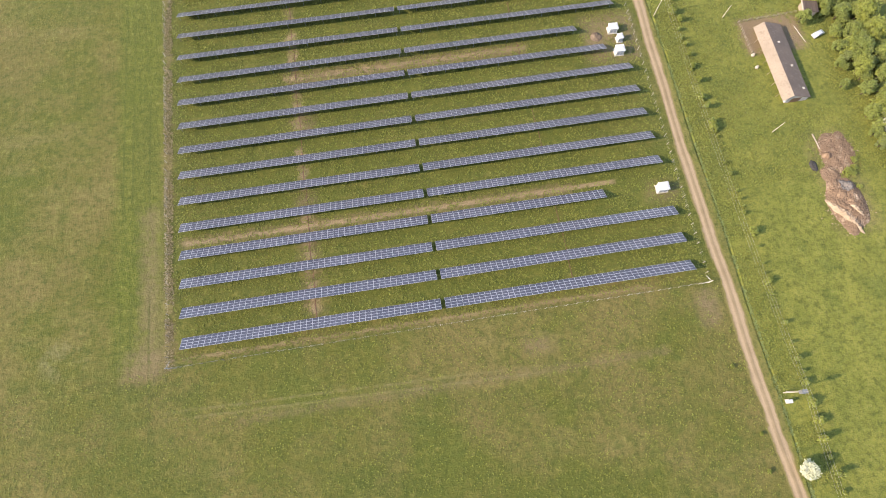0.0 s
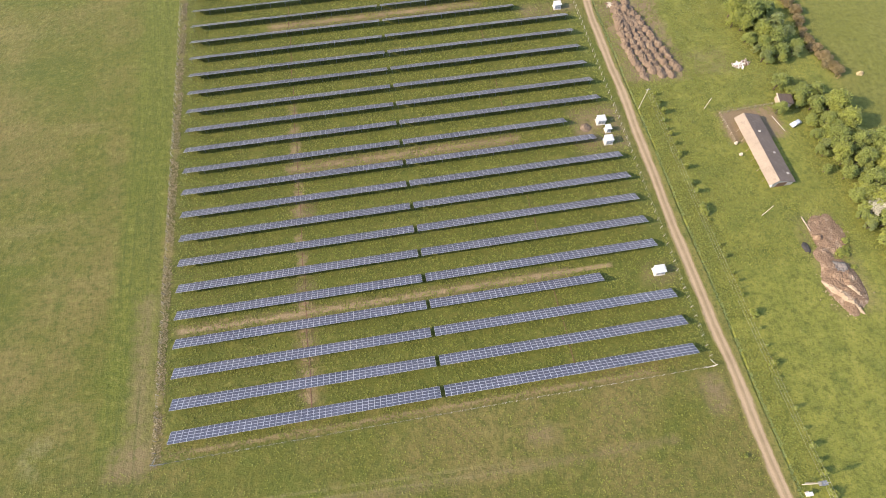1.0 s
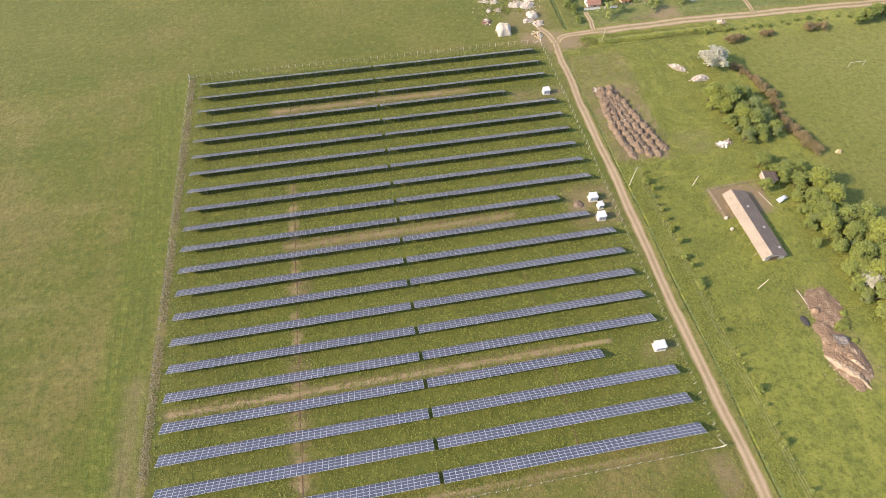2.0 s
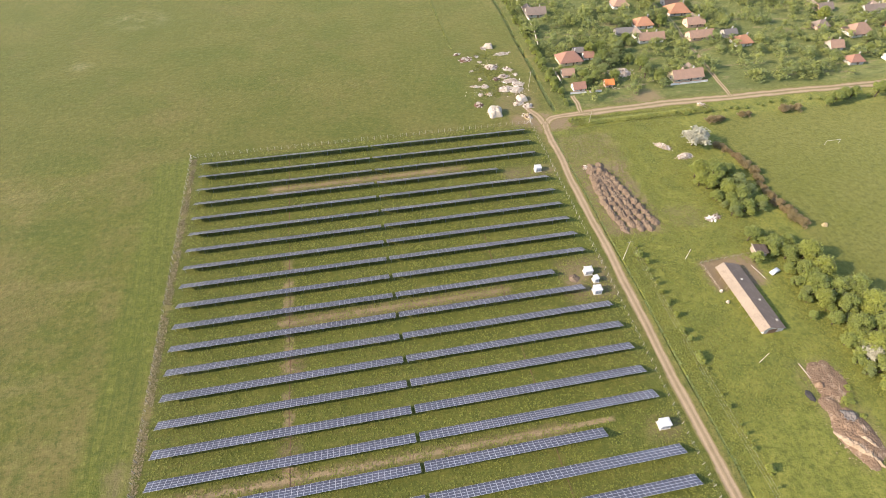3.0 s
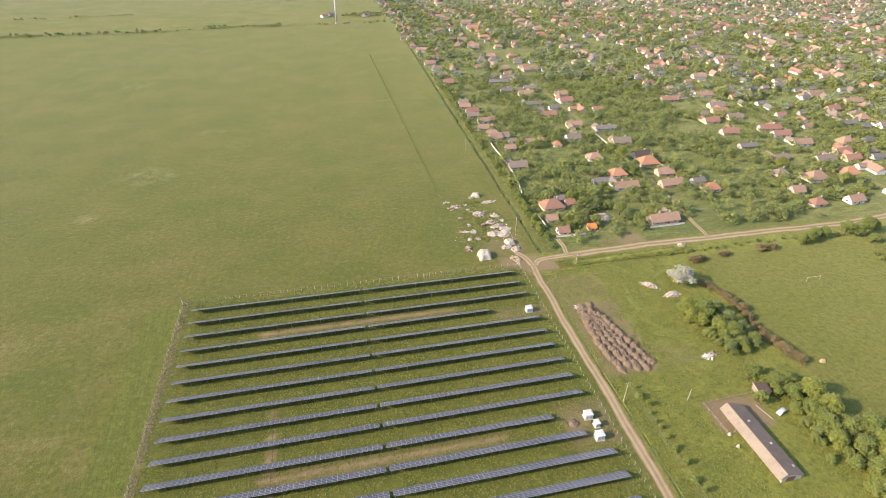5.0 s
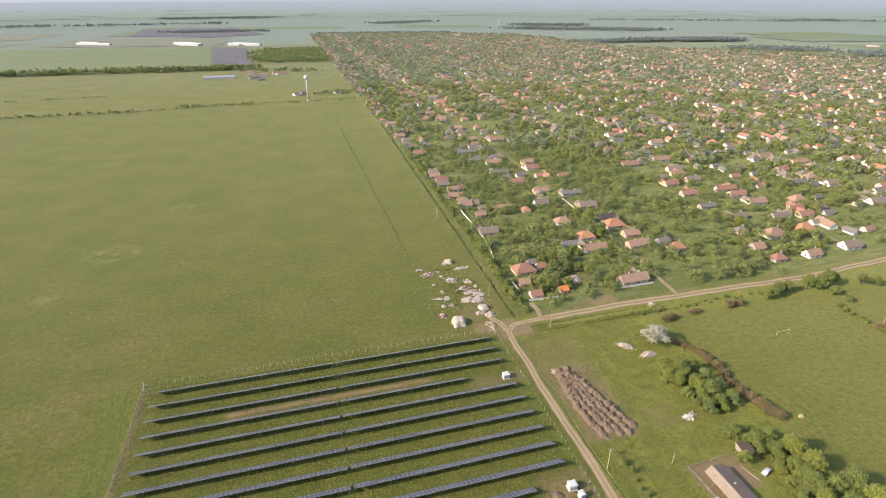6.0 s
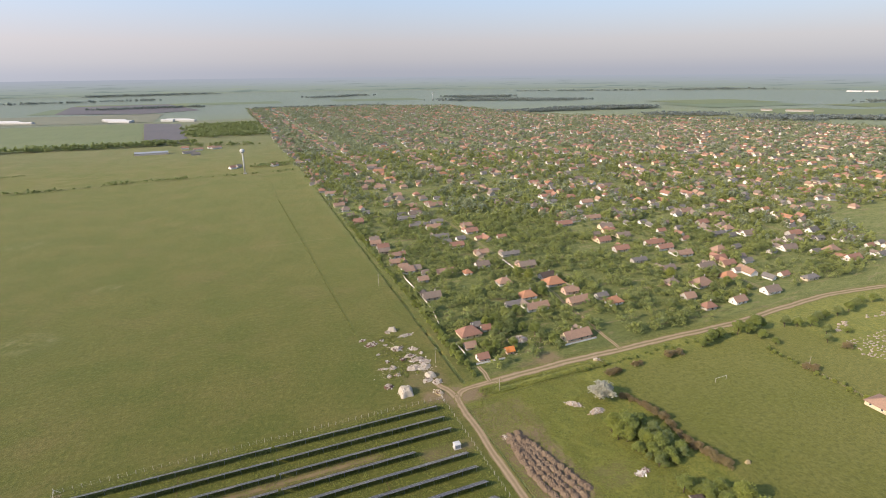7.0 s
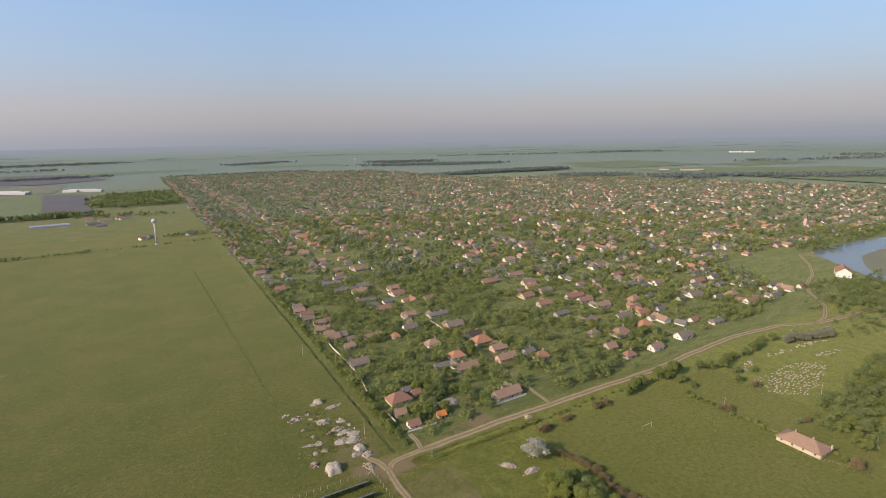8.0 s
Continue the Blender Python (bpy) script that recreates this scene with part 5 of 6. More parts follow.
def church(x, y, h):
    root = thing("church", "pale village church with a slender steeple", "church", pose(x, y, 0))
    part("nave", wall_shape("gab", 20, 9, 6, 4).mesh("nave", WALLS[1]), root)
    part("roof", roof_shape("gab", 20, 9, 6, 4).mesh("roof", ROOFS["brown"]), root)
    part("tower", Geo().box(-13.6, -9.8, -1.9, 1.9, -0.2, h * 0.66).mesh("tower", WALLS[3]), root)
    g = Geo()
    b = h * 0.66
    g.add([(-13.9, -2.2, b), (-9.5, -2.2, b), (-9.5, 2.2, b), (-13.9, 2.2, b), (-11.7, 0, h)], [(0, 1, 4), (1, 2, 4), (2, 3, 4), (3, 0, 4), (3, 2, 1, 0)])
    part("spire", g.mesh("spire", ROOFS["greybrown"]), root)


church(888.5, 384, 25)
church(902, 898, 26)


def water_tower(x, y):
    root = thing("water_tower", "white steel globe water tower on a slim shaft", "water tower", pose(x, y, 0))
    part("foot", Geo().tube((0, 0, -0.2), (0, 0, 1.2), 3.0, 2.4, 16).mesh("foot", M_CONCRETE), root)
    part("shaft", Geo().tube((0, 0, 1.2), (0, 0, 32), 1.15, 1.05, 16).mesh("shaft", M_KIOSK, smooth=True), root)
    part("globe", Geo().sphere((0, 0, 35), 3.6, 3.6, 3.5, 12, 20).mesh("globe", M_KIOSK, smooth=True), root)
    part("mast", Geo().tube((0, 0, 38.8), (0, 0, 41), 0.25, 0.1, 6).mesh("mast", M_STEEL), root)


water_tower(20.5, 850)
water_tower(1075, 2760)


def long_shed(x, y, lx, ly, h, wall, roof, label, turn=0, name="shed"):
    root = thing(name, label, name, pose(x, y, 0, 0, 0, turn), "farm sheds")
    part("wall", wall_shape("gab", lx, ly, h, ly * 0.18).mesh("wall", wall), root)
    part("roof", roof_shape("gab", lx, ly, h, ly * 0.18, 0.3).mesh("roof", roof), root)


M_BLUEROOF = surface("blue_grey_sheet", (0.33, 0.35, 0.38), (0.28, 0.30, 0.34), 0.2, 1.5, 0.6, 0.1)
long_shed(-136, 1143, 58, 12, 4, WALLS[2], M_BLUEROOF, "long blue-grey farm shed on the plain")
for x, y, w in ((-612, 2085, 125), (-640, 2140, 70), (-305, 1978, 70), (-312, 2010, 95), (-330, 2050, 80), (-165, 1962, 42), (-105, 1935, 52), (-135, 1975, 80)):
    long_shed(x, y, w, 14, 5, M_KIOSK, M_KIOSK, "long white poultry shed on the plain", -27)
for k, (x, y, w) in enumerate(((-80, 1205, 14), (-57, 1100, 16), (-54, 1170, 18), (-30, 1190, 12), (-70, 1130, 22), (-20, 1180, 20), (4, 905, 10), (14, 915, 8), (70, 905, 12))):
    house("gab", x, y, w, 8, ("red", "grey", "brown")[k % 3], (0, 2, 0)[k % 3], 3, 2.4, 5 * k, False, 0, "farmhouse")
for x, y, w in ((1906, 1290, 105), (1850, 1375, 45), (666, 2190, 60)):
    long_shed(x, y, w * 0.8, 15, 5, WALLS[2], M_TAN, "large pale industrial hall beyond the village", -46, "hall")
long_shed(3745, 2225, 80, 18, 6, M_KIOSK, M_KIOSK, "long white poultry shed on the plain", -61)
long_shed(3785, 2150, 70, 18, 6, M_KIOSK, M_KIOSK, "long white poultry shed on the plain", -61)
long_shed(614, 456, 34, 8, 3.2, WALLS[1], ROOFS["brown"], "long cream walled hall with a brown roof", -36, "hall")

# ---- lake, graveyard, playing field ----


def flat(name, points, z, mat, label, category, kind="structure"):
    g = Geo().add([(x, y, z) for x, y in points], [tuple(range(len(points)))])
    ob = tagged(new(name, g.mesh(name, mat)), label, category, kind=kind)
    if ob.data.polygons[0].normal.z < 0:
        ob.data.flip_normals()
    return ob


def lake():
    shore = smooth_line([(681, 262), (698, 284), (722, 298), (776, 304), (856, 299), (897, 291), (948, 288), (1080, 282), (1200, 270), (1180, 150), (980, 40), (760, 60), (640, 120), (616, 165), (626, 190), (640, 209), (660, 236), (681, 262)], 5)
    flat("water", shore[:-1], 0.10, M_WATER, "calm blue-grey lake reflecting the sky", "water")
    tongue = smooth_line([(734, 253), (770, 258), (811, 258), (860, 250), (900, 238), (860, 205), (800, 190), (700, 185), (655, 197), (678, 225), (734, 253)], 5)
    flat("ground", tongue[:-1], 0.22, FIELDS[3], "reedy yellow-green spit in the lake", "ground")


lake()


def goal(x, y, turn):
    root = thing("football_goal", "pale metal football goal frame on the grass", "goal", pose(x, y, 0, 0, 0, turn))
    part("post", Geo().tube((-3.66, 0, -0.1), (-3.66, 0, 2.44), 0.08, n=8).mesh("post", M_CONCRETE), root)
    part("post", Geo().tube((3.66, 0, -0.1), (3.66, 0, 2.44), 0.08, n=8).mesh("post", M_CONCRETE), root)
    part("crossbar", Geo().tube((-3.76, 0, 2.44), (3.76, 0, 2.44), 0.08, n=8).mesh("crossbar", M_CONCRETE), root)


goal(211.6, 137.7, 0)


def grave_proto():
    root = thing("grave", "pale stone grave with a headstone in the graveyard", "grave", pose(0, 0, 0), "graves of the graveyard")
    g = Geo().box(-1.1, 1.1, -0.55, 0.55, -0.1, 0.35)
    part("slab", g.mesh("slab", M_GRAVE), root)
    part("headstone", Geo().box(-1.25, -1.05, -0.45, 0.45, -0.1, 0.9).mesh("headstone", M_HEADSTONE), root)
    return root


proto = grave_proto()
# crooked close rows on the open slope, then the older graves along the hedge
for row in range(14):
    for k in range(24):
        x, y = 299 + k * 2.9 + row * 0.8, 111.5 + row * 2.15 + k * 0.3 + 0.8 * math.sin(k * 0.7)
        inside = y < 140.5 - 0.25 * max(0, x - 350) and y > 125 - 0.7 * (x - 300) and y > 110 + 0.3 * max(0, x - 318) and x < 369
        if inside and rnd.random() < 0.75:
            place(proto, x + rnd.uniform(-0.8, 0.8), y + rnd.uniform(-0.5, 0.5), rnd.uniform(0.45, 0.85), rnd.uniform(-0.5, 0.5))
for x0, x1, y0, y1, count in ((318, 342, 150, 157, 16), (352, 424, 156, 148, 24), (381, 406, 138, 133, 14)):
    for k in range(count):
        t = rnd.random()
        place(proto, x0 + (x1 - x0) * t, y0 + (y1 - y0) * t + rnd.uniform(-2, 2), rnd.uniform(0.7, 1.1), rnd.uniform(-0.3, 0.3))
drop(proto)


def hurdle(points, label):
    root = thing("hurdle_fence", label, "fence", None, "field fences")
    pts = []
    for a, b in zip(points, points[1:]):
        n = max(1, int(math.dist(a, b) / 3))
        pts += [(a[0] + (b[0] - a[0]) * k / n, a[1] + (b[1] - a[1]) * k / n) for k in range(n)]
    pts.append(points[-1])
    for x, y in pts:
        part("post", Geo().tube((x, y, -0.1), (x, y, 1.3), 0.07, n=5).mesh("post", M_WOOD), root)
    for z in (0.6, 1.15):
        g = Geo()
        g.path([Vector((*a, z)) for a in pts], 0.045, 4)
        part("rail", g.mesh("rail", M_WOOD), root)


hurdle([(113.6, 69), (113.2, 81.5), (134, 82.5)], "rough brown hurdle fence round the barnyard")
hurdle([(262, 66), (253, 84), (262, 102), (263, 130)], "pale worn rail fence along the playing field")

# ---- heaps and dumps ----


def spoil():
    """Five lines of tipped soil, load beside load, that widen towards the south."""
    rng = random.Random(12)
    for c in range(5):
        for r in range(13):
            t = r / 12
            left = 92.6 - 3.4 * min(1, t * 1.6) + 6.0 * max(0, t - 0.6)
            right = 98.8 + 9.6 * t
            x = left + (right - left) * (c + 0.5) / 5 + rng.uniform(-0.3, 0.3)
            y = 140.5 - 37.0 * t + 1.6 * math.sin(c * 1.9) + rng.uniform(-0.6, 0.6)
            heap("soil_heap", rng.uniform(2.0, 2.5), rng.uniform(2.7, 3.2), rng.uniform(0.9, 1.4), 200 + c * 17 + r * 1.3, M_SOIL, "load of brown soil tipped in a line of heaps", "soil heap",
                 pose(x, y, 0, 0, 0, rng.uniform(8, 24)), 0.30, 1.3, 0.1, "tipped soil heaps")


spoil()
heap("soil_heap", 3.0, 2.6, 2.0, 3, M_SOIL, "higher tip of dumped brown soil", "soil heap", pose(97.0, 138.0, 0))
heap("rubble_heap", 7.2, 9.0, 0.5, 8, M_RUBBLE, "trampled heap of reddish clay and rubble", "rubble heap", pose(128.0, 30.2, 0, 0, 0, -12), 0.26, 0.9, 0.5)
heap("rubble_heap", 3.8, 4.2, 0.5, 18, M_RUBBLE, "low spread of reddish clay between two heaps", "rubble heap", pose(123.4, 23.0, 0, 0, 0, 5), 0.2, 0.9, 0.5)
heap("rubble_heap", 7.2, 12.0, 1.1, 9, M_RUBBLE, "rough heap of brown rubble on the pasture", "rubble heap", pose(125.0, 13.0, 0, 0, 0, 3), 0.34, 0.9, 0.3)
heap("plaster_heap", 1.9, 8.2, 1.4, 10, M_CREAM, "long ridge of pale plaster rubble", "rubble heap", pose(122.8, 9.0, 0, 0, 0, 36), 0.24, 1.1, 0.2)
heap("plaster_heap", 1.2, 5.0, 1.4, 13, M_CREAM, "second ridge of pale plaster rubble", "rubble heap", pose(126.2, 10.5, 0, 0, 0, 30), 0.2, 1.1, 0.2)
heap("soil_heap", 1.7, 1.7, 1.3, 11, M_RUBBLE, "small steep mound of reddish soil on the rubble", "soil heap", pose(124.4, 29.1, 0), 0.2, 0.5)
# black shade beside the rubble, put in as a low dark heap; then real ash
heap("ash_heap", 1.5, 2.6, 0.5, 19, M_HOLLOW_SHADE, "low black heap standing for a shaded hollow by the rubble", "ash heap", pose(119.4, 26.4, 0), 0.2, 1.0, 0.3)
heap("ash_heap", 3.4, 3.6, 1.25, 23, M_ASH_GREY, "grey spread of ash on the brown rubble", "ash heap", pose(126.2, 18.0, 0), 0.25, 1.2, 0.5)


def jumble(root, rx, ry, h, count, seed, mats, size=(0.2, 0.7)):
    """Boards, sheets and lumps lying all ways over a heap."""
    rng = random.Random(seed)
    g = Geo()
    for k in range(count):
        a, d = rng.uniform(0, math.tau), min(1.25, abs(rng.gauss(0, 0.55)))
        m = Matrix.Translation((rx * d * math.cos(a), ry * d * math.sin(a), max(0.05, h * (1 - d * d)) + rng.uniform(0, 0.18)))
        m = m @ Matrix.Rotation(rng.uniform(0, math.tau), 4, "Z") @ Matrix.Rotation(rng.gauss(0, 0.35), 4, "X") @ Matrix.Rotation(rng.gauss(0, 0.35), 4, "Y")
        lx, ly, lz = rng.uniform(*size), rng.uniform(*size) * 0.6, rng.uniform(0.02, 0.14)
        j = [rng.uniform(0.7, 1.1) for _ in range(8)]
        c = [(-lx, -ly, 0), (lx, -ly, 0), (lx, ly, 0), (-lx, ly, 0), (-lx, -ly, lz), (lx, -ly, lz), (lx, ly, lz), (-lx, ly, lz)]
        g.add([tuple(m @ Vector((p[0] * q, p[1] * q, p[2]))) for p, q in zip(c, j)], [(3, 2, 1, 0), (4, 5, 6, 7), (0, 1, 5, 4), (1, 2, 6, 5), (2, 3, 7, 6), (3, 0, 4, 7)], rng.randrange(len(mats)))
    part("loose_scrap", g.mesh("loose_scrap", *mats), root, "tumbled boards, sheets and lumps", "stuff")


pile = heap("scrap_pile", 2.6, 1.9, 0.5, 14, M_JUNK, "pile of bright white scrap on the grass", "scrap pile", pose(129.8, 102.6, 0), 0.2, 1.6, 0.3)
jumble(pile, 2.2, 1.6, 0.5, 90, 1, (M_WHITE, M_WHITE, M_WHITE, M_JUNK))
pile = heap("scrap_pile", 2.0, 1.8, 0.5, 15, M_JUNK, "brown scrap beside the white pile", "scrap pile", pose(132.8, 103.4, 0), 0.2, 1.5, 0.3)
jumble(pile, 1.6, 1.5, 0.5, 60, 2, (M_JUNK, M_RUST, M_SHEET), (0.15, 0.5))
pile = heap("scrap_pile", 4.8, 2.1, 1.2, 16, M_JUNK, "pale heap of rubbish in the pasture", "scrap pile", pose(132.6, 150.0, 0, 0, 0, -42), 0.25, 1.6, 0.3)
jumble(pile, 4.0, 1.8, 1.1, 150, 3, (M_SHEET, M_SHEET, M_CREAM, M_WHITE), (0.2, 0.6))
pile = heap("scrap_pile", 4.8, 2.4, 1.2, 17, M_JUNK, "pale heap of rubbish in front of a bush", "scrap pile", pose(139.0, 141.6, 0, 0, 0, 8), 0.25, 1.6, 0.3)
jumble(pile, 4.0, 2.0, 1.1, 150, 4, (M_SHEET, M_SHEET, M_CREAM, M_WHITE), (0.2, 0.6))
for k, (x, y, rx, ry, h, mat, label) in enumerate((
        (63.0, 189.5, 3.6, 4.125, 3.4, M_SHEET, "tall rounded stack under a dirty white sheet"), (76.3, 255.0, 2.6, 2.125, 2.4, M_SHEET, "boxy pile under a pale sheet"),
        (72.8, 254.1, 1.5, 1.25, 1.2, M_SHEET, "low end of the sheeted pile"), (60.0, 243.0, 3, 2.375, 0.8, M_RUST, "low dark rusty heap of boards"),
        (56.1, 249.5, 1.6, 1, 0.6, M_RUST, "low dark heap of scrap"), (81.5, 246.0, 3.9, 1.375, 0.9, M_SHEET, "long low spread of pale sheets"),
        (66.8, 245.3, 0.7, 0.75, 0.7, M_WHITE, "small white bundle"), (67.5, 238.9, 0.8, 0.625, 0.5, M_SHEET, "small pale bundle"),
        (71.9, 232.7, 2.9, 2.75, 1.7, M_SHEET, "ragged heap of pale scrap"), (60.6, 230.2, 0.7, 0.625, 0.4, M_SHEET, "small pale bundle"),
        (80.6, 228.8, 2.2, 1.5, 0.8, M_SHEET, "low heap of pale sheets"), (71.6, 219.8, 1.3, 1.375, 1.6, M_RUST, "brown stack like a small hut"),
        (76.2, 222.1, 2.4, 1.5, 1.4, M_SHEET, "pale sheeted heap beside a brown stack"), (83.2, 223.1, 1, 0.875, 0.7, M_SHEET, "small pale bundle"),
        (79.0, 217.3, 3.6, 1.75, 1.2, M_JUNK, "mixed heap of pale and brown scrap"), (81.8, 213.7, 2.6, 2, 1.2, M_SHEET, "heap of pale sheets"),
        (74.3, 210.1, 3.2, 2.5, 1.5, M_SHEET, "broad heap of white sheets and scrap"), (79.5, 208.5, 3.4, 2.125, 1.4, M_SHEET, "broad heap of pale scrap"),
        (64.0, 214.1, 2, 1.625, 1, M_SHEET, "heap of crumpled white sheets"), (59.1, 214.8, 3, 0.625, 0.4, M_STRAW, "thin strewn line of pale scrap"),
        (63.2, 221.1, 0.6, 1.125, 1, M_CONCRETE, "small upright pale block"), (60.1, 206.7, 1.2, 1.125, 0.9, M_STRAW, "small brown straw heap"),
        (64.1, 206.5, 1.4, 1.125, 0.9, M_STRAW, "small brown straw heap"), (56.9, 198.1, 2, 1.875, 1.4, M_RUST, "brown crate heap"),
        (79.7, 199.3, 2.6, 2.875, 2.3, M_SHEET, "pointed heap under white sheets"), (76.8, 196.0, 2.4, 1.625, 1.1, M_SHEET, "low pale heap"),
        (81.0, 192.9, 2.3, 2, 1.3, M_SHEET, "flat heap of pale sheets"), (78.2, 183.8, 2, 2.25, 1.4, M_STRAW, "straw heap at the bend"),
        (168.3, 178.4, 2.2, 1.6, 1.1, M_STRAW, "pale straw heap by the lane"), (92.0, 141.6, 1.4, 1.0, 0.6, M_CREAM, "small pale stone heap"),
        (95.2, 140.4, 1.6, 1.2, 0.7, M_CREAM, "small pale stone heap"))):
    pile = heap("dump_heap", rx * (1.2 if h > 2 else 1.45), ry * (1.2 if h > 2 else 1.45), h * (0.85 if h > 2 else 0.6), 40 + k * 1.7, mat, label + " on the meadow", "dump heap", pose(x, y, 0, 0, 0, rnd.uniform(-14, 14)), 0.22, 0.55 if h > 2 else 2.1, 1.3 if h > 2 else 0.25, "dumped heaps")
    jumble(pile, rx * (1.15 if h < 2 else 0.85), ry * (1.2 if h < 2 else 0.85), h * (0.45 if h < 2 else 0.75), int(30 * rx), k, (M_SHEET, M_SHEET, M_WHITE, M_JUNK, M_RUST) if h < 2 else (mat, mat, M_JUNK), (0.25, 0.85))


def scraps(name, spots, count, seed, mat, label):
    """Loose scraps strewn about."""
    rng = random.Random(seed)
    g = Geo()
    for k in range(count):
        cx, cy, r = rng.choice(spots)
        x, y, s = cx + rng.gauss(0, r), cy + rng.gauss(0, r), rng.uniform(0.12, 0.45)
        z = rng.uniform(0.05, 0.35)
        q = [(x + rng.uniform(-s, s), y + rng.uniform(-s, s), z * rng.random()) for _ in range(4)]
        g.add(q + [(x, y, z + 0.15)], [(0, 1, 4), (1, 2, 4), (2, 3, 4), (3, 0, 4), (0, 3, 2, 1)])
    thing(name, label, "scraps", None, kind="stuff", mesh=g.mesh(name, mat))


scraps("scraps", [(74, 216, 6), (72, 234, 6), (80, 206, 3), (60, 208, 4)], 260, 5, M_SHEET, "loose pale scraps strewn round the dumped heaps")
scraps("rubble_scraps", [(124.5, 13, 3), (122.5, 10, 2.4), (128, 30, 2.6)], 900, 6, M_CREAM, "loose pale rubble on the reddish heaps")
scraps("yard_scraps", [(135, 218, 3), (143, 216, 4), (150, 208, 4), (130, 205, 3)], 260, 8, M_SHEET, "scrap metal and sheets in a garden yard")
yard = heap("scrap_pile", 6.5, 5, 1.8, 21, M_JUNK, "grey scrap heap in a garden yard", "scrap pile", pose(141, 215, 0), 0.3, 1.5, 0.3)
jumble(yard, 5.5, 4.2, 1.4, 180, 77, (M_GREY, M_SHEET, M_JUNK, M_RUST), (0.3, 1.0))

# ---- vegetation ----
PROTOS = {
    "tree": [tree_proto("tree", 1, 4.2, 10.0, 2.2, 1, 2900, 0.36, M_LEAF, "broad green tree in full leaf", group="trees of the belt"),
             tree_proto("tree", 2, 3.6, 9.0, 1.6, 1, 2600, 0.35, M_LEAF, "round green tree in full leaf", group="trees of the belt"),
             tree_proto("tree", 3, 4.8, 11.5, 2.6, 1, 3300, 0.37, M_LEAF_LIGHT, "large yellow-green tree in young leaf", group="trees of the belt"),
             tree_proto("tree", 4, 3.8, 10.5, 2.0, 1, 2800, 0.36, M_LEAF_DARK, "dark green tree in dense leaf", group="trees of the belt")],
    "bush": [tree_proto("bush", 11, 1.6, 2.6, 0.2, 1, 500, 0.26, M_LEAF, "green leafy bush on rough grass", "bush", "bushes"), tree_proto("bush", 12, 1.8, 2.4, 0.1, 1, 520, 0.26, M_LEAF_LIGHT, "yellow-green leafy bush on rough grass", "bush", "bushes")],
    "red": [tree_proto("bush", 13, 2.4, 3.4, 0.2, 1, 800, 0.28, M_LEAF_RED, "reddish-brown leafy bush on rough grass", "bush", "reddish bushes")],
    "white": [tree_proto("bush", 16, 2.6, 5.6, 0.3, 1, 1300, 0.26, M_ELDER, "tall bush covered in white blossom beside the track", "bush")],
    "silver": [tree_proto("tree", 14, 4.6, 8.0, 0.8, 1, 2400, 0.34, M_BLOSSOM, "pale tree covered in white blossom", "tree", "blossoming trees"), tree_proto("tree", 15, 3.4, 7.0, 0.8, 1, 1600, 0.36, M_LEAF_GREY, "silvery leaved tree beside the pasture", "tree", "silvery trees")],
}
# tree belt east of the barn, denser towards its middle
belt = [
    (137.5, 89, 0, 0.85), (133.5, 78.5, 1, 0.75), (149.5, 84, 1, 0.85), (146, 78, 0, 0.8), (152, 76.5, 2, 1), (147, 70.5, 1, 0.9), (153, 68.5, 2, 1.1), (146.5, 63, 0, 1),
    (152.5, 60.5, 1, 1.1), (158.8, 59, 0, 1.15), (144.5, 56.5, 2, 0.85), (150.5, 53, 0, 1), (157.5, 51, 2, 1.1), (143.5, 48.5, 1, 0.85), (149, 45, 0, 1), (156, 43.5, 1, 1.15),
    (142, 40.5, 1, 0.8), (148, 37, 2, 0.95), (155, 36, 0, 1.1), (140.8, 33.5, 1, 0.7), (146, 29.5, 0, 0.9), (153, 28.5, 2, 1), (139.5, 59.5, 1, 0.5), (142.5, 72.5, 1, 0.6),
    (143, 24, 1, 0.7), (150, 21.5, 0, 0.95), (158, 21, 1, 1), (136, 127.5, 2, 0.95), (140.5, 123, 0, 1.05), (146, 124, 0, 1), (143, 116.5, 1, 1), (148.5, 117.5, 3, 1), (146, 110.5, 0, 0.95),
    (151, 111.5, 3, 0.9), (141.5, 109.5, 0, 0.75), (137.5, 119.5, 2, 0.75), (152.5, 105.5, 0, 0.7), (145.5, 104, 1, 0.85), (140.5, 104, 0, 0.7), (136.5, 113, 1, 0.7), (151, 126.5, 1, 0.75),
    (135, 122, 2, 0.7), (144, 129.5, 2, 0.7), (144, 84, 0, 0.7), (141, 66, 1, 0.6), (138, 52, 1, 0.5),
]
fill = random.Random(71)
while len(belt) < 175:
    x, y = fill.uniform(137, 160), fill.uniform(12, 130)
    far_side = 143.5 + (93 - y) * 1.5 if y > 87 else min(159.5, 152.5 + (87 - y) * 0.27)
    if 90 < y < 101 or (y > 100 and not 133 < x < 152) or (y < 90 and not 139 < x < far_side) or (abs(x - 138) < 5 and abs(y - 73) < 6):
        continue
    belt.append((x, y, fill.choice((0, 0, 1, 1, 2, 2, 3)), fill.uniform(0.34, 0.66)))
for x, y, k, s in belt:
    place(PROTOS["tree"][k], x, y, s * rnd.uniform(0.78, 0.95), rnd.uniform(0, 6.28), tall=rnd.uniform(0.85, 1.05))
red_spots = [(205, 166, 1.1), (209, 166.5, 0.9), (213, 166, 1.0), (182, 165.5, 0.9), (186, 166, 0.7), (164, 163.5, 1.1), (168, 164, 1.0), (171, 164.5, 0.7), (262, 129, 1.0), (264, 126, 1.1), (287, 98, 0.8), (262, 66, 1.5), (303, 134, 1.2)]
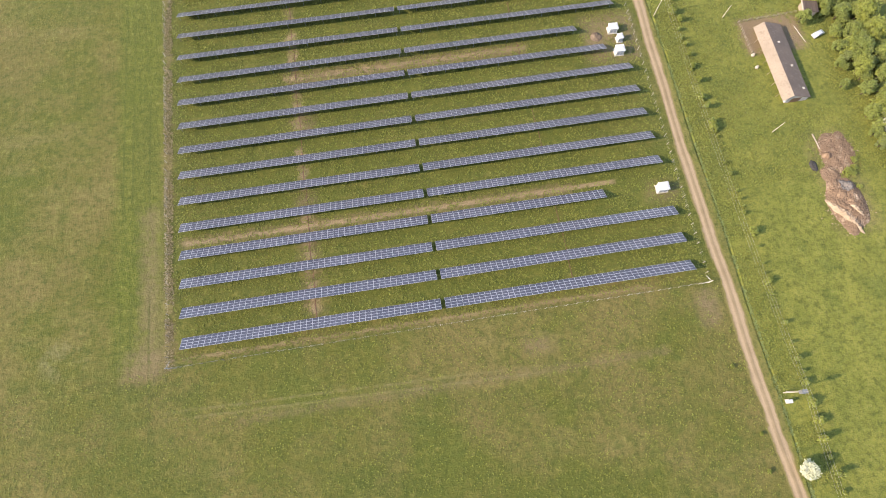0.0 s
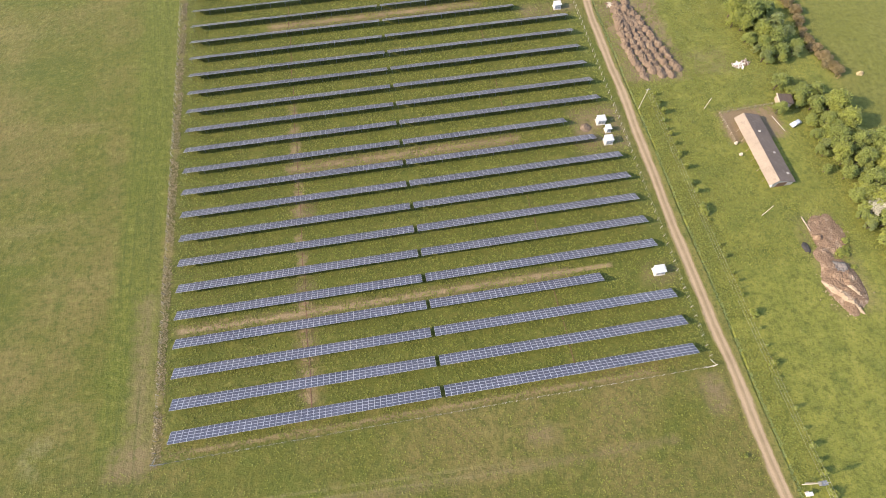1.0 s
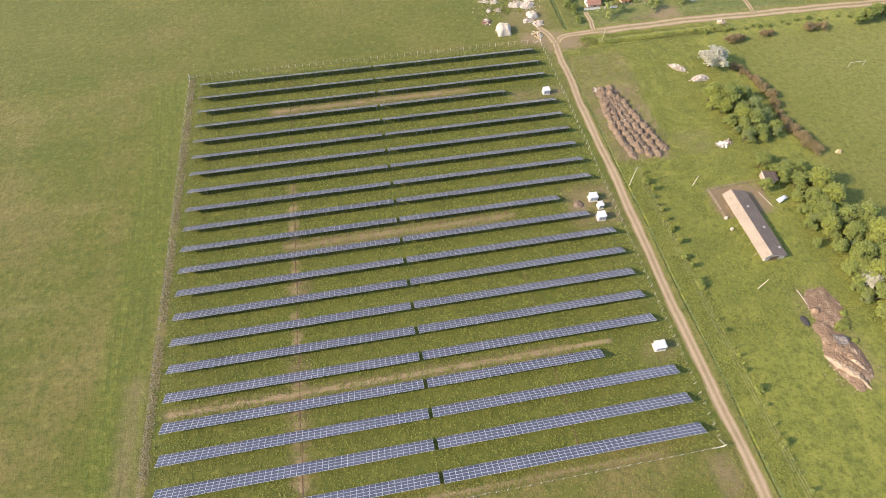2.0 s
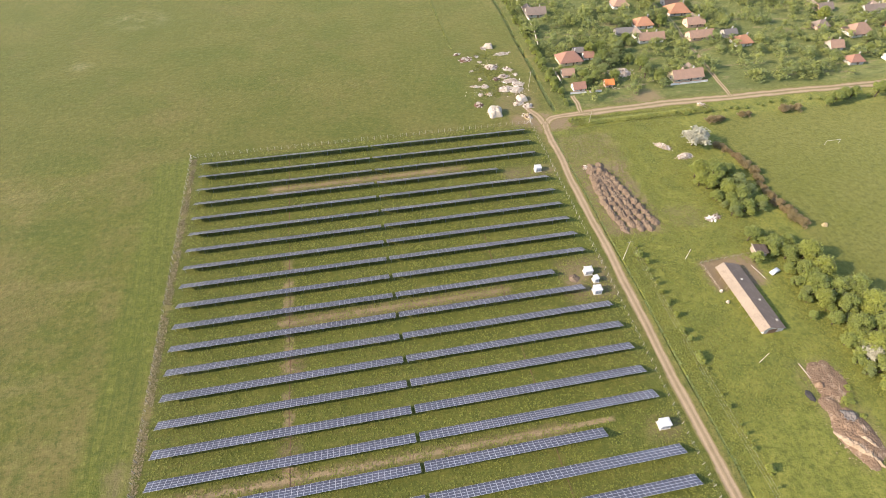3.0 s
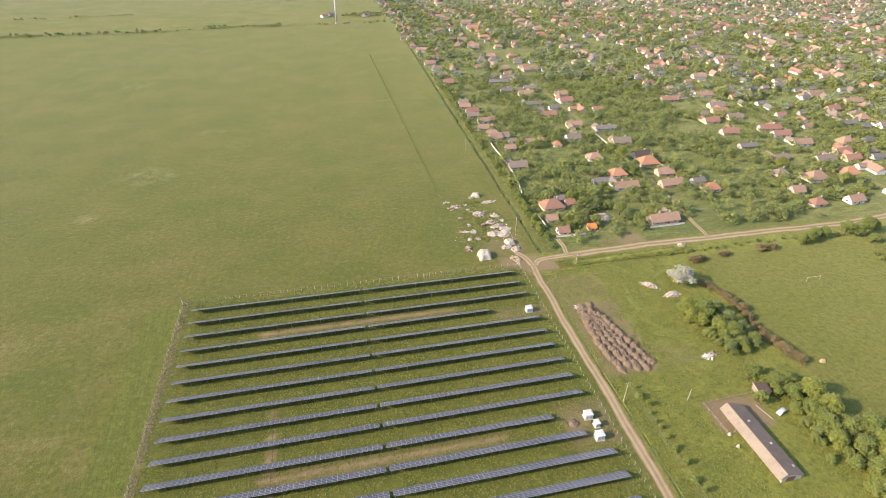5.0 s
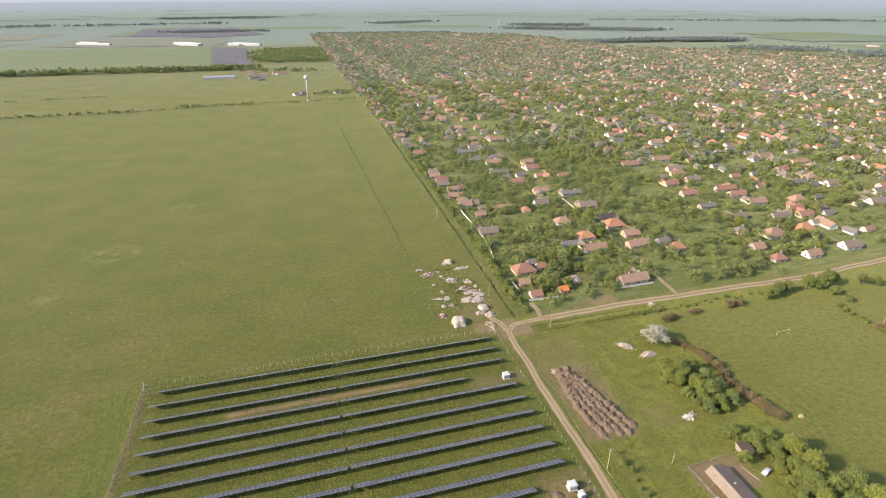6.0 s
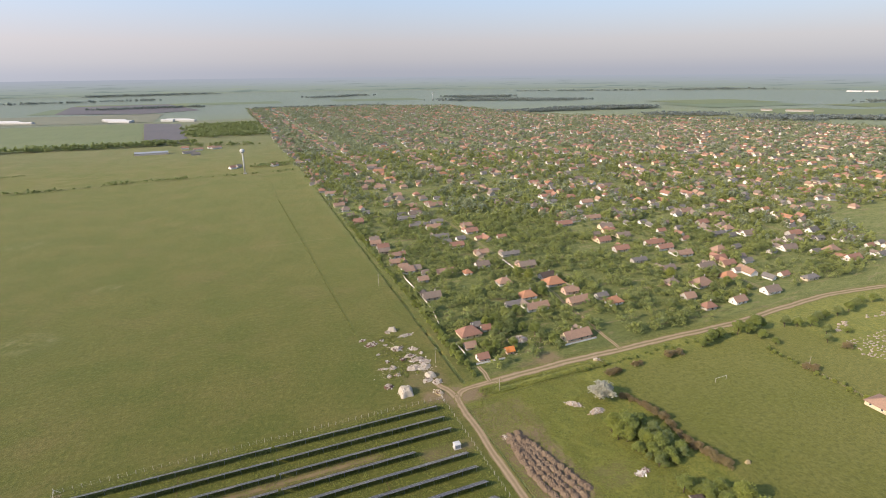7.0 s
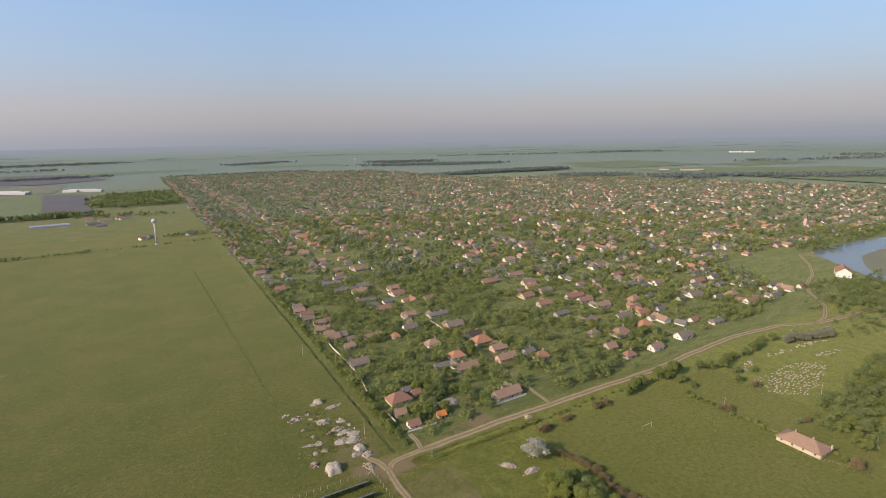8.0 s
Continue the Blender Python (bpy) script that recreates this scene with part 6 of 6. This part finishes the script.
for (x0, y0), (x1, y1), n in (((155.5, 147), (159.5, 141.5), 4), ((159.5, 141.5), (162.5, 128.5), 7), ((162.5, 128.5), (161.0, 113), 7), ((160.0, 112), (160.6, 105), 6), ((160.6, 105), (164.5, 92), 10)):
    red_spots += [(x0 + (x1 - x0) * k / n + rnd.gauss(0, 0.7), y0 + (y1 - y0) * k / n + rnd.gauss(0, 0.5), rnd.uniform(0.6, 1.0)) for k in range(n)]
for x, y, s in red_spots:
    place(PROTOS["red"][0], x, y, s, rnd.uniform(0, 6.28))
place(PROTOS["silver"][0], 146.5, 148.5, 1.4, 0.3, tall=0.8)
place(PROTOS["silver"][0], 151.0, 151.0, 0.8, 1.3, tall=0.8)
place(PROTOS["white"][0], 85.3, -55.6, 1.0, 0.3)
place(PROTOS["silver"][0], 146.0, 35.0, 0.75, 0.3)
for x, y, sc in ((128.6, 23.0, 0.9), (130.2, 22.2, 0.7), (131.4, 24.0, 0.6), (130.6, 17.6, 0.55), (132.0, 26.4, 0.7)):
    place(PROTOS["bush"][1], x, y, sc, rnd.uniform(0, 6.28), tall=0.6)
# row of bushes and saplings along the pasture fence
y = -75.0
while y < 96:
    x = 92.6 + 1.3 * noise.noise((y * 0.05, 3, 0)) + rnd.uniform(-0.5, 0.5)
    s = rnd.choice((0.25, 0.3, 0.35, 0.45, 0.6))
    place(PROTOS["bush"][rnd.randint(0, 1)], x, y, s, rnd.uniform(0, 6.28), tall=rnd.uniform(1.3, 2.6))
    y += rnd.uniform(2.0, 6.0)
for x, y, s in ((92.0, 44.3, 0.95), (93.2, 8.8, 0.85), (91.6, 55.0, 0.8), (92.4, 66.8, 0.7), (91.8, 88.5, 0.9), (93.4, -45.0, 0.8), (93.0, -40.2, 0.75), (81.5 - 4.5, -46, 0.35), (75, -28, 0.35), (76, -55, 0.4)):
    place(PROTOS["bush"][1], x, y, s, rnd.uniform(0, 6.28), tall=1.2)
# south side of the lane, and round the graveyard
for x, y, k, s in ((236, 168, 1, 0.9), (242, 170.5, 0, 0.95), (248, 171, 1, 0.85), (231, 167, 1, 0.7), (262, 170, 0, 1.0), (268, 168, 1, 1.0), (275, 170, 0, 1.05), (270, 161, 1, 0.8), (271, 153, 1, 0.6), (282, 170, 1, 0.8),
                    (296, 166, 3, 0.8), (303, 163, 1, 0.8), (311, 160, 0, 0.75), (320, 163, 3, 0.8), (330, 164, 1, 0.7), (340, 163, 3, 0.75), (352, 164, 0, 0.8), (362, 166, 3, 0.8), (374, 170, 1, 0.8), (384, 168, 0, 0.8), (310, 150, 3, 0.6), (322, 146, 1, 0.5), (300, 143, 3, 0.55),
                    (296, 77, 3, 1.0), (300, 84, 0, 0.8), (305, 91, 1, 0.8), (290, 84, 0, 0.7), (286, 76, 1, 0.6), (281, 70, 0, 0.7), (333, 81, 0, 0.9), (342, 92, 3, 0.9), (349, 104, 1, 0.9), (356, 100, 0, 0.9), (365, 107, 3, 0.9), (372, 98, 0, 1.0), (380, 104, 1, 0.9), (344, 80, 1, 0.9), (355, 84, 0, 0.9), (366, 88, 3, 0.9), (330, 70, 0, 0.8), (342, 66, 1, 0.8), (318, 66, 3, 0.8), (390, 112, 0, 0.8), (400, 100, 3, 0.8), (338, 99, 0, 0.7), (385, 92, 0, 0.9), (377, 82, 1, 0.9), (318, 84, 1, 0.55), (324, 60, 0, 0.9)):
    place(PROTOS["tree"][k], x, y, s * rnd.uniform(0.85, 1.1), rnd.uniform(0, 6.28), tall=rnd.uniform(0.75, 0.95))
for x, y, k, s_ in ((118, 213, 1, 0.7), (122, 208, 0, 0.75), (116.5, 206, 1, 0.6), (128, 213, 3, 0.8), (133, 208, 0, 0.7), (156, 203, 0, 0.75), (151, 208, 3, 0.85), (152, 216, 0, 0.9), (148, 223, 1, 0.8), (141, 227, 3, 0.8),
                    (133, 226, 0, 0.9), (128, 221, 3, 0.75), (156, 203, 1, 0.6), (130, 236, 2, 0.7), (137, 238, 0, 0.8), (147, 236, 3, 0.8), (101, 200, 1, 0.5), (100.5, 210, 0, 0.5), (101, 218, 1, 0.6), (100, 228, 0, 0.6), (100, 244, 1, 0.6), (181, 268, 3, 0.9),
                    (186, 262, 0, 0.9), (191, 270, 3, 0.9), (214, 262, 0, 0.7), (212, 243, 3, 0.6), (156, 246, 0, 0.7), (160, 266, 3, 0.7), (192, 290, 2, 0.9), (190, 300, 0, 0.9), (213, 283, 3, 0.8), (300, 222, 3, 0.8), (318, 226, 0, 0.8), (322, 240, 3, 0.9), (292, 212, 0, 0.6), (312, 208, 2, 0.6), (290, 252, 2, 0.9), (326, 214, 1, 0.6)):
    place(PROTOS["tree"][k], x, y, s_, rnd.uniform(0, 6.28), tall=0.9)
for k in range(14):
    place(PROTOS["silver"][1], 386 + k * 3.3 + rnd.uniform(-2, 2), 162 - k * 1.0 + rnd.uniform(-3, 3), rnd.uniform(0.7, 1.15), rnd.uniform(0, 6.28))
for k in range(22):
    place(PROTOS["bush"][k % 2], 262 + rnd.uniform(-1.5, 1.5) + (3 if k > 14 else 0), 150 - k * 3.9, rnd.uniform(0.5, 1.1), rnd.uniform(0, 6.28))
for k in range(24):
    place(PROTOS["bush"][0], 150 + k * 5 + rnd.uniform(-2, 2), 172.5 + rnd.uniform(-2, 2), rnd.uniform(0.4, 0.9), rnd.uniform(0, 6.28))
for k in range(90):
    yy = 190 + k * 3.4
    place(PROTOS["bush"][k % 2], 99.0 + 0.020 * (yy - 187) + rnd.uniform(-1.2, 1.6), yy, rnd.uniform(0.7, 1.4), rnd.uniform(0, 6.28))
for k in range(70):
    x, y = rnd.uniform(137, 158), rnd.uniform(14, 90)
    if x > 137 + max(0, (70 - y)) * 0.05 and abs(x - 137.8) > 4:
        place(PROTOS["bush"][k % 2], x, y, rnd.uniform(0.7, 1.7), rnd.uniform(0, 6.28), tall=1.2)
for group in PROTOS.values():
    for p in group:
        drop(p)


def crown_template(seed, count, size, radius, height, hearts):
    rng = np.random.default_rng(seed)
    v, f = leaf_cloud(rng, crown_blobs(rng, radius, height, height * 0.08, 9, 5), count, size, hearts, 0.3)
    return v


def scatter_trees(name, spots, templates, mat, label, seed):
    """Many crowns in one mesh: spots are (x, y, scale)."""
    rng = np.random.default_rng(seed)
    out = []
    for x, y, s in spots:
        t = templates[rng.integers(len(templates))]
        a = rng.uniform(0, math.tau)
        ca, sa = math.cos(a) * s, math.sin(a) * s
        p = np.empty_like(t)
        p[:, 0] = t[:, 0] * ca - t[:, 1] * sa + x
        p[:, 1] = t[:, 0] * sa + t[:, 1] * ca + y
        p[:, 2] = t[:, 2] * s * rng.uniform(0.8, 1.15)
        out.append(p)
    v = np.concatenate(out)
    thing(name, label, "trees", None, kind="stuff", mesh=array_mesh(name, v, np.arange(len(v)).reshape(-1, 4), mat))


house_spots = [(x, y, w, h) for x, y, w, h in taken] + [(x, y, lx / 2, 3.2) for x, y, lx, d in plots]
buckets = {}
for x, y, w, h in house_spots:
    buckets.setdefault((int(x // 30), int(y // 30)), []).append((x, y, w, h))


def clear_of_houses(x, y, r):
    for i in (-1, 0, 1):
        for j in (-1, 0, 1):
            for a, b, w, h in buckets.get((int(x // 30) + i, int(y // 30) + j), ()):
                if abs(x - a) < w + r * 0.55 and -h - r * 0.95 < y - b < h + r * 0.35:
                    return False
    return all(abs(x - s) > 4 + r * 0.6 for s in STREETS[1:]) and all(abs(y - c) > 6 for c in (620, 1010))


near_t = [crown_template(200 + k, 128, 0.40, 3.6, 5.8, 2) for k in range(6)]
mid_t = [crown_template(220 + k, 40, 0.85, 3.6, 6.4, 3) for k in range(6)]
far_t = [crown_template(240 + k, 18, 1.4, 4.6, 6.4, 2) for k in range(6)]
near_s, near_dark, mid_s, mid_dark, far_s = [], [], [], [], []
rt = random.Random(9)
for k in range(105000):
    x, y = rt.uniform(100, 1720), rt.uniform(190, 2450)
    d = math.hypot(x, y)
    keep = 0.72 if d < 520 else (0.60 if d < 1000 else 0.26)
    if rt.random() > keep:
        continue
    if not inside_village(x, y):
        continue
    dens = noise.noise((x * 0.012, y * 0.035, 1.0)) + 0.35 * noise.noise((x * 0.05, y * 0.05, 4.0))
    if dens < (-0.30 if d < 520 else -0.26):
        continue
    if 158 < x < 185 and y < 197:
        continue
    s = rt.uniform(0.40, 1.30) if d < 520 else rt.uniform(0.55, 1.45)
    if not clear_of_houses(x, y, 2.6 * s if d < 520 else 2.7):
        continue
    if d < 520:
        (near_dark if rt.random() < 0.4 else near_s).append((x, y, s))
    elif d < 1000:
        (mid_dark if rt.random() < 0.4 else mid_s).append((x, y, s))
    else:
        far_s.append((x, y, rt.uniform(0.7, 1.45)))
# extra thickets over the nearest gardens
for k in range(6500):
    x, y = rt.uniform(102, 520), rt.uniform(190, 520)
    if inside_village(x, y) and noise.noise((x * 0.014, y * 0.04, 1.0)) + 0.3 * noise.noise((x * 0.06, y * 0.06, 8.0)) > -0.2:
        s = rt.uniform(0.25, 0.85)
        if clear_of_houses(x, y, 2.4 * s):
            (near_dark if rt.random() < 0.35 else near_s).append((x, y, s))
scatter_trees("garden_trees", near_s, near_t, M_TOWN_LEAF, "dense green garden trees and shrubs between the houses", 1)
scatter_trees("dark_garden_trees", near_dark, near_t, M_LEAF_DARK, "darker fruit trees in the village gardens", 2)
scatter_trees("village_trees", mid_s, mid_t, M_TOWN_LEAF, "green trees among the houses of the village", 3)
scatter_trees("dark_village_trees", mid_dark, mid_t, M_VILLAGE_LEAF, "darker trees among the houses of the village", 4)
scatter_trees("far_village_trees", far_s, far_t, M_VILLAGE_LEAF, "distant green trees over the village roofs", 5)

# woods, hedges and tree lines of the plain


def strip(x0, y0, x1, y1, wide, n, s0, s1):
    out = []
    for k in range(n):
        t = rt.random()
        out.append((x0 + (x1 - x0) * t + rt.gauss(0, wide * 0.35), y0 + (y1 - y0) * t + rt.uniform(-wide / 2, wide / 2), rt.uniform(s0, s1)))
    return out


grove = strip(296, 78, 420, 98, 44, 300, 0.5, 1.15) + strip(430, 150, 500, 120, 20, 30, 0.4, 0.8) + strip(500, 165, 640, 180, 60, 260, 0.7, 1.3) + strip(530, 220, 620, 205, 24, 60, 0.6, 1.0)
scatter_trees("grove_trees", grove, near_t, M_LEAF_DARK, "olive-green grove of young trees beside the graveyard", 8)
woods = strip(-900, 1300, -73, 1285, 34, 520, 1.1, 1.8) + [(x, y, sc) for x, y, sc in strip(10, 1395, 0, 1740, 30, 620, 1.0, 1.6) for x in (x + rt.uniform(-92, 92),)] + strip(-90, 1250, 60, 1215, 40, 60, 0.6, 1.1)
woods += strip(25, 905, 90, 915, 25, 40, 0.5, 0.9) + strip(-175, 836, -60, 838, 8, 34, 0.35, 0.8) + strip(-60, 838, 90, 843, 6, 24, 0.25, 0.6) + strip(-520, 812, -222, 818, 7, 120, 0.35, 0.8) + strip(-222, 818, -130, 836, 5, 22, 0.2, 0.45) + strip(-460, 950, -290, 970, 5, 40, 0.25, 0.5)
woods += strip(720, 305, 1040, 330, 30, 190, 0.6, 1.2) + strip(660, 190, 700, 160, 30, 40, 0.6, 1.0)
scatter_trees("hedges", woods, far_t, M_LEAF_DARK, "dark tree belts and hedges at the edge of the plain", 6)
far = strip(1128, 2640, 1700, 2330, 150, 620, 1.3, 2.0) + strip(985, 1765, 1160, 1745, 70, 190, 1.2, 1.8) + strip(1160, 1760, 1600, 1695, 75, 480, 1.6, 2.3) + strip(1370, 1440, 1550, 1300, 90, 220, 1.1, 1.7)
far += strip(1560, 1190, 1640, 1060, 120, 260, 1.2, 1.8) + strip(1700, 1085, 1810, 985, 60, 170, 1.3, 1.9) + strip(1800, 975, 2080, 700, 110, 420, 1.3, 2.0) + strip(1210, 1450, 1560, 1000, 30, 150, 0.6, 1.0)
far += strip(1250, 2950, 1600, 2800, 90, 200, 1.5, 2.3) + strip(2300, 4400, 2700, 4200, 160, 160, 2, 3) + strip(-800, 4250, -50, 4400, 120, 260, 1.6, 2.6) + strip(-520, 2700, -80, 2720, 60, 140, 1.2, 2.0) + strip(150, 2480, 700, 2450, 60, 240, 0.8, 1.4)
far += strip(3300, 3100, 4100, 2500, 140, 260, 1.8, 2.8) + strip(2000, 3500, 3300, 2900, 60, 160, 1.6, 2.4) + strip(500, 3300, 900, 3450, 80, 120, 1.6, 2.4) + strip(2600, 1500, 4200, 900, 80, 260, 1.5, 2.4) + strip(-1500, 3300, -300, 3500, 60, 160, 1.6, 2.4) + strip(3600, 1500, 4500, 700, 100, 200, 1.6, 2.6)
far = [p for p in far if math.hypot(p[0], p[1]) < 4600]
# the woods' blue is haze carried by their leaf material
scatter_trees("far_woods", far, far_t, M_FAR_LEAF, "distant woods on the plain, paled and blued with haze", 7)

# ---- tufts of weeds ----


def weeds(name, count, area, mat, label, seed, skip=None, size=(0.10, 0.24), drift=0.0, z=0.0):
    """Small tufts of upright leaf blades, thicker in patches."""
    rng = np.random.default_rng(seed)
    x0, x1, y0, y1 = area
    xy = rng.uniform((x0, y0), (x1, y1), (count * 3, 2))
    dens = np.array([noise.noise((x * 0.13, y * 0.13, seed)) + 0.6 * noise.noise((x * 0.4, y * 0.4, seed)) for x, y in xy])
    xy = xy[dens > -0.22][:count]
    if skip:
        xy = xy[~skip(xy[:, 0], xy[:, 1])]
    xy[:, 0] += drift * (xy[:, 1] - y0)
    n = len(xy)
    out = []
    for k in range(4):
        a, s = rng.uniform(0, math.tau, n), rng.uniform(*size, n)
        tilt = rng.uniform(0.75, 1.35, n)
        d = np.stack([np.cos(a), np.sin(a), np.zeros(n)], 1)
        up = d * np.sin(tilt)[:, None] + np.array((0, 0, 1.0)) * np.cos(tilt)[:, None]
        side = np.stack([-np.sin(a), np.cos(a), np.zeros(n)], 1)
        c = np.concatenate([xy, np.full((n, 1), z)], 1) + d * (s * rng.uniform(0, 0.8, n))[:, None]
        s = s[:, None]
        out.append(np.stack([c - side * s * 0.35, c + side * s * 0.35, c + up * s * 1.5 + side * s * 0.55, c + up * s * 1.5 - side * s * 0.55], 1))
    v = np.concatenate(out).reshape(-1, 3)
    thing(name, label, "weeds", None, kind="stuff", mesh=array_mesh(name, v, np.arange(len(v)).reshape(-1, 4), mat))


BARNYARD = lambda x, y: (x > 113) & (x < 133) & (y > 46) & (y < 82)
weeds("weeds", 42000, (-76, 77, -3, 178), M_WEED, "yellow-green weeds growing between the panel rows", 3)
weeds("broad_weeds", 4000, (-76, 77, -3, 178), M_WEED, "broad-leaved weeds growing between the panel rows", 4, None, (0.14, 0.28))
weeds("pasture_weeds", 17000, (86, 150, 22, 172), M_WEED, "bright weeds over the rough pasture", 5, BARNYARD, (0.10, 0.24))
weeds("verge_weeds", 3500, (86, 94, -90, 100), M_WEED, "rough weeds along the pasture fence", 15, None, (0.12, 0.28))
weeds("pasture_tufts", 3000, (86, 150, 22, 172), M_WEED, "tall tufts over the rough pasture", 7, BARNYARD, (0.15, 0.32))
weeds("lane_verge_weeds", 2600, (96, 170, 172.0, 178.0), M_WEED, "thick weeds along the bank of the lane", 16, None, (0.12, 0.30), 0.02, 0.5)
weeds("meadow_weeds", 20000, (-140, 79, -120, -5), M_WEED, "low grass tufts in the foreground meadow", 6, None, (0.08, 0.2))
weeds("dump_weeds", 9000, (52, 88, 190, 258), M_WEED, "weeds round the dumped heaps", 8, lambda x, y: ((x - 70 - 0.12 * (y - 224)) / 13) ** 2 + ((y - 224) / 32) ** 2 > 0.35 + 0.5 * np.sin(x * 0.9) * np.sin(y * 0.7) + 0.3 * np.sin(y * 0.31), (0.15, 0.34))
weeds("deep_ditch_weeds", 9000, (91.7, 94.3, 187, 700), M_LEAF_DARK, "dark reeds in the deep ditch", 12, None, (0.2, 0.45), 0.022, -0.5)
weeds("furrow_weeds", 700, (54.0, 55.0, 256, 640), M_WEED, "low weeds in a furrow beside the footpath", 17, None, (0.12, 0.30), -0.0133)
weeds("ditch_weeds", 1800, (85.0, 85.8, -90, 170), M_LEAF_DARK, "dark weeds along the roadside ditch", 9, None, (0.10, 0.24))
weeds("fence_weeds", 2200, (-78.6, -76.0, -5, 178), M_STRAW_LEAF, "dry stalks along the fence", 10, None, (0.10, 0.24))

# ---- fields of the plain ----
rf = random.Random(21)


def field(name, pts, z, mat, label):
    flat(name, pts, z, mat, label, "field")


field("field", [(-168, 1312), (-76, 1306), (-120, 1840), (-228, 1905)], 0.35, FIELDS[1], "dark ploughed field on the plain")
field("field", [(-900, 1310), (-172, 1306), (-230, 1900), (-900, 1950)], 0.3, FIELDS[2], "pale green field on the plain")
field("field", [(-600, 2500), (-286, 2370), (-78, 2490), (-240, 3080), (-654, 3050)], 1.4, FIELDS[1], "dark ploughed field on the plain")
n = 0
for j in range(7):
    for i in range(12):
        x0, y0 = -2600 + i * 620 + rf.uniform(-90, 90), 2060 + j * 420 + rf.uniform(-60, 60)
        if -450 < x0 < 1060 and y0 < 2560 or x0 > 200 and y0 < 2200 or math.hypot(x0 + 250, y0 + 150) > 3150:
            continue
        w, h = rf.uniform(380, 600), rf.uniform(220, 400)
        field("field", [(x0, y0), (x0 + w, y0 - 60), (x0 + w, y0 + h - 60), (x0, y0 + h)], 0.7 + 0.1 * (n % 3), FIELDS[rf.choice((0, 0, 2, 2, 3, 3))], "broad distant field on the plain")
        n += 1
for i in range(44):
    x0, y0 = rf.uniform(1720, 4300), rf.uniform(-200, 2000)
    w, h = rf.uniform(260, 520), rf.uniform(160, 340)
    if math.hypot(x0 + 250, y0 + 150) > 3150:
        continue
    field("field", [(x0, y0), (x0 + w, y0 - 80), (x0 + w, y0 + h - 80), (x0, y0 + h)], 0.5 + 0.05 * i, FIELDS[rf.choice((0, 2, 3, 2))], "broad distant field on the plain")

# ---- the hazy distance of the plain ----


def distance_material():
    """Haze of the far plain painted as a glow: paler upwards, with faint long streaks."""
    g = Nodes("painted_haze")
    s = g.split(g.position())
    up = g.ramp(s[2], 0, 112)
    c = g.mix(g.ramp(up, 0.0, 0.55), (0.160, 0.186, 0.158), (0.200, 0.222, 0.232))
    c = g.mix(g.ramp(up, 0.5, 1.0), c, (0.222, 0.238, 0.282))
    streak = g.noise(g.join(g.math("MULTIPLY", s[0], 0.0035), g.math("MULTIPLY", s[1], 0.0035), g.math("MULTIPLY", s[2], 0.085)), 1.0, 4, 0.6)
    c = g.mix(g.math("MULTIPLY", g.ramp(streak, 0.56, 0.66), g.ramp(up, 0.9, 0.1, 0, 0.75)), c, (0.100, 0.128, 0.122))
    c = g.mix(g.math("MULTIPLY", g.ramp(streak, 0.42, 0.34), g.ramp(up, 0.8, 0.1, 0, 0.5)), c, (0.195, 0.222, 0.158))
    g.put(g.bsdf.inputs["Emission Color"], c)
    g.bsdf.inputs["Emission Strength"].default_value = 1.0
    return g.done((0.0, 0.0, 0.0), 1.0, 0, 0.0)


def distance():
    # an added ring wall that glows in the haze colours
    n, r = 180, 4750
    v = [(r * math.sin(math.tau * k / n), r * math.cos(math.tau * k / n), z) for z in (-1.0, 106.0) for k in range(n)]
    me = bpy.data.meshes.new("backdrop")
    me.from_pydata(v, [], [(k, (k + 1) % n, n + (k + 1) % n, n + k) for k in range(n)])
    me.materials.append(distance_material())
    tagged(new("backdrop", me), "pale glowing backdrop painted with haze and faint far woods", "backdrop", kind="structure")


distance()

# ---- the modules of the nearest rows, one by one ----
for i, x0, columns in SINGLES:
    solar_table(i, x0, columns, True)
